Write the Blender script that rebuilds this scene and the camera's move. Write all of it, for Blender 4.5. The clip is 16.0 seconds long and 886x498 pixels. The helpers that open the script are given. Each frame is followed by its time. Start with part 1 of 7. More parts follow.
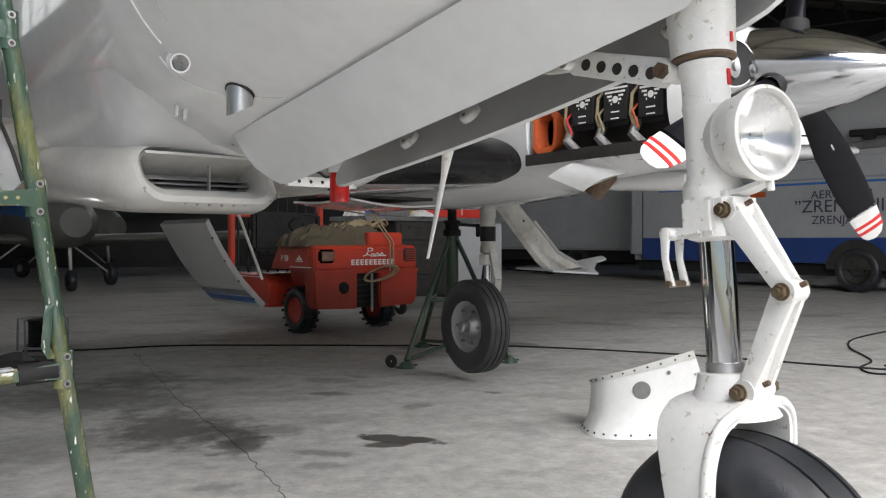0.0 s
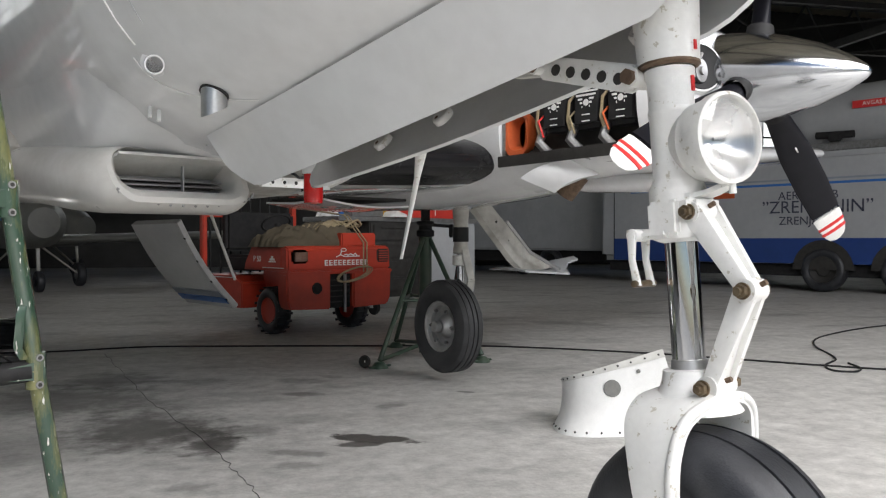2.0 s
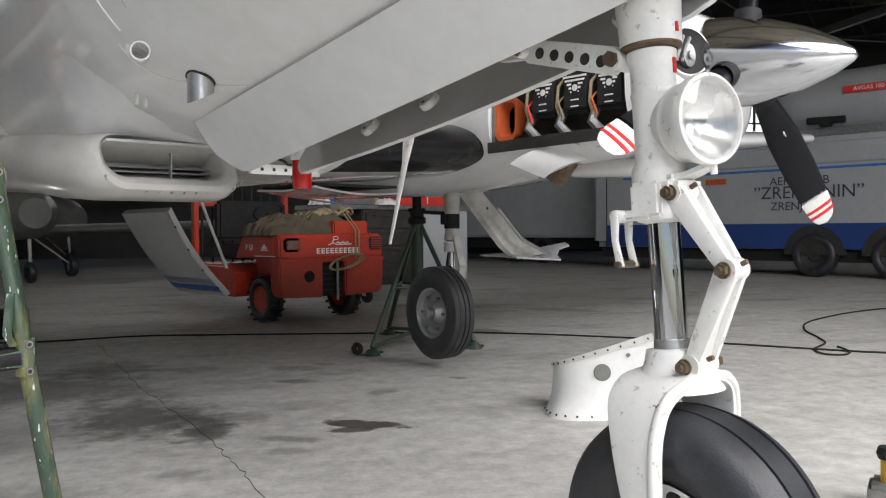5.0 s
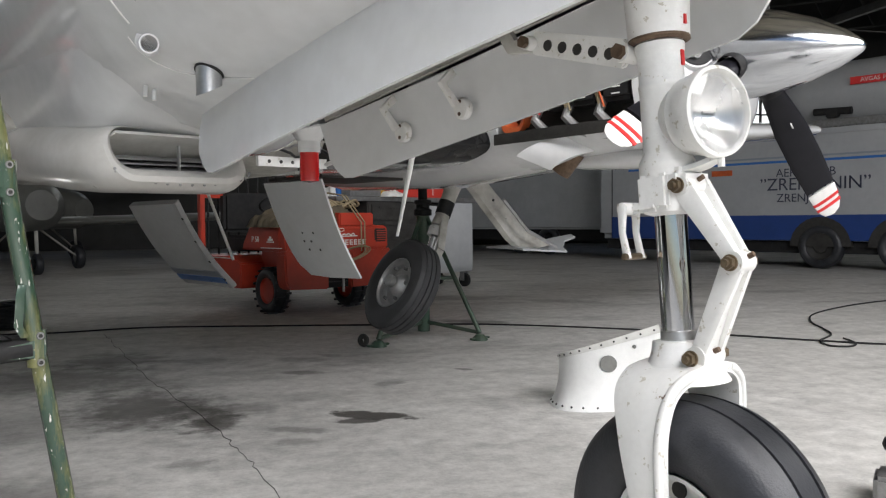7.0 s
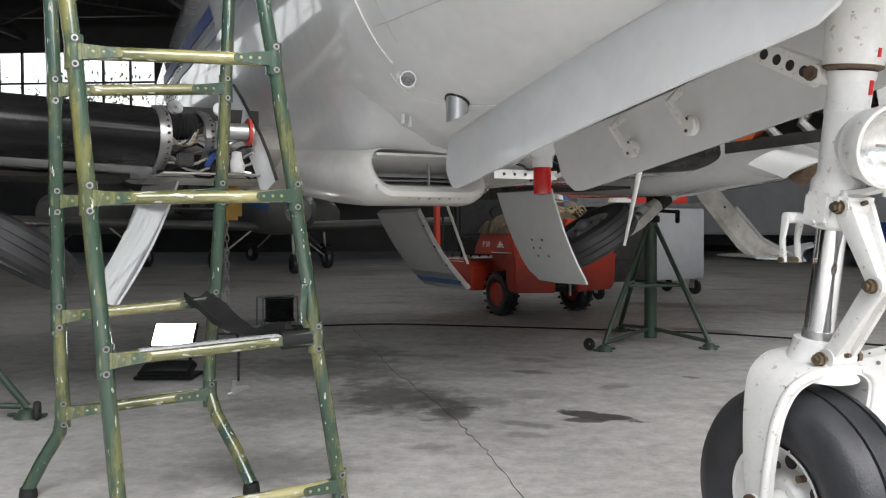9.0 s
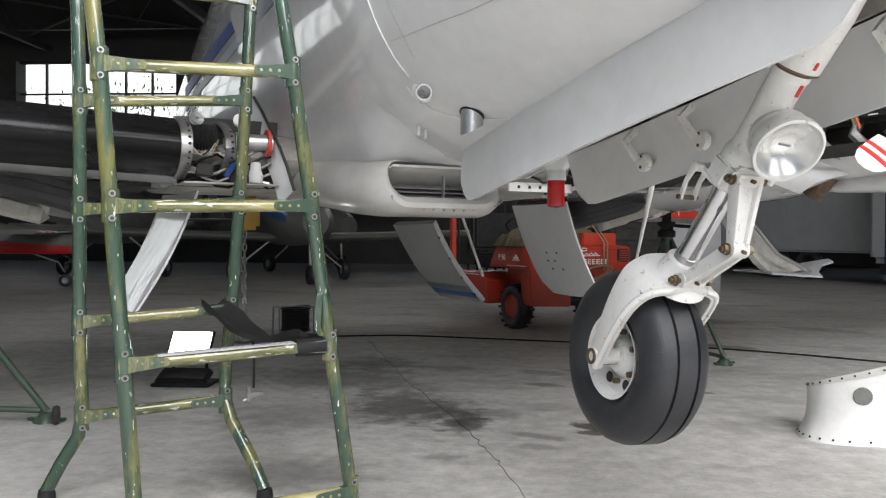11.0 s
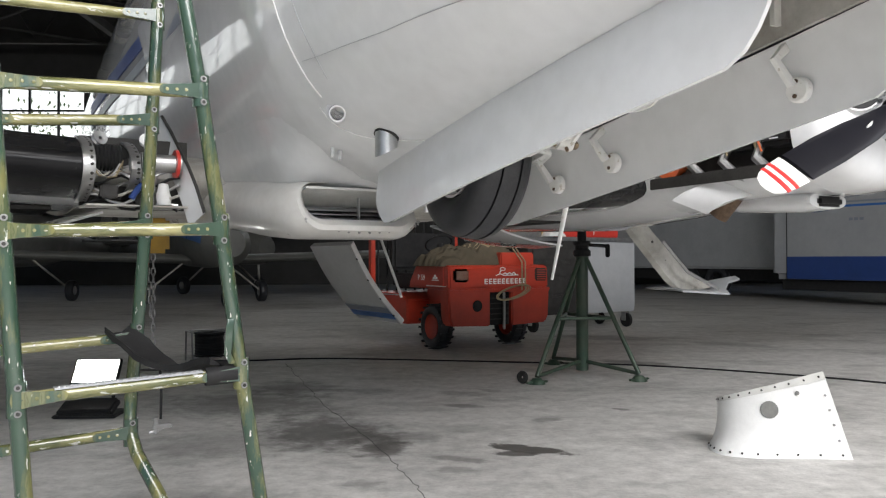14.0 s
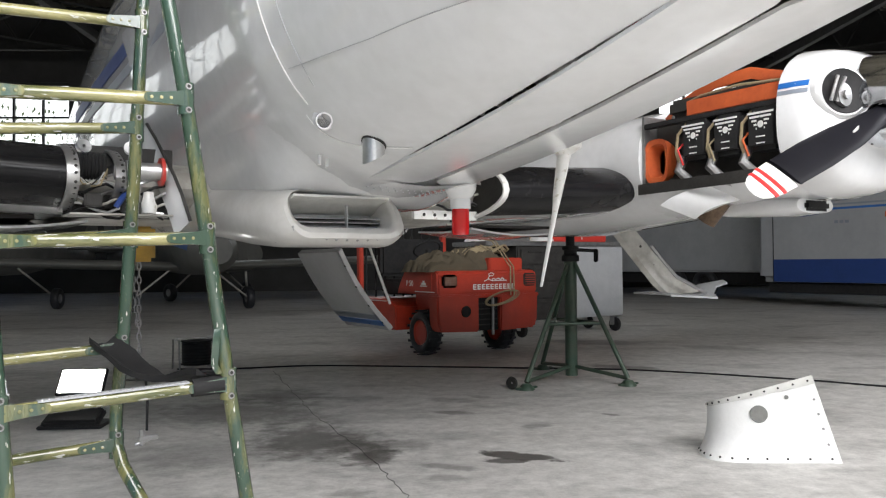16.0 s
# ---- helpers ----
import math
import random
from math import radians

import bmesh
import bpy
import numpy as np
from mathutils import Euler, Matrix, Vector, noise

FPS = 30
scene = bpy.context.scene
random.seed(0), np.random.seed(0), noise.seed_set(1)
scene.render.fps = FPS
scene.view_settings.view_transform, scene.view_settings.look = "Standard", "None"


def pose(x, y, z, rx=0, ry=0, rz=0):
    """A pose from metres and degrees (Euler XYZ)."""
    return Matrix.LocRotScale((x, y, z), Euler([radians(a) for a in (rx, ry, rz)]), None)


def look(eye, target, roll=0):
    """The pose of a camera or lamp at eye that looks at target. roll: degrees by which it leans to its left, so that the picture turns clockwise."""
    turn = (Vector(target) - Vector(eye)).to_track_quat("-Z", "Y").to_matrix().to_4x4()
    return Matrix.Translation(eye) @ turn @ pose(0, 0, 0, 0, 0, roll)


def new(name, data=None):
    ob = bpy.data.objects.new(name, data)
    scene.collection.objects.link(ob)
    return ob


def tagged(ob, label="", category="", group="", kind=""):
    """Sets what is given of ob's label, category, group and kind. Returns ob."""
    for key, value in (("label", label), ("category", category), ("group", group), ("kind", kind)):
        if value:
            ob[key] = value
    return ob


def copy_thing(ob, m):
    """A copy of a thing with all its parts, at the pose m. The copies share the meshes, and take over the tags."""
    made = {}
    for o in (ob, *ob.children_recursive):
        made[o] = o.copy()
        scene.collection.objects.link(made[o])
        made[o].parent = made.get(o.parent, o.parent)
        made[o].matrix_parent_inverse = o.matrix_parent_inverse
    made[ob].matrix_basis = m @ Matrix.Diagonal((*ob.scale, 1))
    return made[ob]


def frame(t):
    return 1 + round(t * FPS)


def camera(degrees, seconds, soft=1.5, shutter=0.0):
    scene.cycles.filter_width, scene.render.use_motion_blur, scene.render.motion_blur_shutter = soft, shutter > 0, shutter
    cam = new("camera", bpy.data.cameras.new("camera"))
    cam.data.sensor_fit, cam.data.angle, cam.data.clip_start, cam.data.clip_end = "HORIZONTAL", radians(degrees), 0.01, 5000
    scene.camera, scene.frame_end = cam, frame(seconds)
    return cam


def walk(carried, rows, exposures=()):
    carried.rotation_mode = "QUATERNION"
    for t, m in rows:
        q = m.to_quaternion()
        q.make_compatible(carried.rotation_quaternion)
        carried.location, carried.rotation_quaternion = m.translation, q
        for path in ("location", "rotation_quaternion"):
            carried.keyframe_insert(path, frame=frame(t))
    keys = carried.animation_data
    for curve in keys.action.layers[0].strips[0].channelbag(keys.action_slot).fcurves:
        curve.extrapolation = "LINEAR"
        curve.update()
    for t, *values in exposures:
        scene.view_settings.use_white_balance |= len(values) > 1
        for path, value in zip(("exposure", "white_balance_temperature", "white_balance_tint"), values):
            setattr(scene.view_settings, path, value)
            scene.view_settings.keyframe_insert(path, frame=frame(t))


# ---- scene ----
cam = camera(57.9, 16.0, 1.2)
PATH = [
    (0, (0.008, 0.015, 0.857), (1.321, 1.524, 0.835), 0.0),
    (0.5, (0.005, 0.013, 0.852), (1.319, 1.52, 0.831), -0.4),
    (1, (-0.001, 0.004, 0.855), (1.323, 1.504, 0.835), -0.1),
    (1.5, (-0.003, 0.005, 0.855), (1.349, 1.478, 0.834), 0.2),
    (2, (-0.011, -0.007, 0.858), (1.351, 1.457, 0.837), -0.0),
    (2.5, (-0.012, -0.023, 0.852), (1.347, 1.443, 0.838), -0.1),
    (3, (-0.019, -0.026, 0.855), (1.346, 1.434, 0.837), -0.4),
    (3.5, (-0.014, -0.022, 0.853), (1.351, 1.439, 0.837), -0.4),
    (4, (-0.013, -0.024, 0.851), (1.352, 1.438, 0.833), -0.4),
    (4.5, (-0.013, -0.024, 0.852), (1.359, 1.431, 0.824), -0.5),
    (5, (-0.007, -0.025, 0.848), (1.366, 1.428, 0.798), -0.4),
    (7.5, (-0.019, -0.026, 0.849), (1.343, 1.437, 0.778), -0.4),
    (8, (-0.023, -0.026, 0.847), (1.314, 1.46, 0.777), -0.3),
    (8.5, (-0.111, -0.094, 0.865), (0.982, 1.579, 0.798), -0.6),
    (8.7, (-0.142, -0.164, 0.869), (0.785, 1.607, 0.799), -0.6),
    (11, (-0.151, -0.213, 0.862), (0.719, 1.587, 0.837), 0.4),
    (11.5, (-0.15, -0.219, 0.863), (0.717, 1.583, 0.846), 0.4),
    (12, (-0.144, -0.201, 0.865), (0.767, 1.58, 0.854), 0.1),
    (12.5, (-0.135, -0.195, 0.87), (0.846, 1.548, 0.868), -0.1),
    (13, (-0.127, -0.194, 0.874), (0.881, 1.533, 0.878), -0.1),
    (13.5, (-0.126, -0.192, 0.874), (0.899, 1.525, 0.889), -0.1),
    (14, (-0.125, -0.195, 0.872), (0.919, 1.511, 0.896), -0.1),
    (14.5, (-0.12, -0.185, 0.875), (0.935, 1.514, 0.907), -0.1),
    (15, (-0.118, -0.185, 0.876), (0.939, 1.512, 0.908), -0.1),
    (15.5, (-0.119, -0.18, 0.876), (0.943, 1.514, 0.911), -0.1),
    (16, (-0.118, -0.181, 0.88), (0.951, 1.509, 0.916), -0.5),
]
walk(cam, [(t, look(eye, target, roll)) for t, eye, target, roll in PATH], [(0, 0.30), (5, 0.29), (8, 0.33), (11, 0.40), (13.5, 0.44), (16, 0.54)])


# ---- world and light ----
HALL = pose(0, 0, 0, 0, 0, -30)          # the hangar's own axes: x across, y towards the back wall
world = bpy.data.worlds.new("sky")
scene.world = world
world.use_nodes = True
wn = world.node_tree
sky = wn.nodes.new("ShaderNodeTexSky")
sky.sky_type = 'NISHITA'
sky.sun_disc = False
sky.sun_elevation, sky.sun_rotation = radians(70), radians(200)
wn.links.new(sky.outputs[0], wn.nodes["Background"].inputs[0])
wn.nodes["Background"].inputs[1].default_value = 0.06
sun_data = bpy.data.lights.new("sun", 'SUN')
sun_data.energy, sun_data.angle, sun_data.color = 2.0, radians(0.6), (1, 0.95, 0.88)
sun = new("sun", sun_data)
sun.matrix_world = look((0, 0, 30), HALL @ Vector((3, 10.5, 0)))
door_data = bpy.data.lights.new("door_daylight", 'AREA')
door_data.shape, door_data.size, door_data.size_y, door_data.energy, door_data.color = 'RECTANGLE', 9, 5.5, 1190, (1, 0.98, 0.98)
door_light = new("door_daylight", door_data)
door_light.matrix_world = look(HALL @ Vector((3.4, -2.9, 4.8)), HALL @ Vector((3.0, -1.1, 0.0)))

# ---- materials ----


def mat(name, col, rough=0.5, metal=0.0, col2=None, scale=6.0, amount=0.5, bump=0.0, bscale=None, coat=0.0, vary=0.0, sharp=0.15, rvar=0.1):
    """A surface with two colours mixed by noise at two scales, uneven gloss and fine relief."""
    m = bpy.data.materials.new(name)
    m.use_nodes = True
    t = m.node_tree
    b = t.nodes["Principled BSDF"]
    b.inputs["Roughness"].default_value, b.inputs["Metallic"].default_value = rough, metal
    b.inputs["Coat Weight"].default_value = coat
    b.inputs["Coat Roughness"].default_value = 0.08
    geo = t.nodes.new("ShaderNodeTexCoord")
    n1 = t.nodes.new("ShaderNodeTexNoise")
    n1.inputs["Scale"].default_value, n1.inputs["Detail"].default_value, n1.inputs["Roughness"].default_value = scale, 8, 0.65
    n2 = t.nodes.new("ShaderNodeTexNoise")
    n2.inputs["Scale"].default_value, n2.inputs["Detail"].default_value = scale * 9, 4
    for n in (n1, n2):
        t.links.new(geo.outputs["Object"], n.inputs["Vector"])
    ramp = t.nodes.new("ShaderNodeMapRange")
    ramp.inputs["From Min"].default_value, ramp.inputs["From Max"].default_value = 0.5 - sharp, 0.5 + sharp
    t.links.new(n1.outputs["Fac"], ramp.inputs["Value"])
    scl = t.nodes.new("ShaderNodeMath")
    scl.operation = 'MULTIPLY'
    scl.inputs[1].default_value = amount
    t.links.new(ramp.outputs[0], scl.inputs[0])
    mix = t.nodes.new("ShaderNodeMix")
    mix.data_type = 'RGBA'
    mix.inputs["A"].default_value = (*col, 1)
    c2 = col2 or tuple(c * 0.72 for c in col)
    mix.inputs["B"].default_value = (*c2, 1)
    t.links.new(scl.outputs[0], mix.inputs["Factor"])
    hsv = t.nodes.new("ShaderNodeHueSaturation")
    val = t.nodes.new("ShaderNodeMapRange")
    val.inputs["To Min"].default_value, val.inputs["To Max"].default_value = 0.92, 1.06
    t.links.new(n2.outputs["Fac"], val.inputs["Value"])
    t.links.new(mix.outputs["Result"], hsv.inputs["Color"])
    t.links.new(val.outputs[0], hsv.inputs["Value"])
    t.links.new(hsv.outputs[0], b.inputs["Base Color"])
    rr = t.nodes.new("ShaderNodeMapRange")
    rr.inputs["To Min"].default_value, rr.inputs["To Max"].default_value = max(0.02, rough - rvar), min(1, rough + rvar)
    t.links.new(n1.outputs["Fac"], rr.inputs["Value"])
    t.links.new(rr.outputs[0], b.inputs["Roughness"])
    if bump:
        n3 = t.nodes.new("ShaderNodeTexNoise")
        n3.inputs["Scale"].default_value, n3.inputs["Detail"].default_value = bscale or scale * 20, 5
        t.links.new(geo.outputs["Object"], n3.inputs["Vector"])
        bp = t.nodes.new("ShaderNodeBump")
        bp.inputs["Strength"].default_value, bp.inputs["Distance"].default_value = bump, 0.01
        t.links.new(n3.outputs["Fac"], bp.inputs["Height"])
        t.links.new(bp.outputs[0], b.inputs["Normal"])
    return m


def glow(name, col, strength):
    m = bpy.data.materials.new(name)
    m.use_nodes = True
    b = m.node_tree.nodes["Principled BSDF"]
    b.inputs["Base Color"].default_value = (*col, 1)
    b.inputs["Emission Color"].default_value, b.inputs["Emission Strength"].default_value = (*col, 1), strength
    return m


def glass_mat(name, col=(1, 1, 1), rough=0.02):
    m = bpy.data.materials.new(name)
    m.use_nodes = True
    b = m.node_tree.nodes["Principled BSDF"]
    b.inputs["Base Color"].default_value = (*col, 1)
    b.inputs["Roughness"].default_value, b.inputs["Transmission Weight"].default_value, b.inputs["IOR"].default_value = rough, 1, 1.45
    return m


WHITE = mat("white_aircraft_paint", (0.78, 0.79, 0.80), 0.22, 0, (0.61, 0.605, 0.59), 2.2, 0.6, coat=1.0, sharp=0.3, rvar=0.06)
WHITE.node_tree.nodes["Principled BSDF"].inputs["Coat Roughness"].default_value = 0.035
BELLY = mat("oily_white_belly_paint", (0.62, 0.61, 0.585), 0.30, 0, (0.36, 0.34, 0.30), 4, 0.55, 0.04, 60, coat=0.5, sharp=0.22)
WHITE_SATIN = mat("white_gear_paint", (0.80, 0.80, 0.785), 0.38, 0, (0.62, 0.60, 0.55), 9, 0.5, 0.05, 160, coat=0.15, sharp=0.22)


def chips(m, col, at, scale):
    """Small flakes where the paint has come off."""
    t = m.node_tree
    b = t.nodes["Principled BSDF"]
    src = b.inputs["Base Color"].links[0].from_socket
    co = t.nodes.new("ShaderNodeTexCoord")
    n = t.nodes.new("ShaderNodeTexNoise")
    n.inputs["Scale"].default_value, n.inputs["Detail"].default_value, n.inputs["Roughness"].default_value = scale, 7, 0.62
    t.links.new(co.outputs["Object"], n.inputs["Vector"])
    r = t.nodes.new("ShaderNodeMapRange")
    r.inputs["From Min"].default_value, r.inputs["From Max"].default_value = at, at + 0.025
    t.links.new(n.outputs["Fac"], r.inputs["Value"])
    mx = t.nodes.new("ShaderNodeMix")
    mx.data_type = 'RGBA'
    mx.inputs["B"].default_value = (*col, 1)
    t.links.new(r.outputs[0], mx.inputs["Factor"])
    t.links.new(src, mx.inputs["A"])
    t.links.new(mx.outputs["Result"], b.inputs["Base Color"])


chips(WHITE_SATIN, (0.20, 0.14, 0.09), 0.70, 22)
chips(WHITE_SATIN, (0.50, 0.47, 0.40), 0.62, 60)
INNER = mat("primer_grey_inner_skin", (0.66, 0.66, 0.63), 0.5, 0, (0.45, 0.44, 0.40), 7, 0.6, 0.04, 90)
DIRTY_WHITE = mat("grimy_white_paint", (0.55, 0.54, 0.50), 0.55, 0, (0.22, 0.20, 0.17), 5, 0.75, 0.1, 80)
RUST = mat("rusty_brown_metal", (0.17, 0.115, 0.075), 0.6, 0.4, (0.08, 0.05, 0.032), 40, 0.8, 0.2, 300)
BRASS = mat("dull_brass_bolt", (0.27, 0.21, 0.14), 0.42, 0.8, (0.12, 0.09, 0.06), 60, 0.7, 0.1, 400)
CHROME = mat("polished_chrome", (0.82, 0.83, 0.85), 0.07, 1, (0.70, 0.71, 0.74), 12, 0.4, rvar=0.03)
SPIN = mat("polished_aluminium", (0.75, 0.77, 0.80), 0.14, 1, (0.62, 0.65, 0.70), 5, 0.5, rvar=0.06)
ALU = mat("dull_aluminium", (0.60, 0.60, 0.60), 0.38, 0.9, (0.42, 0.42, 0.42), 14, 0.6, 0.05, 200)
STEEL = mat("grey_steel", (0.35, 0.35, 0.35), 0.42, 0.8, (0.2, 0.19, 0.18), 20, 0.6, 0.08, 200)
RUBBER = mat("black_tyre_rubber", (0.014, 0.015, 0.018), 0.42, 0, (0.058, 0.060, 0.067), 9, 0.5, 0.12, 220, sharp=0.16)
TREAD = mat("dusty_tyre_rubber", (0.024, 0.024, 0.026), 0.55, 0, (0.075, 0.075, 0.078), 7, 0.6, 0.12, 220, sharp=0.2)
BOOT = mat("black_deicer_rubber", (0.009, 0.009, 0.010), 0.26, 0, (0.015, 0.015, 0.016), 5, 0.6, 0.04, 90)
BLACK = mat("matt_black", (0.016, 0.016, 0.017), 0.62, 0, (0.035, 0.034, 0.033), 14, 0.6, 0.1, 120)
BLADE = mat("satin_black_blade", (0.007, 0.007, 0.010), 0.42, 0, (0.013, 0.013, 0.017), 16, 0.5, 0.03, 200)
for m_ in (BLADE, BOOT, BLACK):
    m_.node_tree.nodes["Principled BSDF"].inputs["Specular IOR Level"].default_value = 0.2
# grime, and the dark of plates and discs that stand for shaded openings
DARK = mat("dark_grime_and_shade", (0.035, 0.033, 0.030), 0.7, 0, (0.012, 0.011, 0.010), 9, 0.7, 0.2, 60)
RED = mat("tractor_red_paint", (0.50, 0.045, 0.020), 0.42, 0, (0.26, 0.030, 0.018), 3.5, 0.6, 0.03, 120, coat=0.15)
RED_BOX = mat("red_enamel", (0.60, 0.05, 0.035), 0.35, 0, (0.42, 0.03, 0.02), 4, 0.4, coat=0.2)
RED_LENS = mat("red_plastic_lens", (0.55, 0.012, 0.012), 0.16, 0, (0.42, 0.008, 0.008), 20, 0.4, coat=0.5)
ORANGE = mat("orange_baffle_rubber", (0.60, 0.12, 0.03), 0.55, 0, (0.36, 0.06, 0.02), 8, 0.6, 0.1, 90)
BLUE = mat("blue_stripe_paint", (0.02, 0.14, 0.46), 0.3, 0, (0.015, 0.10, 0.36), 5, 0.5, coat=0.2)
GREYBLUE = mat("grey_stripe_paint", (0.24, 0.27, 0.31), 0.35, 0, (0.19, 0.21, 0.25), 5, 0.5)
REDSTRIPE = mat("red_stripe_paint", (0.62, 0.03, 0.03), 0.35, 0, (0.50, 0.02, 0.02), 20, 0.4)
PRINT_WHITE = mat("white_lettering", (0.78, 0.78, 0.76), 0.5, 0, (0.66, 0.66, 0.64), 30, 0.4)
PRINT_DARK = mat("dark_lettering", (0.03, 0.035, 0.06), 0.5, 0, (0.05, 0.05, 0.08), 30, 0.4)
ROPE = mat("dirty_beige_rope", (0.36, 0.29, 0.18), 0.85, 0, (0.20, 0.16, 0.09), 60, 0.7, 0.3, 300)
CLOTH = mat("olive_brown_canvas", (0.10, 0.080, 0.052), 0.9, 0, (0.07, 0.06, 0.04), 8, 0.7, 0.3, 120)
GREYPAINT = mat("light_grey_sheet", (0.42, 0.43, 0.44), 0.5, 0, (0.33, 0.34, 0.35), 2.5, 0.6, 0.03, 60)
# dusty white, its grey also carrying the shade at the back of the hangar
TRUCKWHITE = mat("dusty_shaded_white_paint", (0.38, 0.39, 0.40), 0.45, 0, (0.29, 0.30, 0.31), 1.2, 0.6, coat=0.1)
TRUCKBLUE = mat("truck_blue_paint", (0.015, 0.05, 0.22), 0.4, 0, (0.012, 0.04, 0.16), 2, 0.6)
# white aircraft paint with the shade of the hangar's back put into its colour
SHADEDWHITE = mat("shaded_white_aircraft_paint", (0.17, 0.17, 0.155), 0.5, 0, (0.10, 0.10, 0.09), 1.5, 0.7, coat=0.1)
WALL = mat("dark_hangar_wall", (0.065, 0.064, 0.062), 0.8, 0, (0.038, 0.037, 0.035), 0.9, 0.7, 0.2, 12)
ROOF = mat("weathered_roof_sheet", (0.48, 0.44, 0.34), 0.75, 0, (0.26, 0.23, 0.18), 0.9, 0.8, 0.1, 20)
TRUSS = mat("dark_steel_truss", (0.06, 0.06, 0.058), 0.6, 0.3, (0.035, 0.034, 0.032), 3, 0.6)
LEAF = mat("green_leaves", (0.14, 0.19, 0.08), 0.6, 0, (0.08, 0.12, 0.04), 1.5, 0.6)
SILVER = mat('silvered_reflector', (0.88, 0.88, 0.87), 0.28, 0.85, (0.8, 0.8, 0.78), 10, 0.4)
CLEAR = glass_mat("clear_lens_glass")
LAMP_GLOW = glow("work_light_panel", (1.0, 1.0, 0.97), 5.0)


def chipped_green(name, col, col2, low, high, flake, stretch):
    """Green tube paint over yellow primer, worn through to bare metal."""
    m = mat(name, col, 0.26, 0, col2, 4.5, 0.9, 0.10, 120, coat=1.0, sharp=0.07)
    t = m.node_tree
    b = t.nodes["Principled BSDF"]
    src = b.inputs["Base Color"].links[0].from_socket
    geo = [n for n in t.nodes if n.type == 'TEX_COORD'][0]
    worn = [n for n in t.nodes if n.type == 'MAP_RANGE'][0]
    worn.inputs["From Min"].default_value, worn.inputs["From Max"].default_value = low, high
    n = t.nodes.new("ShaderNodeTexNoise")
    n.inputs["Scale"].default_value, n.inputs["Detail"].default_value, n.inputs["Roughness"].default_value = 32, 7, 0.62
    along = t.nodes.new("ShaderNodeMapping")           # wear runs along the tube
    along.inputs["Scale"].default_value = stretch
    t.links.new(geo.outputs["Object"], along.inputs["Vector"])
    t.links.new(along.outputs[0], n.inputs["Vector"])
    t.links.new(along.outputs[0], [q for q in t.nodes if q.type == 'TEX_NOISE'][0].inputs["Vector"])
    r = t.nodes.new("ShaderNodeMapRange")
    r.inputs["From Min"].default_value, r.inputs["From Max"].default_value = flake, flake + 0.02
    t.links.new(n.outputs["Fac"], r.inputs["Value"])
    mx = t.nodes.new("ShaderNodeMix")
    mx.data_type = 'RGBA'
    mx.inputs["B"].default_value = (0.62, 0.62, 0.56, 1)
    t.links.new(r.outputs[0], mx.inputs["Factor"])
    t.links.new(src, mx.inputs["A"])
    t.links.new(mx.outputs["Result"], b.inputs["Base Color"])
    return m


GREEN = chipped_green("chipped_green_paint", (0.036, 0.072, 0.046), (0.20, 0.185, 0.05), 0.49, 0.66, 0.635, (2.6, 2.6, 0.55))
RUNG = chipped_green("worn_olive_rung_paint", (0.095, 0.105, 0.036), (0.42, 0.38, 0.17), 0.43, 0.62, 0.60, (0.5, 2.6, 2.6))
JACKGREEN = mat("dark_green_jack_paint", (0.035, 0.075, 0.050), 0.42, 0, (0.08, 0.085, 0.06), 9, 0.6, 0.1, 120)


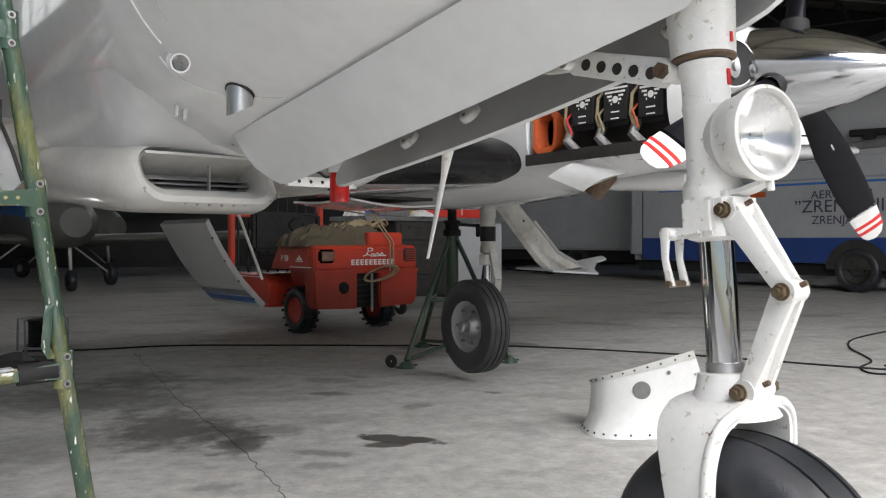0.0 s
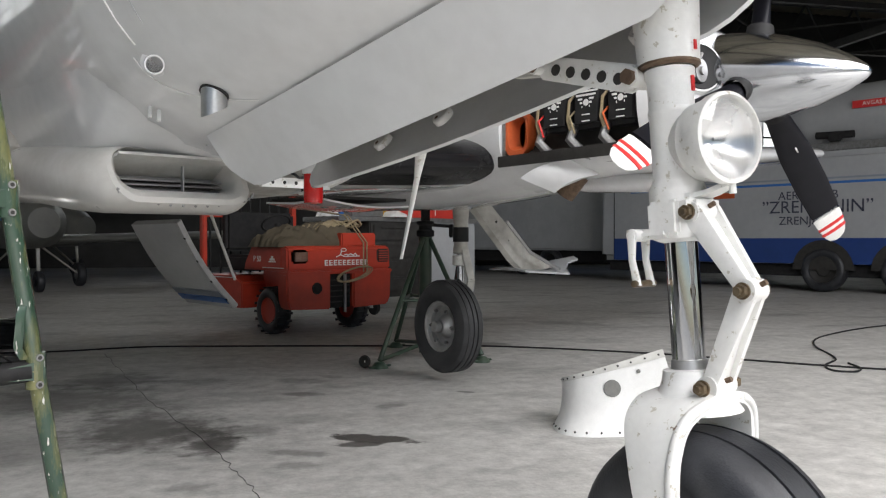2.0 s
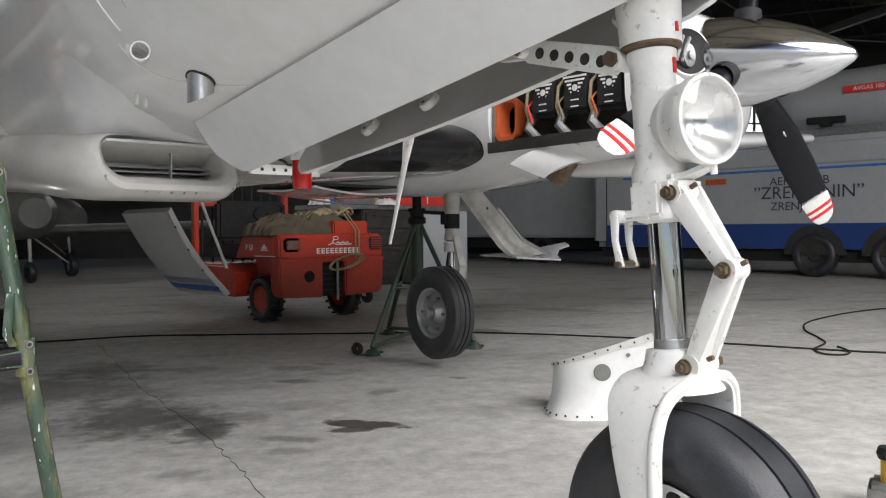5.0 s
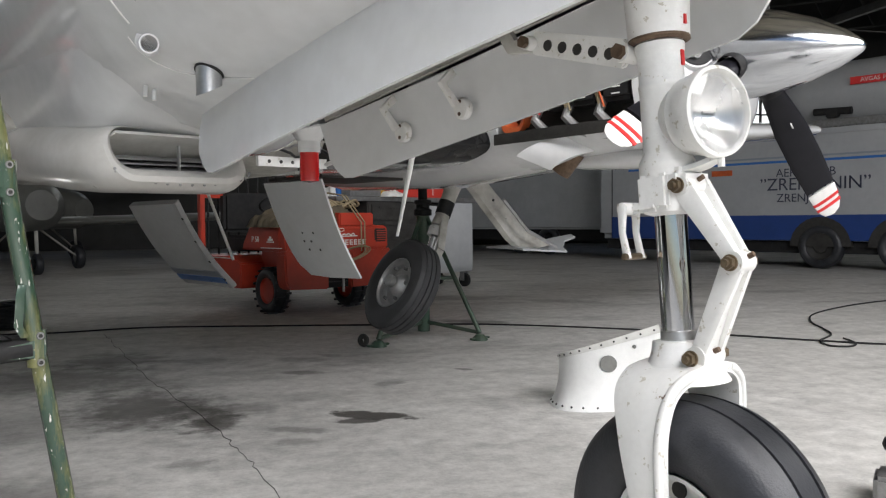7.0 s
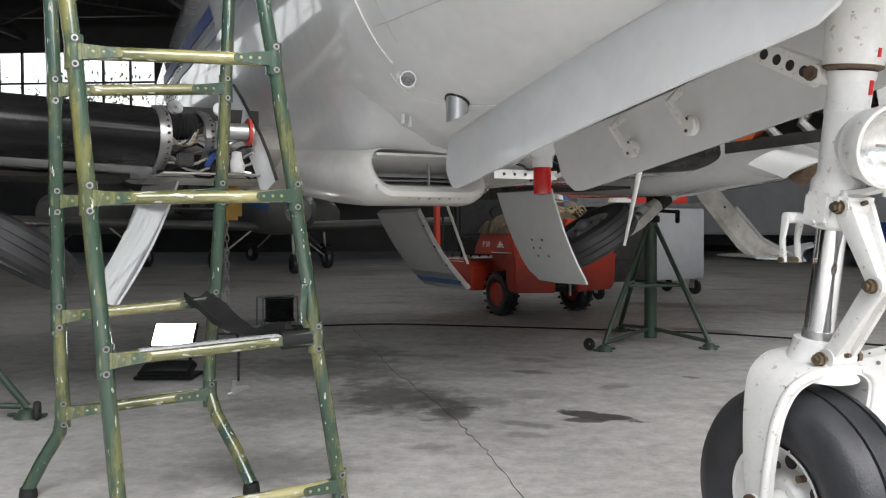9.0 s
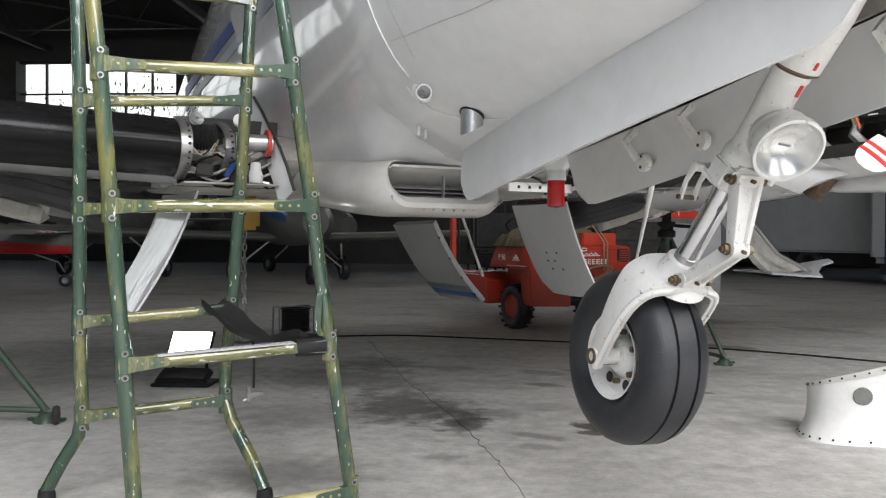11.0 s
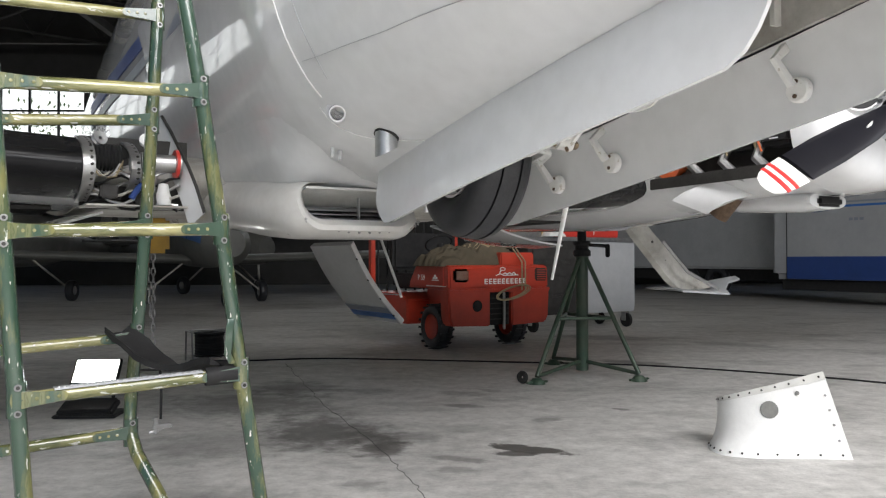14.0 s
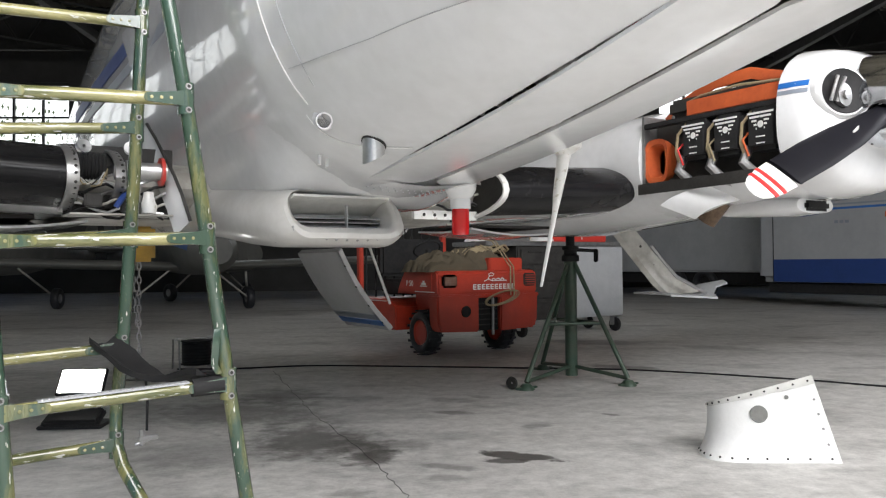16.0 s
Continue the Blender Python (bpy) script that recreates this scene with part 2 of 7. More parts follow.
def concrete():
    """Hangar floor: mottled grey slab with damp patches, oil and fine grit."""
    m = mat("oil_stained_concrete", (0.55, 0.54, 0.515), 0.60, 0, (0.42, 0.41, 0.39), 0.55, 0.75, 0.25, 45, sharp=0.16, rvar=0.18)
    t = m.node_tree
    b = t.nodes["Principled BSDF"]
    src = b.inputs["Base Color"].links[0].from_socket
    geo = [n for n in t.nodes if n.type == 'TEX_COORD'][0]
    mp = t.nodes.new("ShaderNodeMapping")
    mp.inputs["Scale"].default_value = (1.2, 2.4, 1)
    mp.inputs["Rotation"].default_value = (0, 0, radians(41))
    t.links.new(geo.outputs["Object"], mp.inputs["Vector"])
    n = t.nodes.new("ShaderNodeTexNoise")
    n.inputs["Scale"].default_value, n.inputs["Detail"].default_value, n.inputs["Roughness"].default_value = 0.9, 7, 0.55
    t.links.new(mp.outputs[0], n.inputs["Vector"])
    r = t.nodes.new("ShaderNodeMapRange")
    r.inputs["From Min"].default_value, r.inputs["From Max"].default_value = 0.52, 0.74
    r.inputs["To Max"].default_value = 0.5
    t.links.new(n.outputs["Fac"], r.inputs["Value"])
    mx = t.nodes.new("ShaderNodeMix")
    mx.data_type = 'RGBA'
    mx.inputs["B"].default_value = (0.085, 0.080, 0.072, 1)
    t.links.new(r.outputs[0], mx.inputs["Factor"])
    t.links.new(src, mx.inputs["A"])
    grit = t.nodes.new("ShaderNodeTexNoise")
    grit.inputs["Scale"].default_value, grit.inputs["Detail"].default_value, grit.inputs["Roughness"].default_value = 9, 12, 0.8
    t.links.new(geo.outputs["Object"], grit.inputs["Vector"])
    gr = t.nodes.new("ShaderNodeMapRange")
    gr.inputs["From Min"].default_value, gr.inputs["From Max"].default_value = 0.36, 0.66
    gr.inputs["To Min"].default_value, gr.inputs["To Max"].default_value = 0.70, 1.22
    t.links.new(grit.outputs["Fac"], gr.inputs["Value"])
    gh = t.nodes.new("ShaderNodeHueSaturation")
    t.links.new(mx.outputs["Result"], gh.inputs["Color"])
    t.links.new(gr.outputs[0], gh.inputs["Value"])
    last = gh.outputs[0]
    nz = t.nodes.new("ShaderNodeTexNoise")
    nz.inputs["Scale"].default_value, nz.inputs["Detail"].default_value, nz.inputs["Roughness"].default_value = 8.5, 10, 0.66
    t.links.new(geo.outputs["Object"], nz.inputs["Vector"])
    for cx, cy, rx, ry, turn, dark, blur in STAINS:
        w = t.nodes.new("ShaderNodeMapping")
        w.vector_type = 'TEXTURE'
        c = HALL.inverted() @ Vector((cx, cy, 0))
        w.inputs["Location"].default_value, w.inputs["Rotation"].default_value, w.inputs["Scale"].default_value = c, (0, 0, radians(turn)), (rx, ry, 1)
        t.links.new(geo.outputs["Object"], w.inputs["Vector"])
        ln = t.nodes.new("ShaderNodeVectorMath")
        ln.operation = 'LENGTH'
        t.links.new(w.outputs[0], ln.inputs[0])
        ad = t.nodes.new("ShaderNodeMath")
        ad.operation = 'MULTIPLY_ADD'
        ad.inputs[1].default_value = 2.2
        t.links.new(nz.outputs["Fac"], ad.inputs[0])
        t.links.new(ln.outputs["Value"], ad.inputs[2])
        rg = t.nodes.new("ShaderNodeMapRange")
        rg.interpolation_type = 'SMOOTHSTEP'
        rg.inputs["From Min"].default_value, rg.inputs["From Max"].default_value = 2.0 - blur, 2.0 + blur
        rg.inputs["To Min"].default_value, rg.inputs["To Max"].default_value = dark, 0
        t.links.new(ad.outputs[0], rg.inputs["Value"])
        m2 = t.nodes.new("ShaderNodeMix")
        m2.data_type = 'RGBA'
        m2.inputs["B"].default_value = (0.050, 0.045, 0.040, 1)
        t.links.new(rg.outputs[0], m2.inputs["Factor"])
        t.links.new(last, m2.inputs["A"])
        last = m2.outputs["Result"]
    b.inputs["Specular IOR Level"].default_value = 0.3
    t.links.new(last, b.inputs["Base Color"])
    return m


# oil and damp marks: place, radii, turn, darkness, softness of the edge
STAINS = [(1.47, 3.58, 0.30, 0.42, 20, 0.80, 0.55), (1.56, 3.10, 0.13, 0.16, 0, 0.75, 0.35), (1.62, 3.30, 0.14, 0.22, 30, 0.6, 0.5), (1.40, 4.55, 0.55, 0.42, -20, 0.62, 0.6), (1.85, 4.95, 0.28, 0.30, 0, 0.55, 0.5), (0.9, 3.6, 0.4, 0.35, 0, 0.45, 0.6),
          (2.13, 2.73, 0.21, 0.075, -28, 0.93, 0.16), (2.02, 2.70, 0.10, 0.05, -10, 0.85, 0.2), (1.75, 2.76, 0.16, 0.05, -25, 0.5, 0.4), (1.66, 2.60, 0.10, 0.05, 0, 0.4, 0.4),
          (2.46, 3.79, 0.13, 0.06, -20, 0.6, 0.35), (2.62, 3.22, 0.10, 0.06, 40, 0.5, 0.4), (2.92, 4.15, 0.12, 0.05, -30, 0.35, 0.4), (3.17, 3.22, 0.06, 0.03, -40, 0.6, 0.3), (1.81, 3.23, 0.16, 0.10, -10, 0.45, 0.5),
          (2.71, 4.14, 0.18, 0.09, -20, 0.4, 0.45), (2.2, 4.57, 0.26, 0.12, -10, 0.4, 0.5), (1.23, 2.63, 0.09, 0.06, 0, 0.45, 0.4), (0.6, 2.7, 0.35, 0.2, 10, 0.4, 0.5), (4.75, 4.65, 0.35, 0.14, -35, 0.6, 0.45), (6.0, 6.4, 0.6, 0.3, -30, 0.45, 0.5), (6.6, 5.2, 0.5, 0.16, -40, 0.35, 0.5)]
CONCRETE = concrete()

# ---- mesh helpers ----


def mesh_of(bm, name, smooth=True, angle=35):
    bmesh.ops.recalc_face_normals(bm, faces=bm.faces)
    me = bpy.data.meshes.new(name)
    bm.to_mesh(me)
    bm.free()
    if smooth:
        me.shade_smooth()
        me.set_sharp_from_angle(angle=radians(angle))
    return me


def part(name, bm, material, parent=None, label="", m=None, smooth=True, angle=35):
    ob = new(name, mesh_of(bm, name, smooth, angle))
    ob.data.materials.append(material)
    if parent:
        ob.parent = parent
    if m is not None:
        ob.matrix_basis = m
    if label:
        ob["label"] = label
    return ob


def thing(name, label, category, group="", kind="", m=None):
    e = new(name)
    e.empty_display_size = 0.1
    if m is not None:
        e.matrix_basis = m
    return tagged(e, label, category, group, kind)


def join(*bms):
    out = bmesh.new()
    for b in bms:
        me = bpy.data.meshes.new("tmp")
        b.to_mesh(me)
        b.free()
        out.from_mesh(me)
        bpy.data.meshes.remove(me)
    return out


def box(x0, x1, y0, y1, z0, z1, bev=0.0, seg=2):
    bm = bmesh.new()
    bmesh.ops.create_cube(bm, size=1)
    for v in bm.verts:
        v.co = Vector(((x0 + x1) / 2 + v.co.x * (x1 - x0), (y0 + y1) / 2 + v.co.y * (y1 - y0), (z0 + z1) / 2 + v.co.z * (z1 - z0)))
    if bev:
        bmesh.ops.bevel(bm, geom=bm.edges[:], offset=bev, segments=seg, affect='EDGES', clamp_overlap=True)
    return bm


def moved(bm, m):
    bmesh.ops.transform(bm, matrix=m, verts=bm.verts)
    return bm


def frame_to(a, b):
    """A pose at a whose z axis points to b."""
    d = Vector(b) - Vector(a)
    return Matrix.Translation(a) @ d.to_track_quat('Z', 'Y').to_matrix().to_4x4()


def rod(a, b, r, r2=None, seg=16, caps=True):
    bm = bmesh.new()
    L = (Vector(b) - Vector(a)).length
    bmesh.ops.create_cone(bm, cap_ends=caps, segments=seg, radius1=r, radius2=r if r2 is None else r2, depth=L, matrix=Matrix.Translation((0, 0, L / 2)))
    return moved(bm, frame_to(a, b))


def tube(points, r, seg=12, closed=False):
    """A round tube along points; r is one radius or one for each point."""
    bm = bmesh.new()
    pts = [Vector(p) for p in points]
    n = len(pts)
    rs = r if isinstance(r, (list, tuple)) else [r] * n
    rings, up = [], None
    for i, p in enumerate(pts):
        a = pts[(i - 1) % n] if (closed or i) else p
        b = pts[(i + 1) % n] if (closed or i < n - 1) else p
        d = (b - a).normalized()
        if up is None:
            up = d.orthogonal().normalized()
        up = (up - d * up.dot(d)).normalized()
        s = d.cross(up)
        rings.append([bm.verts.new(p + (up * math.cos(k * math.tau / seg) + s * math.sin(k * math.tau / seg)) * rs[i]) for k in range(seg)])
    for i in range(n if closed else n - 1):
        A, B = rings[i], rings[(i + 1) % n]
        for k in range(seg):
            bm.faces.new((A[k], A[(k + 1) % seg], B[(k + 1) % seg], B[k]))
    if not closed:
        bm.faces.new(rings[0][::-1])
        bm.faces.new(rings[-1])
    return bm


def lathe(profile, seg=32, m=None, closed=False):
    """Turns (radius, height) pairs round z."""
    bm = bmesh.new()
    rings = []
    for r, h in profile:
        if r < 1e-5:
            rings.append([bm.verts.new((0, 0, h))])
        else:
            rings.append([bm.verts.new((r * math.cos(k * math.tau / seg), r * math.sin(k * math.tau / seg), h)) for k in range(seg)])
    pairs = list(zip(rings, rings[1:])) + ([(rings[-1], rings[0])] if closed else [])
    for A, B in pairs:
        for k in range(seg):
            q = [A[k % len(A)], A[(k + 1) % len(A)], B[(k + 1) % len(B)], B[k % len(B)]]
            q = list(dict.fromkeys(q))
            if len(q) > 2:
                bm.faces.new(q)
    return moved(bm, m) if m is not None else bm


def loft(sections, closed=True, caps=True):
    bm = bmesh.new()
    rings = [[bm.verts.new(p) for p in s] for s in sections]
    n = len(rings[0])
    for A, B in zip(rings, rings[1:]):
        for k in range(n if closed else n - 1):
            bm.faces.new((A[k], A[(k + 1) % n], B[(k + 1) % n], B[k]))
    if caps and closed:
        bm.faces.new(rings[0][::-1])
        bm.faces.new(rings[-1])
    return bm


def plate(outline, d0, d1, axis='x', bev=0.0):
    """A flat outline of (a, b) pairs given depth from d0 to d1 along an axis: x takes (y, z), y takes (x, z), z takes (x, y)."""
    put = {'x': lambda a, b, d: (d, a, b), 'y': lambda a, b, d: (a, d, b), 'z': lambda a, b, d: (a, b, d)}[axis]
    bm = loft([[put(a, b, d0) for a, b in outline], [put(a, b, d1) for a, b in outline]])
    if bev:
        bmesh.ops.bevel(bm, geom=bm.edges[:], offset=bev, segments=2, affect='EDGES', clamp_overlap=True)
    return bm


def sweep_bar(points, w, h, side=(1, 0, 0), bev=0.004):
    """A bar of rectangular section (w along side, h across) through points; w and h may be lists."""
    pts = [Vector(p) for p in points]
    s = Vector(side).normalized()
    secs = []
    for i, p in enumerate(pts):
        d = (pts[min(i + 1, len(pts) - 1)] - pts[max(i - 1, 0)]).normalized()
        u = d.cross(s).normalized()
        wi = w[i] if isinstance(w, (list, tuple)) else w
        hi = h[i] if isinstance(h, (list, tuple)) else h
        c = 0.22
        secs.append([p + s * wi / 2 * a + u * hi / 2 * b for a, b in ((-1, -1 + c), (-1 + c, -1), (1 - c, -1), (1, -1 + c), (1, 1 - c), (1 - c, 1), (-1 + c, 1), (-1, 1 - c))])
    return loft(secs)


def words(text, size, material, parent, m, name="lettering", shear=0.0, label="", depth=0.001, sx=1.0):
    c = bpy.data.curves.new(name, 'FONT')
    c.body, c.size, c.extrude, c.align_x, c.align_y, c.shear = text, size, depth, 'CENTER', 'CENTER', shear
    tmp = bpy.data.objects.new("tmp", c)
    me = bpy.data.meshes.new_from_object(tmp)
    bpy.data.objects.remove(tmp)
    ob = new(name, me)
    me.materials.clear()
    me.materials.append(material)
    for v in me.vertices:
        v.co.x *= sx
    if parent:
        ob.parent = parent
    ob.matrix_basis = m
    if label:
        ob["label"] = label
    return ob


# ---- hangar ----


def hall_part(name, bm, material, label="", category="", kind="structure", smooth=False):
    return tagged(part(name, bm, material, None, label, HALL, smooth), label, category, "", kind)


hall_part("floor", box(-40, 44, -60, 40, -0.3, 0.0), CONCRETE, "grey stained concrete hangar floor", "floor")


cr = random.Random(4)
crack = []
for (xa, ya), (xb, yb) in zip(((2.25, 6.2), (2.07, 5.5), (1.78, 4.32), (1.52, 2.96), (1.37, 2.40)), ((2.07, 5.5), (1.78, 4.32), (1.52, 2.96), (1.37, 2.40), (0.9, 0.9))):
    crack += [(xa + (xb - xa) * k / 14 + cr.uniform(-0.012, 0.012), ya + (yb - ya) * k / 14) for k in range(14)]
tagged(part("floor_crack", loft([[(x - 0.0018 * (0.3 + cr.random()), y, 0.0015), (x + 0.0018 * (0.3 + cr.random()), y, 0.0015), (x, y, -0.002)] for x, y in crack]), DARK), "thin dark crack in the concrete floor", "crack", "", "structure")


def back_wall():
    V, TOP = 27.0, 9.6
    parts = [box(-24, 34, V, V + 0.4, 0, 3.7), box(-24, 34, V, V + 0.4, 7.05, TOP)]
    xs = [-24, -17.5, -11.0, -4.6, 1.8, 8.2, 14.6, 21, 27.4, 34]
    for x in xs:
        parts.append(box(x - 0.35, x + 0.35, V - 0.15, V + 0.45, 3.7, 7.05))
    wall = hall_part("wall_north", join(*parts), WALL, "dark hangar back wall with a window band", "wall")
    for a, b in zip(xs, xs[1:]):
        w = thing("window_1", "steel framed hangar window with many panes", "window", "hangar windows", "structure", HALL)
        part("window_frame", join(box(a + 0.35, b - 0.35, V + 0.1, V + 0.2, 3.7, 3.78), box(a + 0.35, b - 0.35, V + 0.1, V + 0.2, 6.97, 7.05)), TRUSS, w)
        n = 6
        for k in range(1, n):
            x = a + 0.35 + (b - a - 0.7) * k / n
            part("mullion", box(x - 0.03, x + 0.03, V + 0.1, V + 0.2, 3.78, 6.97), TRUSS, w)
        for z in (4.8, 5.9):
            part("transom", box(a + 0.35, b - 0.35, V + 0.12, V + 0.19, z - 0.03, z + 0.03), TRUSS, w)


back_wall()


def west_wall():
    ys = [2.0, 8.2, 14.4, 20.6, 26.8]
    hall_part("wall_west", join(box(-24.4, -24, -3.6, 27.4, 0, 3.7), box(-24.4, -24, -3.6, 27.4, 7.05, 9.6), box(-24.4, -24, -3.6, 1.65, 3.7, 7.05), *[box(-24.45, -23.85, y - 0.35, y + 0.35, 3.7, 7.05) for y in ys]), WALL, "dark hangar side wall with a window band", "wall")
    for a, b in zip(ys, ys[1:]):
        w = thing("window_1", "steel framed hangar window with many panes", "window", "hangar windows", "structure", HALL)
        for k in range(1, 6):
            y = a + 0.35 + (b - a - 0.7) * k / 6
            part("mullion", box(-24.2, -24.1, y - 0.03, y + 0.03, 3.7, 7.05), TRUSS, w)
        for z in (4.8, 5.9):
            part("transom", box(-24.19, -24.12, a + 0.35, b - 0.35, z - 0.03, z + 0.03), TRUSS, w)


west_wall()
hall_part("wall_east", box(34, 34.4, -3.6, 27.4, 0, 9.6), WALL, "dark hangar side wall", "wall")
hall_part("wall_south", join(box(-24.4, 34.4, -3.6, -3.3, 7.0, 9.6), box(-24.4, -12, -3.6, -3.3, 0, 7.0), box(20, 34.4, -3.6, -3.3, 0, 7.0)), WALL, "hangar front wall round the open doorway", "wall")


def roof():
    secs = []
    n = 348
    for k in range(n + 1):
        x = -24.4 + 58.8 * k / n
        secs.append((x, 9.6 + (0.035 if k % 2 else -0.035)))
    bm = loft([[(x, y, z) for x, z in secs] for y in (-3.6, 27.4)], closed=False)
    hall_part("ceiling", bm, ROOF, "weathered corrugated roof sheets", "ceiling")
    for y in (-2, 3.5, 9, 14.5, 20, 25):
        t = thing("roof_truss", "dark steel lattice roof truss", "truss", "roof trusses", "structure", HALL)
        part("top_chord", box(-24, 34, y - 0.08, y + 0.08, 9.2, 9.36), TRUSS, t)
        part("bottom_chord", box(-24, 34, y - 0.08, y + 0.08, 7.6, 7.76), TRUSS, t)
        for k in range(29):
            x = -24 + 2 * k
            part("brace", rod((x, y, 7.68), (x + 1, y, 9.28), 0.045, seg=6), TRUSS, t)
            part("brace", rod((x + 1, y, 9.28), (x + 2, y, 7.68), 0.045, seg=6), TRUSS, t)
    for x in (-16, -9, -2, 5, 12, 19, 26):
        t = thing("roof_purlin", "dark steel purlin with cross bracing", "beam", "roof purlins", "structure", HALL)
        part("beam", box(x - 0.09, x + 0.09, -3.2, 27, 7.35, 7.6), TRUSS, t)
        for y in (-2, 3.5, 9, 14.5, 20):
            part("cross_brace", rod((x, y, 7.55), (x + 7, y + 5.5, 7.55), 0.035, seg=6), TRUSS, t)
            part("cross_brace", rod((x + 7, y, 7.5), (x, y + 5.5, 7.5), 0.035, seg=6), TRUSS, t)


roof()

# ---- the twin-engined aircraft on its jacks ----
CX = 1.22                                 # the aircraft's centre line; its axis runs along y, tail at +y
plane = thing("twin_aircraft", "white twin-engined propeller aircraft with blue stripes, raised on jacks", "aircraft", m=pose(CX, 0, 0))
BODY = [  # y, belly, top, half width
    (-1.15, 1.70, 1.78, 0.05), (-0.95, 1.62, 1.88, 0.17), (-0.55, 1.555, 1.98, 0.30), (0.0, 1.485, 2.08, 0.40), (0.6, 1.375, 2.14, 0.475),
    (0.75, 1.350, 2.16, 0.49), (1.1, 1.287, 2.19, 0.525), (1.5, 1.215, 2.24, 0.56), (2.06, 1.125, 2.45, 0.61), (2.45, 1.085, 2.68, 0.605), (3.0, 1.06, 2.80, 0.59),
    (4.0, 1.05, 2.82, 0.56), (5.0, 1.07, 2.76, 0.54), (6.0, 1.16, 2.62, 0.50), (7.2, 1.36, 2.46, 0.42), (8.4, 1.62, 2.36, 0.26), (9.6, 1.86, 2.32, 0.10)]
BAY = 0.2


def body_at(y):
    for a, b in zip(BODY, BODY[1:]):
        if a[0] <= y <= b[0]:
            f = (y - a[0]) / (b[0] - a[0])
            return [p + (q - p) * f for p, q in zip(a, b)]
    return BODY[0] if y < BODY[0][0] else BODY[-1]


def belly_z(x, y):
    _, zb, zt, w = body_at(y)
    zc = zb + (zt - zb) * 0.5
    return zc - (zc - zb) * max(0.0, 1 - abs(x / w) ** 2.3) ** (1 / 2.3)


def fuselage():
    ys = sorted(set([b[0] for b in BODY] + [i * 0.16 - 1.1 for i in range(67)] + [0.6, 2.03]))
    bm = bmesh.new()
    rings = []
    for y in ys:
        _, zb, zt, w = body_at(y)
        zc, h = (zb + zt) / 2, (zt - zb) / 2
        ring = []
        k = min(BAY, w * 0.6)
        lows = [-k, -k * 0.5, 0, k * 0.5, k]
        a0 = math.acos((k / w) ** 1.15)
        for x in lows:
            ring.append((x, zc - h * (1 - abs(x / w) ** 2.3) ** (1 / 2.3)))
        N = 26
        for i in range(1, N):
            a = -a0 + (math.pi + 2 * a0) * i / N
            c, s = math.cos(a), math.sin(a)
            ring.append((math.copysign(abs(c) ** (2 / 2.3), c) * w, zc + math.copysign(abs(s) ** (2 / 2.3), s) * h))
        rings.append([bm.verts.new((x, y, z)) for x, z in ring])
    n = len(rings[0])
    for (ya, A), (yb, B) in zip(zip(ys, rings), zip(ys[1:], rings[1:])):
        for i in range(n):
            if i < 4 and ya > 0.58 and yb < 2.04:
                continue
            bm.faces.new((A[i], A[(i + 1) % n], B[(i + 1) % n], B[i]))
    bm.faces.new(rings[0][::-1])
    bm.faces.new(rings[-1])
    return part("fuselage", bm, WHITE, plane, "glossy white fuselage skin", angle=60)


body = fuselage()


def side_x(y, z):
    _, zb, zt, w = body_at(y)
    zc, h = (zb + zt) / 2, (zt - zb) / 2
    return -w * max(0.0, 1 - abs((z - zc) / h) ** 2.3) ** (1 / 2.3)


for za, zb2, mt in ((1.90, 1.98, TRUCKBLUE), (1.80, 1.85, GREYBLUE)):
    part("side_stripe", loft([[(side_x(y, z) - d, y, z) for z, d in ((za, 0.003), ((za + zb2) / 2, 0.003), (zb2, 0.003), (zb2, -0.02), (za, -0.02))] for y in [2.9 + 0.15 * k for k in range(22)]]), mt, body)
# gear bay
bay = [box(-BAY, -BAY + 0.012, 0.6, 2.03, 1.13, 1.85), box(BAY - 0.012, BAY, 0.6, 2.03, 1.13, 1.85), box(-BAY, BAY, 0.6, 2.03, 1.852, 1.87),
       box(-BAY, BAY, 0.585, 0.598, 1.42, 1.86), box(-BAY, BAY, 2.032, 2.044, 1.165, 1.86)]
for v in [v for b in bay[:2] for v in b.verts]:
    if v.co.z < 1.2:
        v.co.z = belly_z(BAY, v.co.y) + 0.004
for b in bay:
    part("bay_panel", b, DIRTY_WHITE, plane, "grimy inside of the nose gear bay", smooth=False)
for y in (0.9, 1.25, 1.6):
    for s in (-1, 1):
        part("bay_rib", box(*sorted((s * (BAY - 0.012), s * (BAY - 0.035))), y, y + 0.012, belly_z(BAY, y) + 0.03, 1.8), INNER, plane)


def skin_line(name, pts, r=0.0011, material=GREYPAINT):
    """A seam that follows the belly: (x, y) pairs."""
    part(name, tube([(x, y, belly_z(x, y)) for x, y in pts], r, 6), material, plane)


def bent(knots, n=8):
    """Points eased through a few (x, y) knots."""
    out = []
    for i in range(len(knots) - 1):
        q = [knots[max(0, min(len(knots) - 1, i + d))] for d in (-1, 0, 1, 2)]
        for k in range(n):
            t = k / n
            out.append(tuple(0.5 * (2 * q[1][c] + (q[2][c] - q[0][c]) * t + (2 * q[0][c] - 5 * q[1][c] + 4 * q[2][c] - q[3][c]) * t * t + (3 * q[1][c] - q[0][c] - 3 * q[2][c] + q[3][c]) * t ** 3) for c in range(2)))
    return out + [knots[-1]]


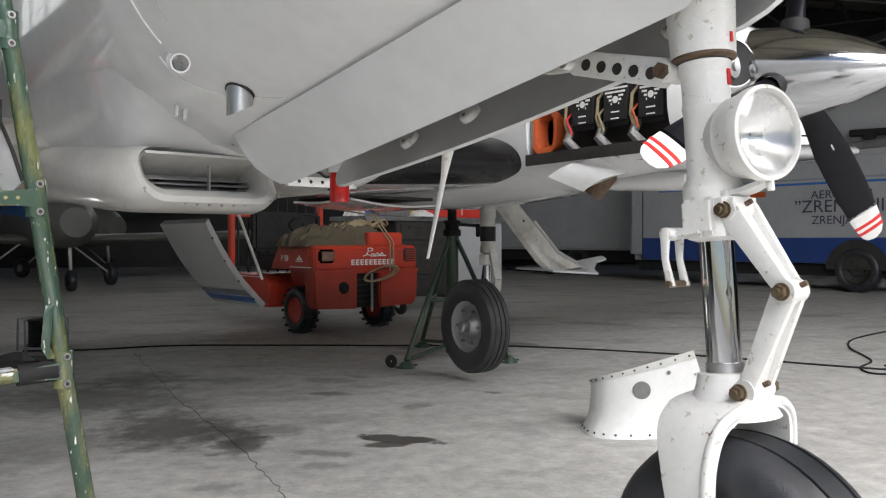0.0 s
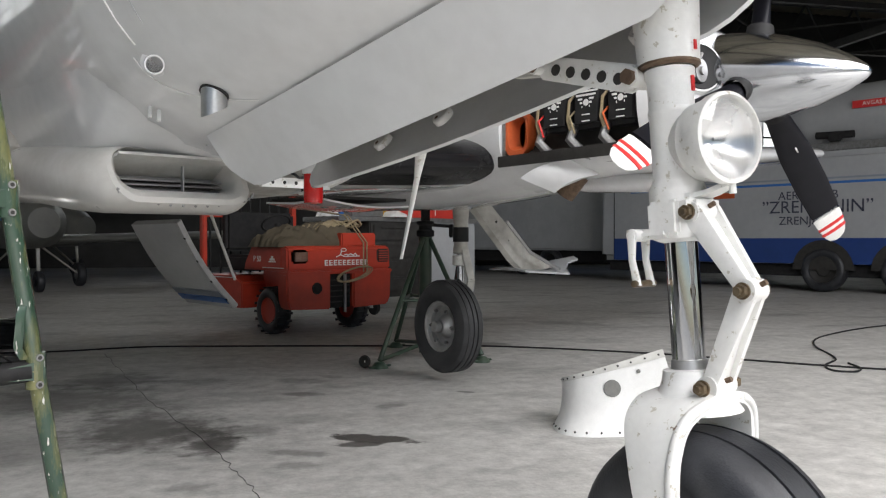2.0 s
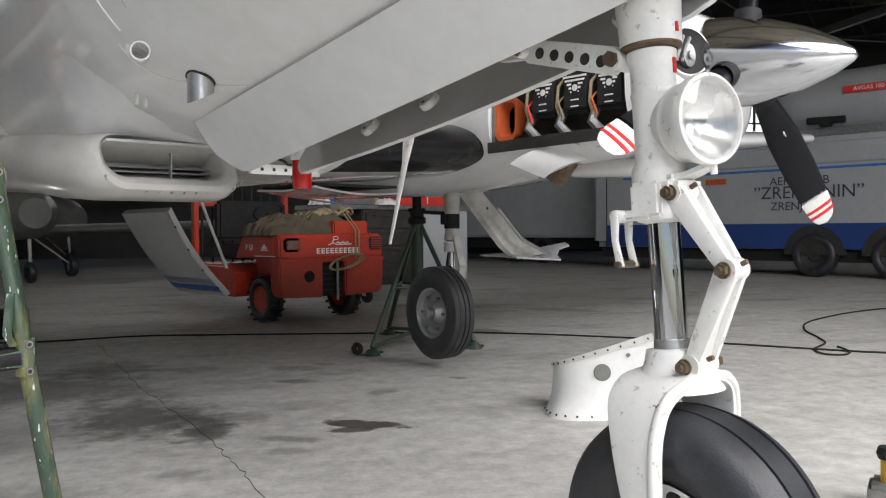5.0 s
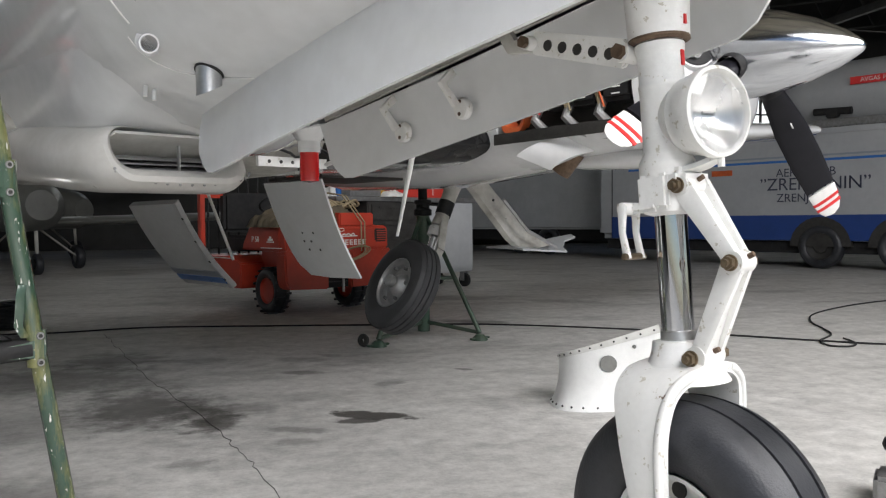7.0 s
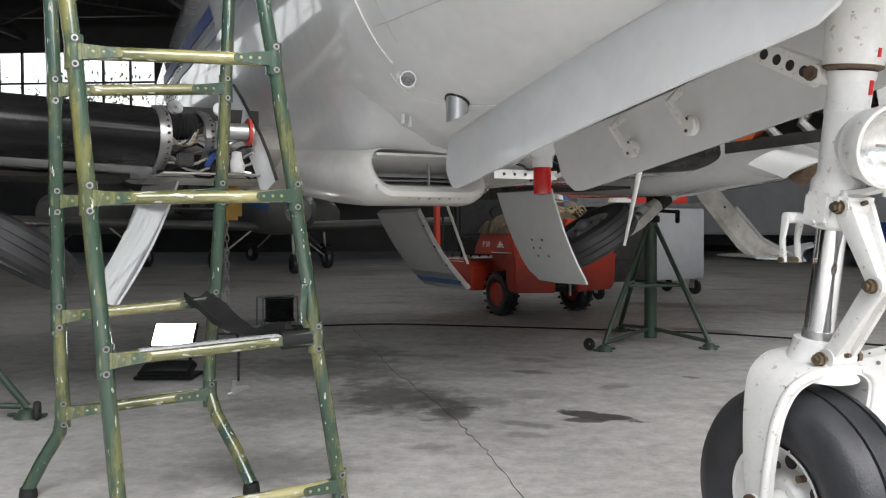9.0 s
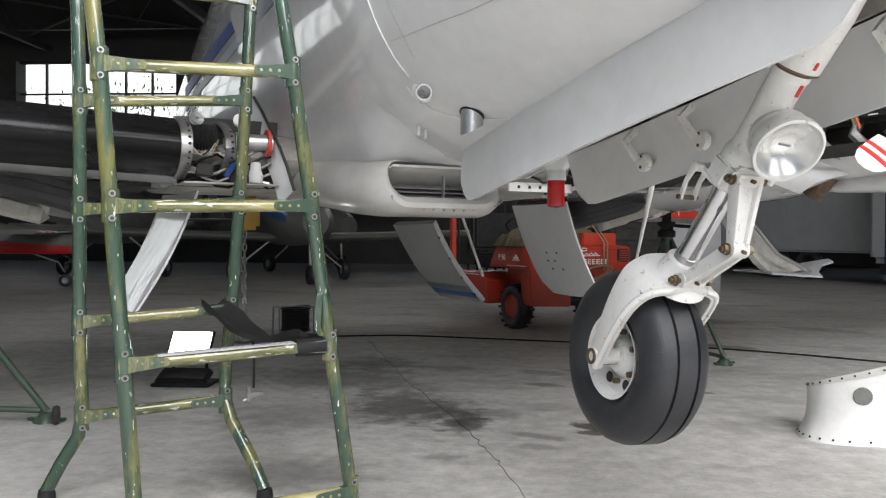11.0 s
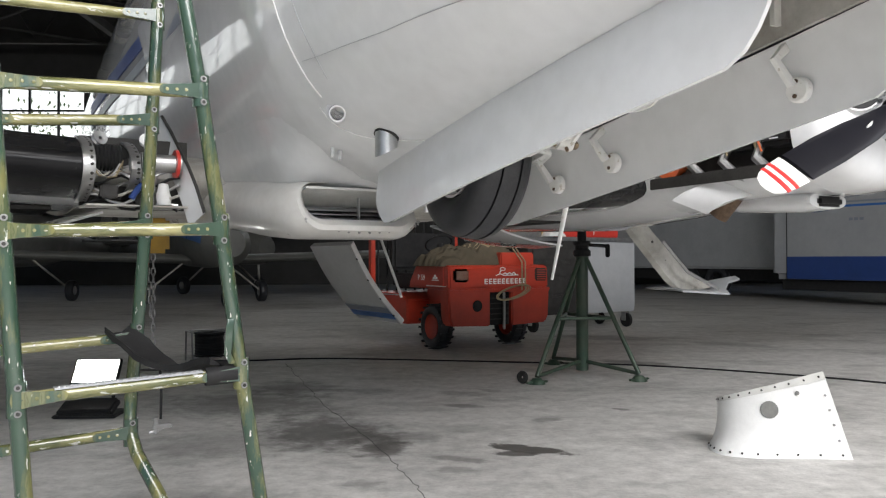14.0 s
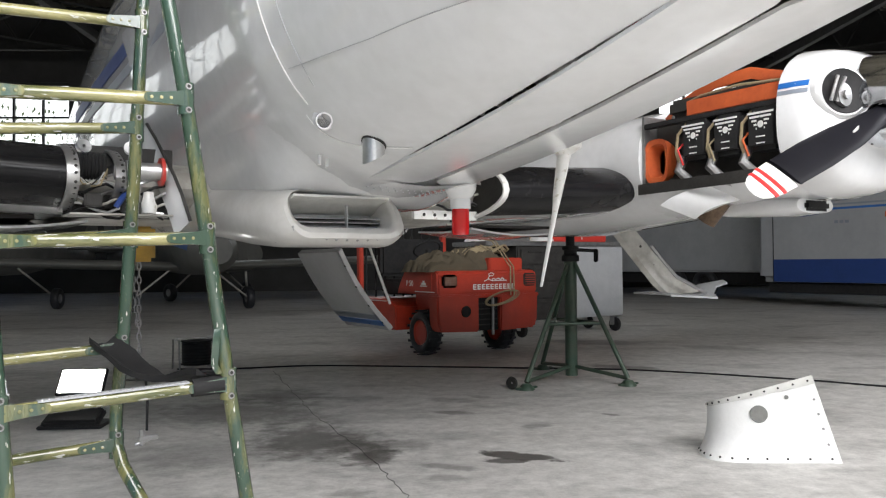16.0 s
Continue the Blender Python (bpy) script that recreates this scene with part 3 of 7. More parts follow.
skin_line("skin_seam", bent([(-0.604, 1.975), (-0.590, 1.958), (-0.570, 1.943), (-0.534, 1.929), (-0.489, 1.919), (-0.458, 1.912)]), 0.0022, PRINT_WHITE)
skin_line("skin_seam", bent([(-0.445, 1.955), (-0.409, 1.958), (-0.369, 1.938), (-0.321, 1.89), (-0.218, 1.745)]), 0.0016, PRINT_WHITE)
skin_line("skin_seam", bent([(-0.588, 1.87), (-0.576, 1.851), (-0.554, 1.838), (-0.518, 1.828), (-0.475, 1.83)]), 0.0011)
skin_line("skin_seam", bent([(-0.520, 1.90), (-0.509, 1.809), (-0.489, 1.634), (-0.458, 1.399), (-0.420, 1.18), (-0.33, 0.75)]), 0.0013)
rv = random.Random(8)
for x0, y0, dx, dy, n in ((-0.16, 2.10, 0.026, 0.0, 22), (-0.16, 2.135, 0.026, 0.0, 22), (0.24, 1.95, 0.022, 0.004, 12), (0.25, 1.80, 0.0, 0.024, 10), (0.31, 1.74, 0.0, 0.024, 14), (0.05, 2.16, 0.024, 0.0, 16), (0.05, 2.20, 0.024, 0.0, 16), (0.05, 2.24, 0.024, 0.0, 14)):
    for k in range(n):
        x, y = x0 + dx * k + 0.003 * rv.random(), y0 + dy * k + 0.004 * rv.random()
        part("rivet", lathe([(0, -0.0022), (0.003, -0.0016), (0.0042, 0.001)], 6, Matrix.Translation((x, y, belly_z(x, y)))), GREYPAINT, plane)


# belly fittings
def on_skin(px, py):
    return Vector((px, py, belly_z(px, py)))


p = on_skin(-0.417, 1.925)
# grey disc in the white pipe, coloured for the shade inside it
part("vent_bore", lathe([(0, 0.012), (0.0185, 0.012), (0.019, 0.035)], 24, frame_to(p + Vector((0.005, -0.02, 0.006)), p + Vector((-0.35, -0.80, -0.25)))), STEEL, plane, "grey disc for the shaded inside of the vent pipe")
part("vent_tube", join(lathe([(0.034, -0.004), (0.025, 0.006), (0.0235, 0.012), (0.0235, 0.042), (0.0195, 0.042), (0.0195, 0.012), (0.0, 0.012)], 24, frame_to(p + Vector((0.005, -0.02, 0.006)), p + Vector((-0.35, -0.80, -0.25))))), WHITE, plane, "round white vent pipe")
p = on_skin(-0.297, 1.825)
drain_bm = lathe([(0.032, 0.03), (0.032, -0.045), (0.029, -0.045), (0.029, 0.0)], 24)
for v in drain_bm.verts:
    if v.co.z < -0.04:
        v.co.z += v.co.x * 0.5
part("drain_ring", lathe([(0.030, 0.003), (0.037, 0.002), (0.037, -0.003), (0.030, -0.004)], 24, frame_to(p, p + Vector(((belly_z(-0.28, 1.8) - belly_z(-0.31, 1.8)) / -0.03, (belly_z(-0.295, 1.82) - belly_z(-0.295, 1.78)) / -0.04, 1.0)))), DARK, plane)
part("drain_pipe", moved(drain_bm, Matrix.Translation(p)), ALU, plane, "bare aluminium drain pipe stub")
for dx in (0, 0.025):
    p = on_skin(-0.352 + 0.7 * dx, 2.075 - 0.6 * dx)
    part("static_port", rod(p, p + Vector((-0.004, -0.006, -0.030)), 0.0052, seg=10), PRINT_WHITE, plane)
# air scoop under the belly
def scoop_ring(y, x0, x1, z0, z1, r):
    ring = []
    for cx, cz, a0 in ((x1 - r, z1 - r, 0), (x0 + r, z1 - r, 90), (x0 + r, z0 + r, 180), (x1 - r, z0 + r, 270)):
        ring += [(cx + r * math.cos(radians(a0 + 15 * k)), y, cz + r * math.sin(radians(a0 + 15 * k))) for k in range(7)]
    return [(a, b + 0.75 * max(0.0, c - 0.99), c) for a, b, c in ring]     # the mouth leans back


def scoop():
    secs = [scoop_ring(2.50, -0.365, -0.035, 1.00, 1.085, 0.035), scoop_ring(2.20, -0.378, -0.022, 1.000, 1.118, 0.050), scoop_ring(2.188, -0.384, -0.016, 0.992, 1.121, 0.056), scoop_ring(2.178, -0.394, -0.006, 0.980, 1.124, 0.063), scoop_ring(2.18, -0.408, 0.010, 0.964, 1.126, 0.072),
            scoop_ring(2.205, -0.428, 0.024, 0.948, 1.128, 0.08), scoop_ring(2.26, -0.446, 0.045, 0.940, 1.13, 0.085), scoop_ring(2.36, -0.462, 0.09, 0.938, 1.14, 0.095), scoop_ring(2.55, -0.474, 0.18, 0.950, 1.16, 0.10), scoop_ring(2.9, -0.48, 0.30, 0.985, 1.19, 0.10),
            scoop_ring(3.4, -0.46, 0.35, 1.02, 1.25, 0.11), scoop_ring(4.4, -0.4, 0.3, 1.05, 1.2, 0.06)]
    return loft(secs, caps=False)


scoop_ob = part("air_scoop", scoop(), BELLY, plane, "white belly air scoop with a wide slot")


def root_fairing():
    """Skin that carries the belly down into the scoop and the wing root."""
    secs = []
    for k in range(15):
        y = 2.08 + 0.06 * k if k < 13 else 2.8 + 0.5 * (k - 12)
        f = min(1, max(0, (y - 2.09) / 0.36))
        f = f * f * (3 - 2 * f)
        low = []
        for i in range(33):
            x = -0.60 + 0.03 * i
            b = belly_z(x, y) + 0.014
            side = max(0.0, (-0.33 - x) / 0.16, (x - 0.2) / 0.24)
            low.append((x, y, b + (min(b, 1.08 + 0.34 * side ** 2) - b) * f))
        secs.append(low + [(x, yy, z + 0.03) for x, yy, z in low[::-1]])
    return loft(secs)


part("root_fairing", root_fairing(), WHITE, plane, "smooth white belly fairing", angle=60)
part("radiator", join(box(-0.365, -0.035, 2.36, 2.40, 0.99, 1.05), *[box(-0.362, -0.04, 2.28, 2.36, 1.004 + 0.014 * k, 1.008 + 0.014 * k) for k in range(3)]), STEEL, scoop_ob, "dark finned cooler", smooth=False)
part("intake_roof", loft([[(x, 2.235, 1.100), (x, 2.30, 1.086), (x, 2.375, 1.047), (x, 2.375, 1.055), (x, 2.30, 1.094), (x, 2.235, 1.108)] for x in (-0.374, -0.026)]), INNER, scoop_ob, "oily sloping skin in the mouth")
part("vane", box(-0.1915, -0.1885, 2.225, 2.24, 1.0, 1.075), ALU, scoop_ob)
for k in range(18):
    part("screw", lathe([(0, 0.001), (0.004, 0.001), (0.005, -0.001)], 8, pose(-0.19 + 0.205 * math.cos(math.pi + math.pi * k / 17), 2.186, 0.998 + 0.04 * math.sin(math.pi + math.pi * k / 17), 90)), STEEL, scoop_ob)
# beacon and belly antenna
bz = belly_z(0.19, 2.12) + 0.012
BX, BY = 0.19, 2.12
beacon = part("beacon", lathe([(0.06, bz + 0.02), (0.055, bz - 0.02), (0.045, bz - 0.04), (0.036, bz - 0.05), (0.036, bz - 0.085), (0.0, bz - 0.085)], 24, pose(BX, BY, 0)), WHITE, plane, "white beacon mount")
part("lens", lathe([(0.030, bz - 0.085), (0.031, bz - 0.155), (0.029, bz - 0.175), (0.0, bz - 0.18)], 24, pose(BX, BY, 0)), RED_LENS, beacon, "red beacon lens")
az = belly_z(0.27, 1.66)
antenna = part("belly_antenna", loft([[(0.27 + 0.9 * rx * math.cos(a), 1.66 + off + 1.3 * rx * math.sin(a), z) for a in [k * math.tau / 12 for k in range(12)]] for z, rx, off in
               ((az + 0.02, 0.045, 0), (az - 0.012, 0.042, 0), (az - 0.03, 0.02, 0.01), (az - 0.14, 0.014, 0.04), (az - 0.2, 0.008, 0.055), (az - 0.43, 0.004, 0.125))]), WHITE_SATIN, plane, "thin white blade antenna")

# wings


def wing_ring(x, le, chord, zc, thick, a0=0.0, a1=1.0, n=18, grow=0.0):
    """Points of a wing section; a0 to a1 is the stretch along the chord."""
    up, low = [], []
    for k in range(n + 1):
        f = a0 + (a1 - a0) * (1 - math.cos(math.pi * k / n)) / 2
        t = 5 * thick * (0.2969 * math.sqrt(max(f, 0)) - 0.126 * f - 0.3516 * f * f + 0.2843 * f ** 3 - 0.1036 * f ** 4)
        up.append((x, le + chord * f - grow * (1 - f), zc + t * 1.1 + grow))
        low.append((x, le + chord * f - grow * (1 - f), zc - t * 0.9 - grow))
    return up[::-1] + low[1:]


def wing(sgn, spans, name="wing"):
    return part(name, loft([wing_ring(sgn * x, le, ch, z, th) for x, le, ch, z, th in spans]), WHITE, plane, "low white wing", angle=50)


left_wing = wing(1, [(0.76, 2.61, 2.26, 1.198, 0.295), (1.2, 2.60, 2.2, 1.215, 0.29), (1.9, 2.62, 2.1, 1.26, 0.28), (4.0, 2.75, 1.6, 1.44, 0.22), (6.1, 2.9, 1.1, 1.63, 0.15)])
part("deicing_boot", loft([wing_ring(x, le, ch, z, th, 0, 0.09, 10, 0.004) for x, le, ch, z, th in ((0.775, 2.608, 2.26, 1.199, 0.295), (1.2, 2.60, 2.2, 1.215, 0.29), (1.56, 2.61, 2.15, 1.238, 0.285))]), BOOT, left_wing, "black rubber de-icing boot")
part("wing_stub", loft([wing_ring(x, 2.86, 2.0, 1.185, 0.27) for x in (0.4, 0.762)]), DIRTY_WHITE, left_wing, "open wing root with its leading edge removed")
part("rib_flange", sweep_bar([(0.752, y, z) for _, y, z in wing_ring(0, 2.606, 2.26, 1.198, 0.30, 0, 0.2, 12)], 0.03, 0.012), WHITE_SATIN, left_wing, "white rib flange")
# solid dark plate; the shade of the open root is put into its colour
part("rib_web", plate([(y, z) for _, y, z in wing_ring(0, 2.615, 2.26, 1.198, 0.285, 0, 0.2, 12)], 0.757, 0.762, 'x'), DARK, left_wing, "dark plate for the shaded open rib")
part("spar_cap", plate([(2.83, 1.075), (2.85, 1.075), (2.85, 1.115), (2.83, 1.115)], 0.42, 0.75, 'x'), WHITE_SATIN, left_wing, "drilled white spar cap")
# flat dark discs painted as shaded holes in the uncut cap
for k in range(5):
    part("spar_hole", lathe([(0, 0.001), (0.007, 0.001), (0.008, -0.001)], 10, frame_to((0.47 + 0.055 * k, 2.829, 1.095), (0.47 + 0.055 * k, 0, 1.095))), DARK, left_wing)
for k in range(6):
    part("cable", tube([(0.42 + 0.04 * i, 2.80 + 0.02 * math.sin(1.7 * i + k), 1.13 + 0.03 * k + 0.015 * math.sin(1.1 * i + 2 * k)) for i in range(9)], 0.006, 6), [BLACK, STEEL, DIRTY_WHITE][k % 3], left_wing)
right_wing = wing(-1, [(0.93, 2.80, 2.1, 1.195, 0.27), (1.6, 2.80, 2.1, 1.225, 0.27), (4.0, 2.9, 1.6, 1.42, 0.22), (6.1, 3.0, 1.1, 1.6, 0.15)])
part("deicing_boot", loft([wing_ring(-x, le, ch, z, th, 0, 0.11, 10, 0.004) for x, le, ch, z, th in ((0.95, 2.80, 2.1, 1.197, 0.27), (1.6, 2.80, 2.1, 1.225, 0.27), (3.4, 2.87, 1.73, 1.37, 0.235))]), BOOT, right_wing, "black rubber de-icing boot")
part("wing_stub", loft([wing_ring(-x, 3.0, 1.9, 1.18, 0.26) for x in (0.4, 0.94)]), DIRTY_WHITE, right_wing, "open wing root with its leading edge removed")
for x, w, grow, mt in ((-0.945, 0.040, 0.006, ALU), (-0.79, 0.034, -0.004, STEEL)):
    ring = wing_ring(0, 2.795, 2.1, 1.195, 0.275, 0, 0.12, 10, grow)
    fl = part("rib_flange", sweep_bar([(x, y, z) for _, y, z in ring], w, 0.010), mt, right_wing, "drilled metal rib flange")
    for k in range(1, len(ring) - 1):
        part("rivet", lathe([(0, 0.004), (0.005, 0.002), (0.006, 0)], 8, frame_to((x + 0.008, ring[k][1], ring[k][2]), (x + 0.008, ring[k][1] - 0.1, ring[k][2])) @ pose(0, 0, 0.005)), DARK, fl)
# rib and spar webs are coloured dark to give the open recess its shade
part("rib_web", plate([(y, z) for _, y, z in wing_ring(0, 2.80, 2.1, 1.195, 0.262, 0, 0.12, 10)], -0.955, -0.951, 'x'), DARK, right_wing, "dark rib web")
part("spar_web", box(-0.95, -0.56, 3.02, 3.03, 1.06, 1.33), DARK, right_wing, "dark front spar", smooth=False)
part("lower_skin", box(-0.95, -0.60, 2.84, 3.03, 1.062, 1.068), DIRTY_WHITE, right_wing, "bare lower skin edge", smooth=False)
part("duct_hose", lathe([(0.044 + 0.006 * (k % 2), 0.006 * k) for k in range(19)], 20, frame_to((-0.94, 2.87, 1.235), (0, 2.87, 1.235))), BLACK, right_wing, "black corrugated duct hose")
part("bleed_pipe", join(rod((-0.80, 2.88, 1.225), (-0.62, 2.86, 1.225), 0.032), rod((-0.72, 2.89, 1.225), (-0.72, 2.91, 1.12), 0.022)), ALU, right_wing, "bare aluminium pipe")
part("hose_clamp", lathe([(0.033, 0), (0.052, 0.0), (0.052, 0.012), (0.033, 0.012)], 24, frame_to((-0.645, 2.86, 1.225), (-0.5, 2.86, 1.225))), RED_BOX, right_wing, "red sealing ring")
rng = random.Random(5)
for k in range(9):
    z0 = 1.07 + 0.022 * k
    part("cable", tube([(-0.94 + 0.04 * i, 2.9 + 0.02 * math.sin(i + k), z0 + 0.02 * math.sin(1.3 * i + k)) for i in range(9)], 0.004 + 0.002 * rng.random(), 6), [BLACK, ALU, DIRTY_WHITE, STEEL][k % 4], right_wing)
part("fitting", box(-0.9, -0.84, 2.86, 2.92, 1.09, 1.14, 0.006), DARK, right_wing)
part("fitting", box(-0.78, -0.70, 2.87, 2.92, 1.07, 1.11, 0.006), DARK, right_wing)
part("valve_cap", lathe([(0.0, -0.03), (0.026, -0.028), (0.030, 0), (0.022, 0.02), (0.018, 0.05), (0, 0.055)], 20, pose(-0.68, 2.88, 1.10)), WHITE_SATIN, right_wing, "white valve cap")
part("pipe_union", lathe([(0.030, 0), (0.038, 0.004), (0.038, 0.016), (0.030, 0.02)], 24, frame_to((-0.765, 2.873, 1.225), (-0.5, 2.86, 1.225))), STEEL, right_wing)
part("pulley", lathe([(0.006, -0.006), (0.026, -0.008), (0.022, 0), (0.026, 0.008), (0.006, 0.006)], 20, pose(-0.905, 2.85, 1.30, 70, 0, 20)), ALU, right_wing)
part("pulley", lathe([(0.006, -0.006), (0.024, -0.008), (0.020, 0), (0.024, 0.008), (0.006, 0.006)], 20, pose(-0.745, 2.86, 1.305, 70, 0, -10)), PRINT_WHITE, right_wing)
part("blue_hose", tube([(-0.80, 2.84, 1.09), (-0.775, 2.835, 1.13), (-0.74, 2.85, 1.15)], 0.011, 10), TRUCKBLUE, right_wing, "dark blue hose")
for k in range(5):
    part("wire", tube([(-0.93 + 0.012 * k, 2.835, 1.20 - 0.01 * k), (-0.91 + 0.014 * k, 2.82, 1.165), (-0.87 + 0.01 * k, 2.83, 1.175 + 0.012 * k), (-0.83, 2.85, 1.19)], 0.003, 6), [ROPE, DIRTY_WHITE, BLACK, STEEL, ROPE][k], right_wing)
# curved wing fillet seam on the fuselage
FIL = [(-0.625, 3.163, 1.45), (-0.62, 3.038, 1.376), (-0.61, 2.945, 1.3), (-0.6, 2.833, 1.214), (-0.585, 2.78, 1.138), (-0.56, 2.761, 1.041)]
part("root_fillet", tube(FIL, 0.0065, 8), DARK, right_wing, "dark rubber fillet edge")
part("fillet_sheet", loft([[p, q, (q[0] + 0.004, q[1] + 0.004, q[2]), (p[0] + 0.004, p[1] + 0.004, p[2])] for p, q in zip(FIL, [(-0.655, 3.263, 1.4), (-0.65, 3.138, 1.326), (-0.64, 3.045, 1.25), (-0.63, 2.933, 1.164), (-0.615, 2.88, 1.088), (-0.59, 2.861, 0.991)])]), WHITE, right_wing, "white wing fillet sheet")

# left nacelle, engine and propeller
NX = 1.9


def nac_ring(y, w, z0, z1, n=28, e=2.6, x0=NX):
    zc, h = (z0 + z1) / 2, (z1 - z0) / 2
    out = []
    for k in range(n):
        a = k * math.tau / n
        c, s = math.cos(a), math.sin(a)
        out.append((x0 + math.copysign(abs(c) ** (2 / e), c) * w, y, zc + math.copysign(abs(s) ** (2 / e), s) * h))
    return out


nacelle = part("engine_nacelle", loft([nac_ring(y, w, a, b) for y, w, a, b in ((2.55, 0.40, 1.10, 1.63), (2.70, 0.40, 1.08, 1.64), (3.3, 0.38, 1.03, 1.60), (4.2, 0.28, 1.05, 1.50), (5.0, 0.06, 1.2, 1.35))]), WHITE, plane, "white engine nacelle")


def cowl():
    secs = [nac_ring(y, w, a, b, 40) for y, w, a, b in ((1.615, 0.24, 1.29, 1.63), (1.62, 0.31, 1.23, 1.68), (1.64, 0.36, 1.19, 1.71), (1.67, 0.395, 1.165, 1.735), (1.72, 0.413, 1.15, 1.75), (1.79, 0.42, 1.14, 1.76))]
    return loft(secs)


part("nose_cowl", cowl(), WHITE, nacelle, "white nose cowl with round air inlets")
for sx in (-1, 1):
    IM = pose(NX + sx * 0.265, 1.60, 1.535) @ pose(0, 0, 0, 90, 0, sx * 14) @ Matrix.Diagonal((1.25, 1, 1, 1))
    part("inlet_lip", lathe([(0.112, -0.10), (0.104, -0.012), (0.094, 0.002), (0.084, 0.0), (0.080, -0.03)], 32, IM), WHITE, nacelle, "white inlet lip")
    # shallow black dish; its colour stands for the shade inside the inlet
    part("inlet_shade", lathe([(0, -0.010), (0.060, -0.008), (0.088, 0.0035), (0.086, 0.0045)], 32, IM), BLACK, nacelle, "black dish for the shaded inlet throat")
    part("alternator", join(rod((NX + sx * 0.265, 1.594, 1.52), (NX + sx * 0.265, 1.66, 1.52), 0.045, seg=24), rod((NX + sx * 0.265, 1.584, 1.52), (NX + sx * 0.265, 1.606, 1.52), 0.018, seg=20)), STEEL, nacelle, "bare metal alternator")
    for k in range(3):
        part("oil_line", tube([(NX + sx * 0.265 - 0.08 + 0.02 * k, 1.605, 1.49), (NX + sx * 0.265 - 0.072 + 0.02 * k, 1.595, 1.54), (NX + sx * 0.265 - 0.04 + 0.025 * k, 1.60, 1.59)], 0.007, 8), [STEEL, BLACK, STEEL][k], nacelle)


def cowl_x(y, z):
    """The cowl's near side at a height."""
    rows = ((1.67, 0.395, 1.165, 1.735), (1.72, 0.413, 1.15, 1.75), (1.79, 0.42, 1.14, 1.76))
    for p, q in zip(rows, rows[1:]):
        if p[0] <= y <= q[0]:
            f = (y - p[0]) / (q[0] - p[0])
            _, w, a, b = [u + (v - u) * f for u, v in zip(p, q)]
            return NX - w * max(0.0, 1 - abs((z - (a + b) / 2) / ((b - a) / 2)) ** 2.6) ** (1 / 2.6)
    return NX - 0.42


for z0, z1, mt in ((1.560, 1.583, BLUE), (1.533, 1.550, GREYBLUE)):
    part("stripe", loft([[(cowl_x(y, z) - 0.0012, y, z) for z in (z0, (z0 + z1) / 2, z1)] + [(cowl_x(y, z) + 0.01, y, z) for z in (z1, z0)] for y in (1.672, 1.69, 1.71, 1.73, 1.75, 1.77, 1.789)]), mt, nacelle)


def low_ring(y, w, z0, z1, cut=1.238):
    zc, h = (z0 + z1) / 2, (z1 - z0) / 2
    a0 = math.asin(min(0.98, ((zc - cut) / h) ** 1.3))
    out = []
    for k in range(25):
        a = math.pi + a0 + (math.pi - 2 * a0) * k / 24
        c, sn = math.cos(a), math.sin(a)
        out.append((NX + math.copysign(abs(c) ** (2 / 2.6), c) * w, y, zc + math.copysign(abs(sn) ** (2 / 2.6), sn) * h))
    return out + [(NX + (x - NX) * 0.97, y, z + 0.012) for x, _, z in out[::-1]]


part("lower_cowl", loft([low_ring(*a) for a in ((1.79, 0.42, 1.14, 1.76), (2.14, 0.42, 1.12, 1.745), (2.40, 0.41, 1.11, 1.69), (2.60, 0.40, 1.095, 1.64))]), WHITE, nacelle, "white lower cowling half")
part("cowl_edge", sweep_bar([(NX - 0.415, 1.86, 1.30), (NX - 0.415, 2.2, 1.295), (NX - 0.40, 2.62, 1.29)], 0.012, 0.05), DARK, nacelle, "dark bare cowl edge")
part("engine_block", join(box(NX - 0.30, NX + 0.30, 1.85, 2.62, 1.28, 1.62, 0.03), box(NX - 0.33, NX + 0.33, 1.86, 2.6, 1.26, 1.36, 0.02)), DARK, nacelle, "grimy black engine block")
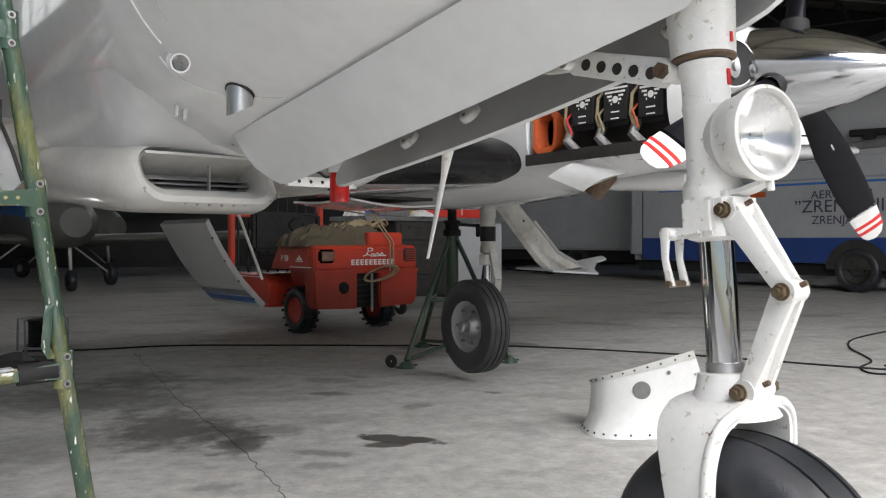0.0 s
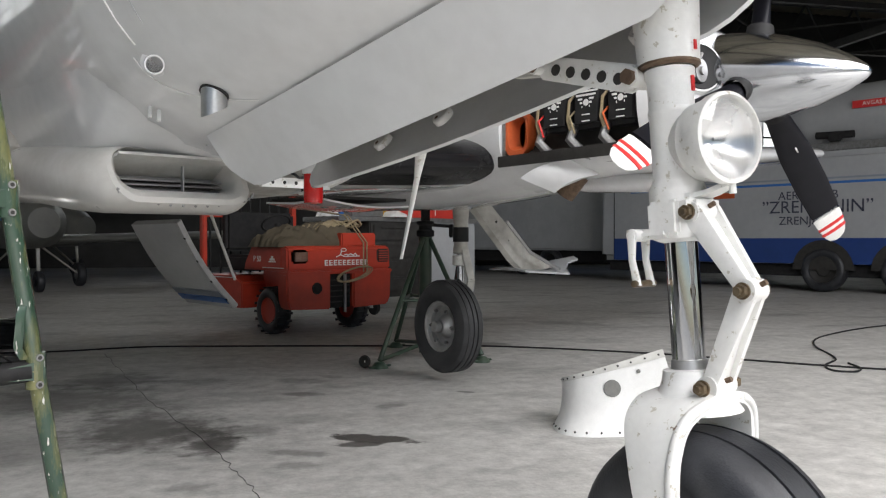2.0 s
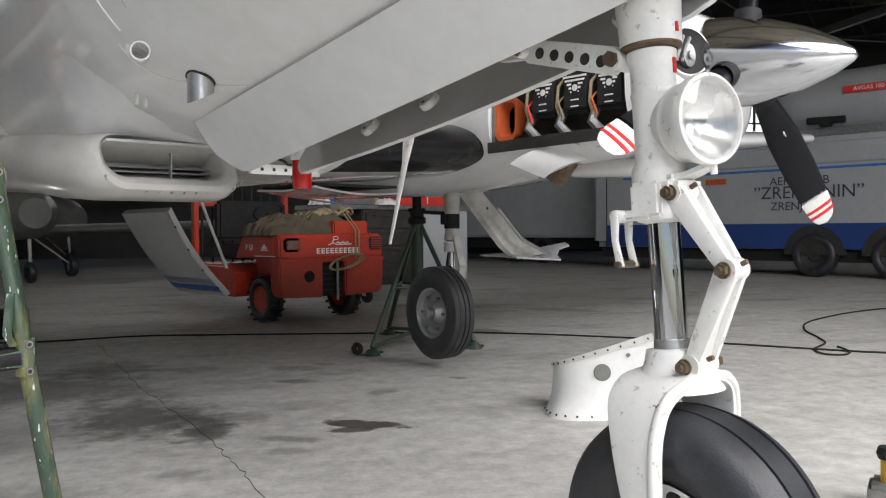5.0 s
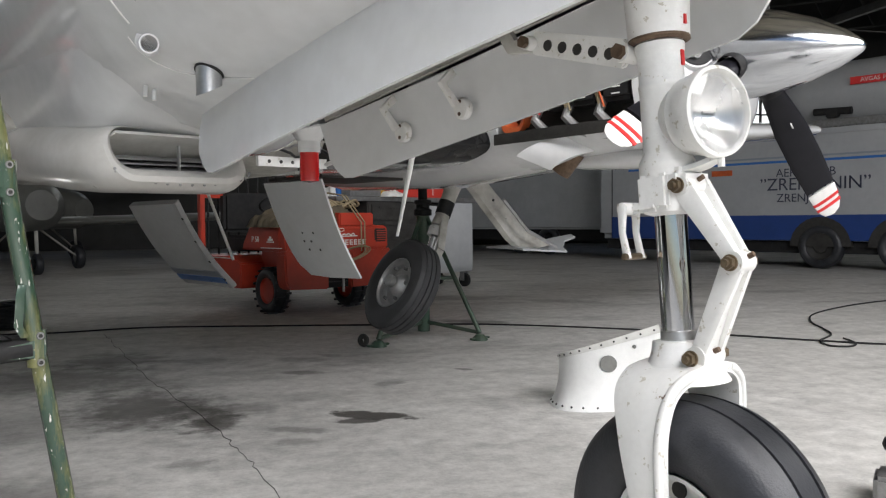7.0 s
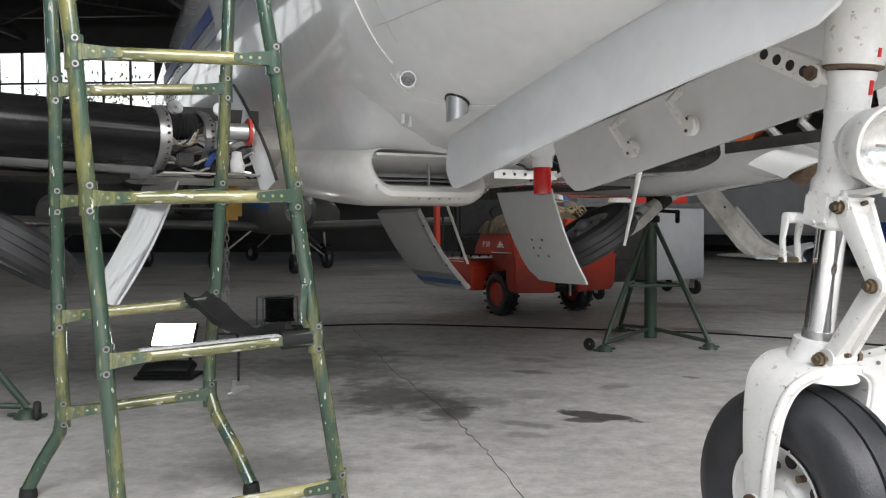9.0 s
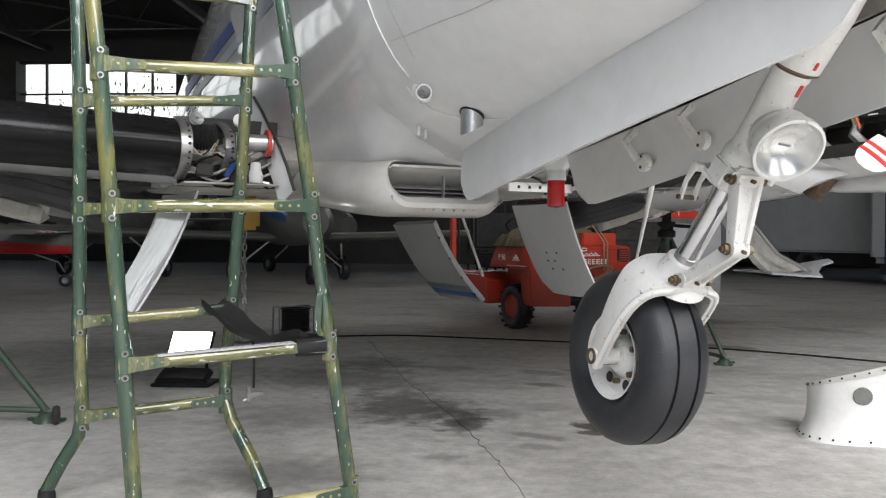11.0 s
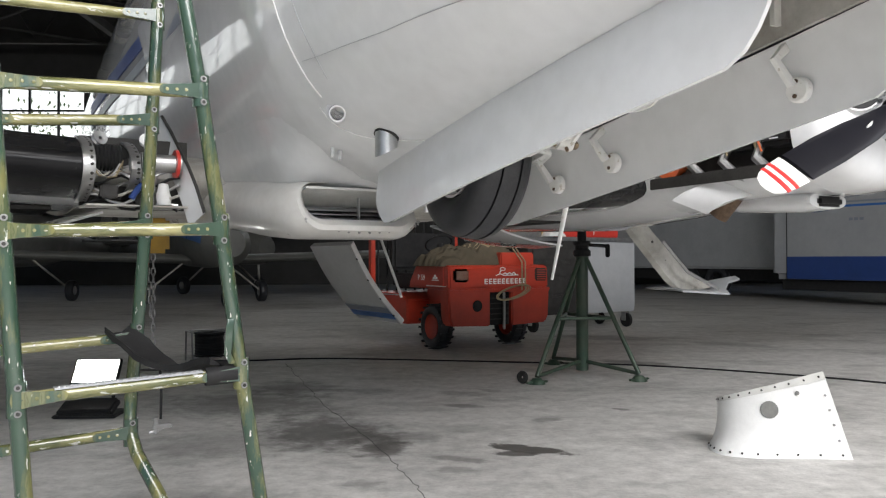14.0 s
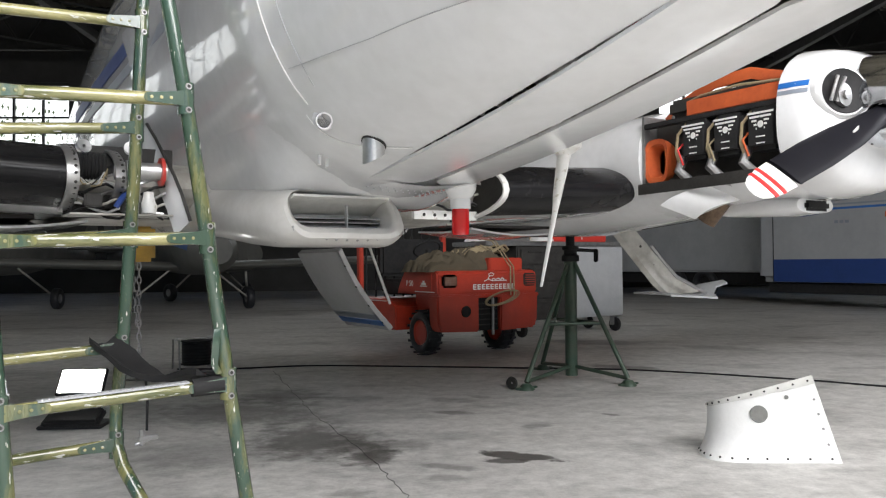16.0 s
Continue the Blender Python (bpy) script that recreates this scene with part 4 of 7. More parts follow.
for k in range(3):
    y = 1.945 + 0.172 * k
    cyl = part("rocker_cover", box(NX - 0.405, NX - 0.28, y - 0.075, y + 0.075, 1.40, 1.575, 0.02), BLACK, nacelle, "black rocker cover with white print")
    for i in range(5):
        w = 0.060 - 0.010 * i
        part("print_bar", box(NX - 0.408, NX - 0.404, y - w, y - (0.0 if i < 2 else 0.018), 1.548 - 0.016 * i, 1.556 - 0.016 * i), PRINT_WHITE, cyl)
        part("print_bar", box(NX - 0.408, NX - 0.404, y + (0.003 if i < 2 else 0.018), y + w, 1.548 - 0.016 * i, 1.556 - 0.016 * i), PRINT_WHITE, cyl)
    part("print_mark", lathe([(0, 0.002), (0.014, 0.002), (0.015, 0)], 14, frame_to((NX - 0.404, y, 1.505), (NX - 1, y, 1.505))), PRINT_WHITE, cyl)
    for z in (1.425, 1.452):
        part("print_bar", box(NX - 0.408, NX - 0.404, y - 0.02, y + 0.02, z, z + 0.005), PRINT_WHITE, cyl)
    part("intake_pipe", tube([(NX - 0.36, y + 0.09, 1.42), (NX - 0.39, y + 0.095, 1.36), (NX - 0.36, y + 0.06, 1.31), (NX - 0.3, y + 0.02, 1.28)], 0.022, 10), STEEL, nacelle)
    part("ignition_lead", tube([(NX - 0.33, y + 0.095, 1.58), (NX - 0.395, y + 0.095, 1.52), (NX - 0.40, y + 0.10, 1.44), (NX - 0.38, y + 0.085, 1.36)], 0.007, 8), ROPE, nacelle)
    part("spark_lead", tube([(NX - 0.36, y + 0.07, 1.5), (NX - 0.41, y + 0.082, 1.45), (NX - 0.40, y + 0.06, 1.38)], 0.005, 8), [ORANGE, ROPE, REDSTRIPE][k], nacelle)
part("engine_baffle", join(sweep_bar([(NX - 0.31, 1.87, 1.69), (NX - 0.32, 2.05, 1.745), (NX - 0.31, 2.25, 1.74), (NX - 0.28, 2.45, 1.68), (NX - 0.24, 2.58, 1.62)], 0.012, 0.05), box(NX - 0.365, NX - 0.35, 1.87, 2.36, 1.605, 1.675, 0.004)), ORANGE, nacelle, "orange rubber cooling baffle")
# dark block that paints the shade between baffle and engine
part("baffle_gap_shade", box(NX - 0.335, NX + 0.3, 1.88, 2.5, 1.62, 1.70, 0.02), DARK, nacelle)
part("fuel_line", tube([(NX - 0.34, 1.9, 1.685), (NX - 0.345, 2.1, 1.70), (NX - 0.34, 2.3, 1.69), (NX - 0.30, 2.45, 1.67)], 0.006, 8), ROPE, nacelle)
part("rail", box(NX - 0.385, NX - 0.35, 1.87, 2.6, 1.578, 1.602, 0.004), BLACK, nacelle)
for k in range(6):
    part("bolt", lathe([(0, 0.006), (0.008, 0.005), (0.009, 0)], 8, frame_to((NX - 0.346, 2.0 + 0.09 * k, 1.615), (NX - 1, 2.0 + 0.09 * k, 1.615))), STEEL, nacelle)


def duct():
    secs = []
    for x, s in ((-0.26, 0.7), (-0.34, 1.0), (-0.375, 1.05), (-0.37, 0.8), (-0.30, 0.6)):
        secs.append([(NX + x, 2.535 + 0.068 * s * math.copysign(abs(math.cos(a)) ** 0.6, math.cos(a)), 1.42 + 0.10 * s * math.copysign(abs(math.sin(a)) ** 0.6, math.sin(a))) for a in [k * math.tau / 20 for k in range(20)]])
    return loft(secs)


part("intake_duct", duct(), ORANGE, nacelle, "orange rubber intake duct")
part("firewall", box(NX - 0.38, NX + 0.38, 2.6, 2.615, 1.30, 1.64), STEEL, nacelle, smooth=False)
part("cowl_scoop", loft([nac_ring(y, w, a, b, 20, 2.4, NX - 0.06) for y, w, a, b in ((1.86, 0.13, 1.08, 1.15), (1.95, 0.14, 1.07, 1.17), (2.25, 0.12, 1.08, 1.18), (2.45, 0.05, 1.11, 1.16))]), WHITE, nacelle)
# black block on the closed scoop front, painting a shaded mouth
part("scoop_mouth_shade", box(NX - 0.14, NX + 0.03, 1.845, 1.87, 1.090, 1.135, 0.012), BLACK, nacelle)
flap_secs = []
for k in range(9):
    f = k / 8
    hin, low_ = Vector((1.545, 2.175, 1.205)).lerp(Vector((1.545, 2.02, 1.135)), f), Vector((1.455, 2.375, 1.135)).lerp(Vector((1.50, 2.215, 1.065)), f)
    row = [hin.lerp(low_, u / 6) + Vector((-0.022 * math.sin(math.pi * u / 6), 0, 0.012 * math.sin(math.pi * u / 6))) for u in range(7)]
    flap_secs.append(row + [p + Vector((0.007, 0.0, 0.006)) for p in row[::-1]])
part("cowl_flap", loft(flap_secs), WHITE, nacelle, "open curved white cowl flap")
part("exhaust_pipe", lathe([(0.05, 0), (0.05, 0.12), (0.044, 0.12), (0.044, 0)], 20, frame_to((NX - 0.22, 2.22, 1.16), (NX - 0.24, 2.30, 1.06))), RUST, nacelle, "rust-brown exhaust pipe")
for ob_ in nacelle.children:                 # the engine and its fittings sit low and well forward between the cowl and the firewall
    if ob_.name.split(".")[0] in ("cowl_edge", "engine_block", "rocker_cover", "intake_pipe", "ignition_lead", "spark_lead", "engine_baffle", "baffle_gap_shade", "fuel_line", "rail", "bolt", "intake_duct", "firewall"):
        ob_.location += Vector((0, -0.072, -0.068))
prop = part("propeller", rod((NX, 1.62, 1.52), (NX, 1.45, 1.505), 0.10, seg=24), STEEL, plane, "three-bladed black propeller with white and red tips")
part("spinner", lathe([(0.186, 0), (0.188, 0.03), (0.180, 0.14), (0.158, 0.26), (0.118, 0.39), (0.068, 0.50), (0.025, 0.565), (0, 0.585)], 40, frame_to((NX, 1.645, 1.525), (NX, 1.06, 1.475))), SPIN, prop, "polished pointed spinner")
for k in range(10):
    a = k * math.tau / 10
    part("spinner_screw", lathe([(0, 0.003), (0.005, 0.002), (0.006, -0.002)], 8, pose(NX + 0.187 * math.cos(a), 1.61, 1.522 + 0.187 * math.sin(a)) @ pose(0, 0, 0, 0, 90 - math.degrees(a), 0)), STEEL, prop)
for ang in (202.6, 82.6, 322.6):
    B = pose(NX, 1.50, 1.51) @ pose(0, 0, 0, 0, -ang, 0)

    def blade_ring(r, c, th, tw):
        out = []
        for k in range(16):
            a = k * math.tau / 16
            u, v = c / 2 * math.cos(a), th / 2 * math.sin(a)
            t = -radians(tw)
            out.append((r, u * math.sin(t) + v * math.cos(t), u * math.cos(t) - v * math.sin(t)))
        return out
    spec = [(0.10, 0.085, 0.075, 62), (0.20, 0.09, 0.07, 60), (0.30, 0.11, 0.04, 58), (0.45, 0.142, 0.026, 54), (0.65, 0.148, 0.020, 48), (0.84, 0.136, 0.014, 44)]
    tip = [(0.86, 0.1352, 0.0145, 44), (0.93, 0.126, 0.011, 42), (0.99, 0.106, 0.009, 41), (1.02, 0.075, 0.007, 40), (1.033, 0.025, 0.004, 40)]
    bl = part("blade", loft([blade_ring(*s) for s in spec]), BLADE, prop, "black blade", m=B @ Matrix.Diagonal((1.02, 1, 1, 1)))
    part("blade_tip", loft([blade_ring(*s) for s in tip]), PRINT_WHITE, bl, "white tip")
    part("blade_boot", lathe([(0.052, 0.16), (0.056, 0.18), (0.052, 0.21)], 20, pose(0, 0, 0, 0, 90, 0)), BLACK, bl)
    for r in (0.915, 0.955):
        part("tip_stripe", loft([blade_ring(r + d, 0.1345 - (r - 0.9) * 0.22, 0.0150, 42.6) for d in (0, 0.018)]), REDSTRIPE, bl, "red stripe")
    part("blade_badge", loft([[(0.40 + dx, -0.012 + dz * 0.5, dz) for dx, dz in ((0, -0.02), (0.03, -0.01), (0.03, 0.012), (0, 0.004))], [(0.40 + dx, -0.018 + dz * 0.5, dz) for dx, dz in ((0, -0.02), (0.03, -0.01), (0.03, 0.012), (0, 0.004))]]), PRINT_WHITE, bl)

# nose gear; its frame hangs from the trunnion, z up along the leg
nose_gear = part("nose_gear", join(lathe([(0.0, 0.10), (0.044, 0.10), (0.050, 0.02), (0.056, -0.06), (0.058, -0.12), (0.052, -0.235), (0.0, -0.235)], 28), rod((-0.17, 0, 0.078), (0.17, 0, 0.078), 0.022)), WHITE_SATIN, plane, "white nose gear leg with chrome piston and landing light")
part("rust_ring", lathe([(0.045, -0.2352), (0.0525, -0.2352), (0.0528, -0.2395), (0.0435, -0.244)], 28), RUST, nose_gear, "rusty clamp ring")
part("leg_cylinder", join(lathe([(0.0425, -0.246), (0.042, -0.258), (0.039, -0.264), (0.0385, -0.312), (0.0405, -0.316), (0.0405, -0.322), (0.0388, -0.327), (0.0388, -0.43), (0.0415, -0.438), (0.047, -0.448), (0.048, -0.455), (0.048, -0.52), (0.044, -0.534), (0.028, -0.54)], 28), box(-0.045, 0.045, -0.056, 0.0, -0.51, -0.462, 0.012, 3), box(-0.052, -0.036, -0.030, 0.03, -0.530, -0.47, 0.006)), WHITE_SATIN, nose_gear)
part("data_plate", loft([[(0.0372 * math.sin(a), -0.0372 * math.cos(a), z) for a in [radians(-52 + 10 * k) for k in range(7)]] + [(0.0390 * math.sin(a), -0.0390 * math.cos(a), z) for a in [radians(8 - 10 * k) for k in range(7)]] for z in (-0.312, -0.266)]), PRINT_WHITE, nose_gear, "white data plate")
part("red_mark", box(0.002, 0.010, -0.0415, -0.034, -0.288, -0.262), REDSTRIPE, nose_gear)
part("red_mark", box(-0.004, 0.002, -0.0555, -0.045, -0.222, -0.206), REDSTRIPE, nose_gear)
part("piston", rod((0, 0, -0.54), (0, 0, -0.765), 0.0275, seg=32), CHROME, nose_gear, "chrome oleo piston")
part("piston_collar", lathe([(0.026, -0.735), (0.030, -0.737), (0.031, -0.762), (0.026, -0.765)], 28), ALU, nose_gear)


def fork():
    b = []
    b.append(lathe([(0.030, -0.752), (0.044, -0.754), (0.047, -0.77), (0.054, -0.79), (0.072, -0.806), (0.082, -0.822), (0.0, -0.83)], 28))
    for s in (-1, 1):
        pts = [(s * 0.0, 0.0, -0.795), (s * 0.053, 0.002, -0.804), (s * 0.096, 0.004, -0.832), (s * 0.113, 0.003, -0.89), (s * 0.115, 0.0, -0.97), (s * 0.111, -0.005, -1.05), (s * 0.108, -0.008, -1.10)]
        wd = [0.13, 0.135, 0.115, 0.09, 0.072, 0.056, 0.046]
        fine, fw = [], []
        for i in range(6):
            q = [pts[max(0, min(6, i + d))] for d in (-1, 0, 1, 2)]
            for k in range(5):
                t = k / 5
                fine.append(tuple(0.5 * (2 * q[1][c] + (q[2][c] - q[0][c]) * t + (2 * q[0][c] - 5 * q[1][c] + 4 * q[2][c] - q[3][c]) * t * t + (3 * q[1][c] - q[0][c] - 3 * q[2][c] + q[3][c]) * t ** 3) for c in range(3)))
                fw.append(wd[i] + (wd[i + 1] - wd[i]) * t)
        fine.append(pts[6])
        fw.append(wd[6])
        b.append(sweep_bar(fine, fw, 0.022, side=(0, 1, 0)))
        b.append(tube([(x + s * 0.008, y - w / 2 + 0.006, z) for (x, y, z), w in zip(fine[4:], fw[4:])], 0.009, 10))
    return join(*b)


fork_ob = part("fork", fork(), WHITE_SATIN, nose_gear, "white arched wheel fork", angle=50)
AXY, AXZ = -0.008, -1.077
part("axle", rod((-0.128, AXY, AXZ), (0.128, AXY, AXZ), 0.022, seg=20), WHITE_SATIN, nose_gear)
part("axle_end", join(lathe([(0.021, 0), (0.021, 0.004), (0.013, 0.004), (0.013, -0.01)], 20, frame_to((-0.128, AXY, AXZ), (-1, AXY, AXZ)))), RUST, nose_gear)


def tyre_profile(R, W, rim):
    h = W / 2
    pts = [(rim, -h * 0.62), (rim + 0.01, -h * 0.80), (rim + (R - rim) * 0.35, -h), (rim + (R - rim) * 0.6, -h * 0.99), (rim + (R - rim) * 0.82, -h * 0.86), (R * 0.965, -h * 0.66), (R * 0.99, -h * 0.45)]
    return pts


def tyre(R, W, rim, grooves):
    side = tyre_profile(R, W, rim)
    mid = []
    for g in grooves:
        d = R * (1 - 0.02 * (abs(g) / 0.05) ** 2 * 0.3)
        mid += [(d, g - 0.004), (d - 0.008, g - 0.003), (d - 0.008, g + 0.003), (d, g + 0.004)]
    prof = side + mid + [(r, -z) for r, z in side[::-1]]
    return lathe(prof, 56, pose(0, 0, 0, 0, 90, 0), closed=True)


part("nose_tyre", moved(tyre(0.228, 0.174, 0.106, (-0.030, 0.030)), pose(0, AXY, AXZ)), RUBBER, nose_gear, "worn black grooved nose tyre", angle=42)
rim = part("nose_rim", lathe([(0.112, -0.072), (0.104, -0.070), (0.096, -0.042), (0.060, -0.025), (0.038, -0.055), (0.0, -0.057), (0.0, 0.057), (0.038, 0.055), (0.060, 0.025), (0.096, 0.042), (0.104, 0.070), (0.112, 0.072)], 40, pose(0, AXY, AXZ, 0, 90, 0)), WHITE_SATIN, nose_gear, "chipped white wheel rim")
# rim holes are dark discs that imitate shade, nothing is cut through
for k in range(6):
    a = (k + 0.5) * math.tau / 6
    part("rim_hole", lathe([(0, 0.001), (0.013, 0.001), (0.015, -0.002)], 14, frame_to((-0.0405, AXY + 0.078 * math.cos(a), AXZ + 0.078 * math.sin(a)), (-1, AXY + 0.078 * math.cos(a), AXZ + 0.078 * math.sin(a)))), DARK, rim)
for k in range(6):
    a = k * math.tau / 6
    part("wheel_bolt", rod((-0.036, AXY + 0.066 * math.cos(a), AXZ + 0.066 * math.sin(a)), (-0.052, AXY + 0.066 * math.cos(a), AXZ + 0.066 * math.sin(a)), 0.008, seg=6), BRASS, nose_gear)
# torque links in front of the leg
K = (-0.122, -0.625)


def link(y0, z0, y1, z1, w0, w1):
    b = [sweep_bar([(s * w0 / 2 if i == 0 else s * w1 / 2, y, z) for i, (y, z) in enumerate(((y0, z0), (y1, z1)))], 0.013, [0.038, 0.026]) for s in (-1, 1)]
    b.append(sweep_bar([(0, y0 * 0.9 + y1 * 0.1, z0 * 0.9 + z1 * 0.1), (0, y0 * 0.1 + y1 * 0.9, z0 * 0.1 + z1 * 0.9)], [w0, w1 + 0.01], 0.012))
    b.append(rod((-w0 / 2 - 0.008, y0, z0), (w0 / 2 + 0.006, y0, z0), 0.0175, seg=18))
    b.append(rod((-w1 / 2 - 0.008, y1, z1), (w1 / 2 + 0.006, y1, z1), 0.0185, seg=18))
    return join(*b)


part("torque_link", link(-0.042, -0.493, K[0], K[1], 0.054, 0.030), WHITE_SATIN, nose_gear, "white upper torque link")
part("torque_link", link(K[0] + 0.004, K[1] - 0.004, -0.050, -0.778, 0.024, 0.048), WHITE_SATIN, nose_gear, "white lower torque link")
for y, z, w in ((-0.042, -0.493, 0.045), (K[0], K[1], 0.034), (-0.050, -0.778, 0.050)):
    part("pivot_bolt", join(rod((-w - 0.012, y, z), (w + 0.010, y, z), 0.0062, seg=12), rod((-w - 0.005, y, z), (-w + 0.004, y, z), 0.0112, seg=6), rod((-w + 0.004, y, z), (-w + 0.007, y, z), 0.0135, seg=18), rod((w - 0.004, y, z), (w + 0.005, y, z), 0.0112, seg=6)), BRASS, nose_gear, "dull brass bolt and nut")
    part("grease_nipple", rod((0, y - 0.016, z + 0.008), (0, y - 0.026, z + 0.012), 0.0045, seg=8), RUST, nose_gear)
# shimmy damper arms behind the leg
part("steering_lug", join(box(-0.055, -0.03, -0.01, 0.05, -0.533, -0.515, 0.006), rod((-0.068, 0.05, -0.524), (-0.026, 0.05, -0.524), 0.011)), WHITE_SATIN, nose_gear)
for x in (-0.066, -0.028):
    part("steering_arm", sweep_bar([(x, 0.05, -0.515), (x - 0.002, 0.052, -0.565), (x + 0.002, 0.047, -0.610)], 0.008, [0.017, 0.010, 0.013]), WHITE_SATIN, nose_gear)
part("steering_pin", rod((-0.074, 0.047, -0.606), (-0.018, 0.047, -0.606), 0.006, seg=10), BRASS, nose_gear)
# landing light
LD = frame_to((0.014, -0.028, -0.376), (-0.042, -0.338, -0.388)) @ Matrix.Diagonal((1.04, 1.04, 1, 1))
lamp_body = part("landing_light", lathe([(0.0, -0.03), (0.030, -0.026), (0.050, -0.008), (0.060, 0.018), (0.0635, 0.022), (0.0635, 0.036), (0.066, 0.040), (0.067, 0.058), (0.0715, 0.061), (0.0725, 0.070), (0.0715, 0.079), (0.066, 0.081), (0.061, 0.072)], 40, LD), WHITE_SATIN, nose_gear, "round white landing light housing")
part("light_reflector", lathe([(0.0, 0.022), (0.02, 0.026), (0.042, 0.044), (0.062, 0.073)], 40, LD), SILVER, nose_gear, "silvered lamp reflector")
part("light_lens", lathe([(0.0, 0.081), (0.03, 0.080), (0.063, 0.075), (0.063, 0.072), (0.03, 0.077), (0.0, 0.078)], 40, LD), CLEAR, nose_gear, "clear glass lamp lens")
part("filament", rod((-0.012, 0, 0), (0.012, 0.0, 0), 0.003, seg=8), STEEL, nose_gear, m=LD @ pose(0, 0, 0.052))
part("light_bracket", join(sweep_bar([(0, -0.035, -0.468), (0.01, -0.06, -0.462), (0.012, -0.092, -0.452)], [0.06, 0.045, 0.026], 0.010), rod((0.012, -0.095, -0.468), (0.012, -0.095, -0.445), 0.006, seg=8)), WHITE_SATIN, nose_gear)


def brace():
    bm = plate([(0.03, -0.255), (0.06, -0.275), (0.27, -0.20), (0.28, -0.17), (0.26, -0.155), (0.05, -0.225)], -0.03, -0.018, 'x', 0.003)
    return join(bm, rod((-0.045, 0.05, -0.25), (0.0, 0.05, -0.25), 0.018), rod((-0.05, 0.27, -0.178), (0.03, 0.27, -0.178), 0.014))


part("drag_brace", brace(), WHITE_SATIN, nose_gear, "drilled white drag brace")
# holes drawn as dark discs on the brace, shade put into the colour
for k in range(5):
    part("lightening_hole", lathe([(0, 0.001), (0.010, 0.001), (0.011, -0.001)], 16, frame_to((-0.0312, 0.085 + 0.036 * k, -0.243 + 0.0128 * k), (-1, 0.085 + 0.036 * k, -0.243 + 0.0128 * k))), DARK, nose_gear)
part("brace_bolt", rod((-0.055, 0.05, -0.25), (-0.03, 0.05, -0.25), 0.014, seg=6), RUST, nose_gear)
part("brace_bolt", rod((-0.06, 0.27, -0.178), (-0.03, 0.27, -0.178), 0.012, seg=6), RUST, nose_gear)
part("brace_arm", sweep_bar([(-0.02, 0.27, -0.178), (-0.02, 0.33, -0.17), (-0.02, 0.40, -0.06)], 0.02, 0.03), DIRTY_WHITE, nose_gear)

# nose gear doors, hinged along the bay's edges
zA, zF = belly_z(BAY, 2.06), belly_z(BAY, 0.65)
SLOPE = math.degrees(math.atan2(zF - zA, 1.41))
DL = math.hypot(1.41, zF - zA)


def gear_door(sgn):
    """Door in its hinge frame: -y runs forward along the hinge, x across the bay."""
    secs_o = []
    n = 24
    for k in range(n + 1):
        s = DL * (1 - math.cos(math.pi * k / n)) / 2
        f = s / DL
        wid = (BAY - 0.013) * (1 - 0.42 * max(0.0, 1 - s / 0.085) ** 2.2 - 0.45 * max(0.0, (f - 0.92) / 0.08) ** 2.4)      # rounded corners
        sag = 0.030 * math.sin(math.pi * f)           # the belly's slight fullness between the ends
        row = []
        for i in range(9):
            u = i / 8
            x = wid * u
            drop = -0.012 * math.sin(u * math.pi / 2) - sag * 0.8
            row.append((sgn * x, -s, drop))
        row += [(x, y, z + 0.009) for x, y, z in row[::-1]]
        secs_o.append(row)
    return loft(secs_o)


doors = []
for sgn in (1, -1):
    d = part("gear_door", gear_door(sgn), WHITE, plane, "long white nose gear door")
    for s in (0.36, 0.60, 1.18):
        arm = part("door_hinge", join(sweep_bar([(sgn * 0.02, -s, 0.01), (sgn * 0.05, -s, 0.055), (sgn * 0.11, -s - 0.01, 0.03)], 0.014, 0.022, side=(0, 1, 0)), lathe([(0, 0.012), (0.024, 0.012), (0.028, 0.008), (0.028, -0.006), (0, -0.006)], 18, pose(sgn * 0.118, -s - 0.008, 0.004))), WHITE_SATIN, d)
        for i in range(2):
            part("hinge_bolt", rod((sgn * (0.10 + 0.03 * i), -s - 0.012 + 0.01 * i, 0.010), (sgn * (0.10 + 0.03 * i), -s - 0.012 + 0.01 * i, 0.018), 0.005, seg=8), RUST, d)
    doors.append(d)


def door_pose(sgn, angle):
    return pose(-sgn * BAY, 2.06, zA) @ pose(0, 0, 0, -SLOPE, 0, 0) @ pose(0, 0, 0, 0, sgn * angle, 0)


# main gear legs, one each side; frame at the upper pivot, z up along the leg
MPIV = Vector((2.20, 3.52, 1.14))


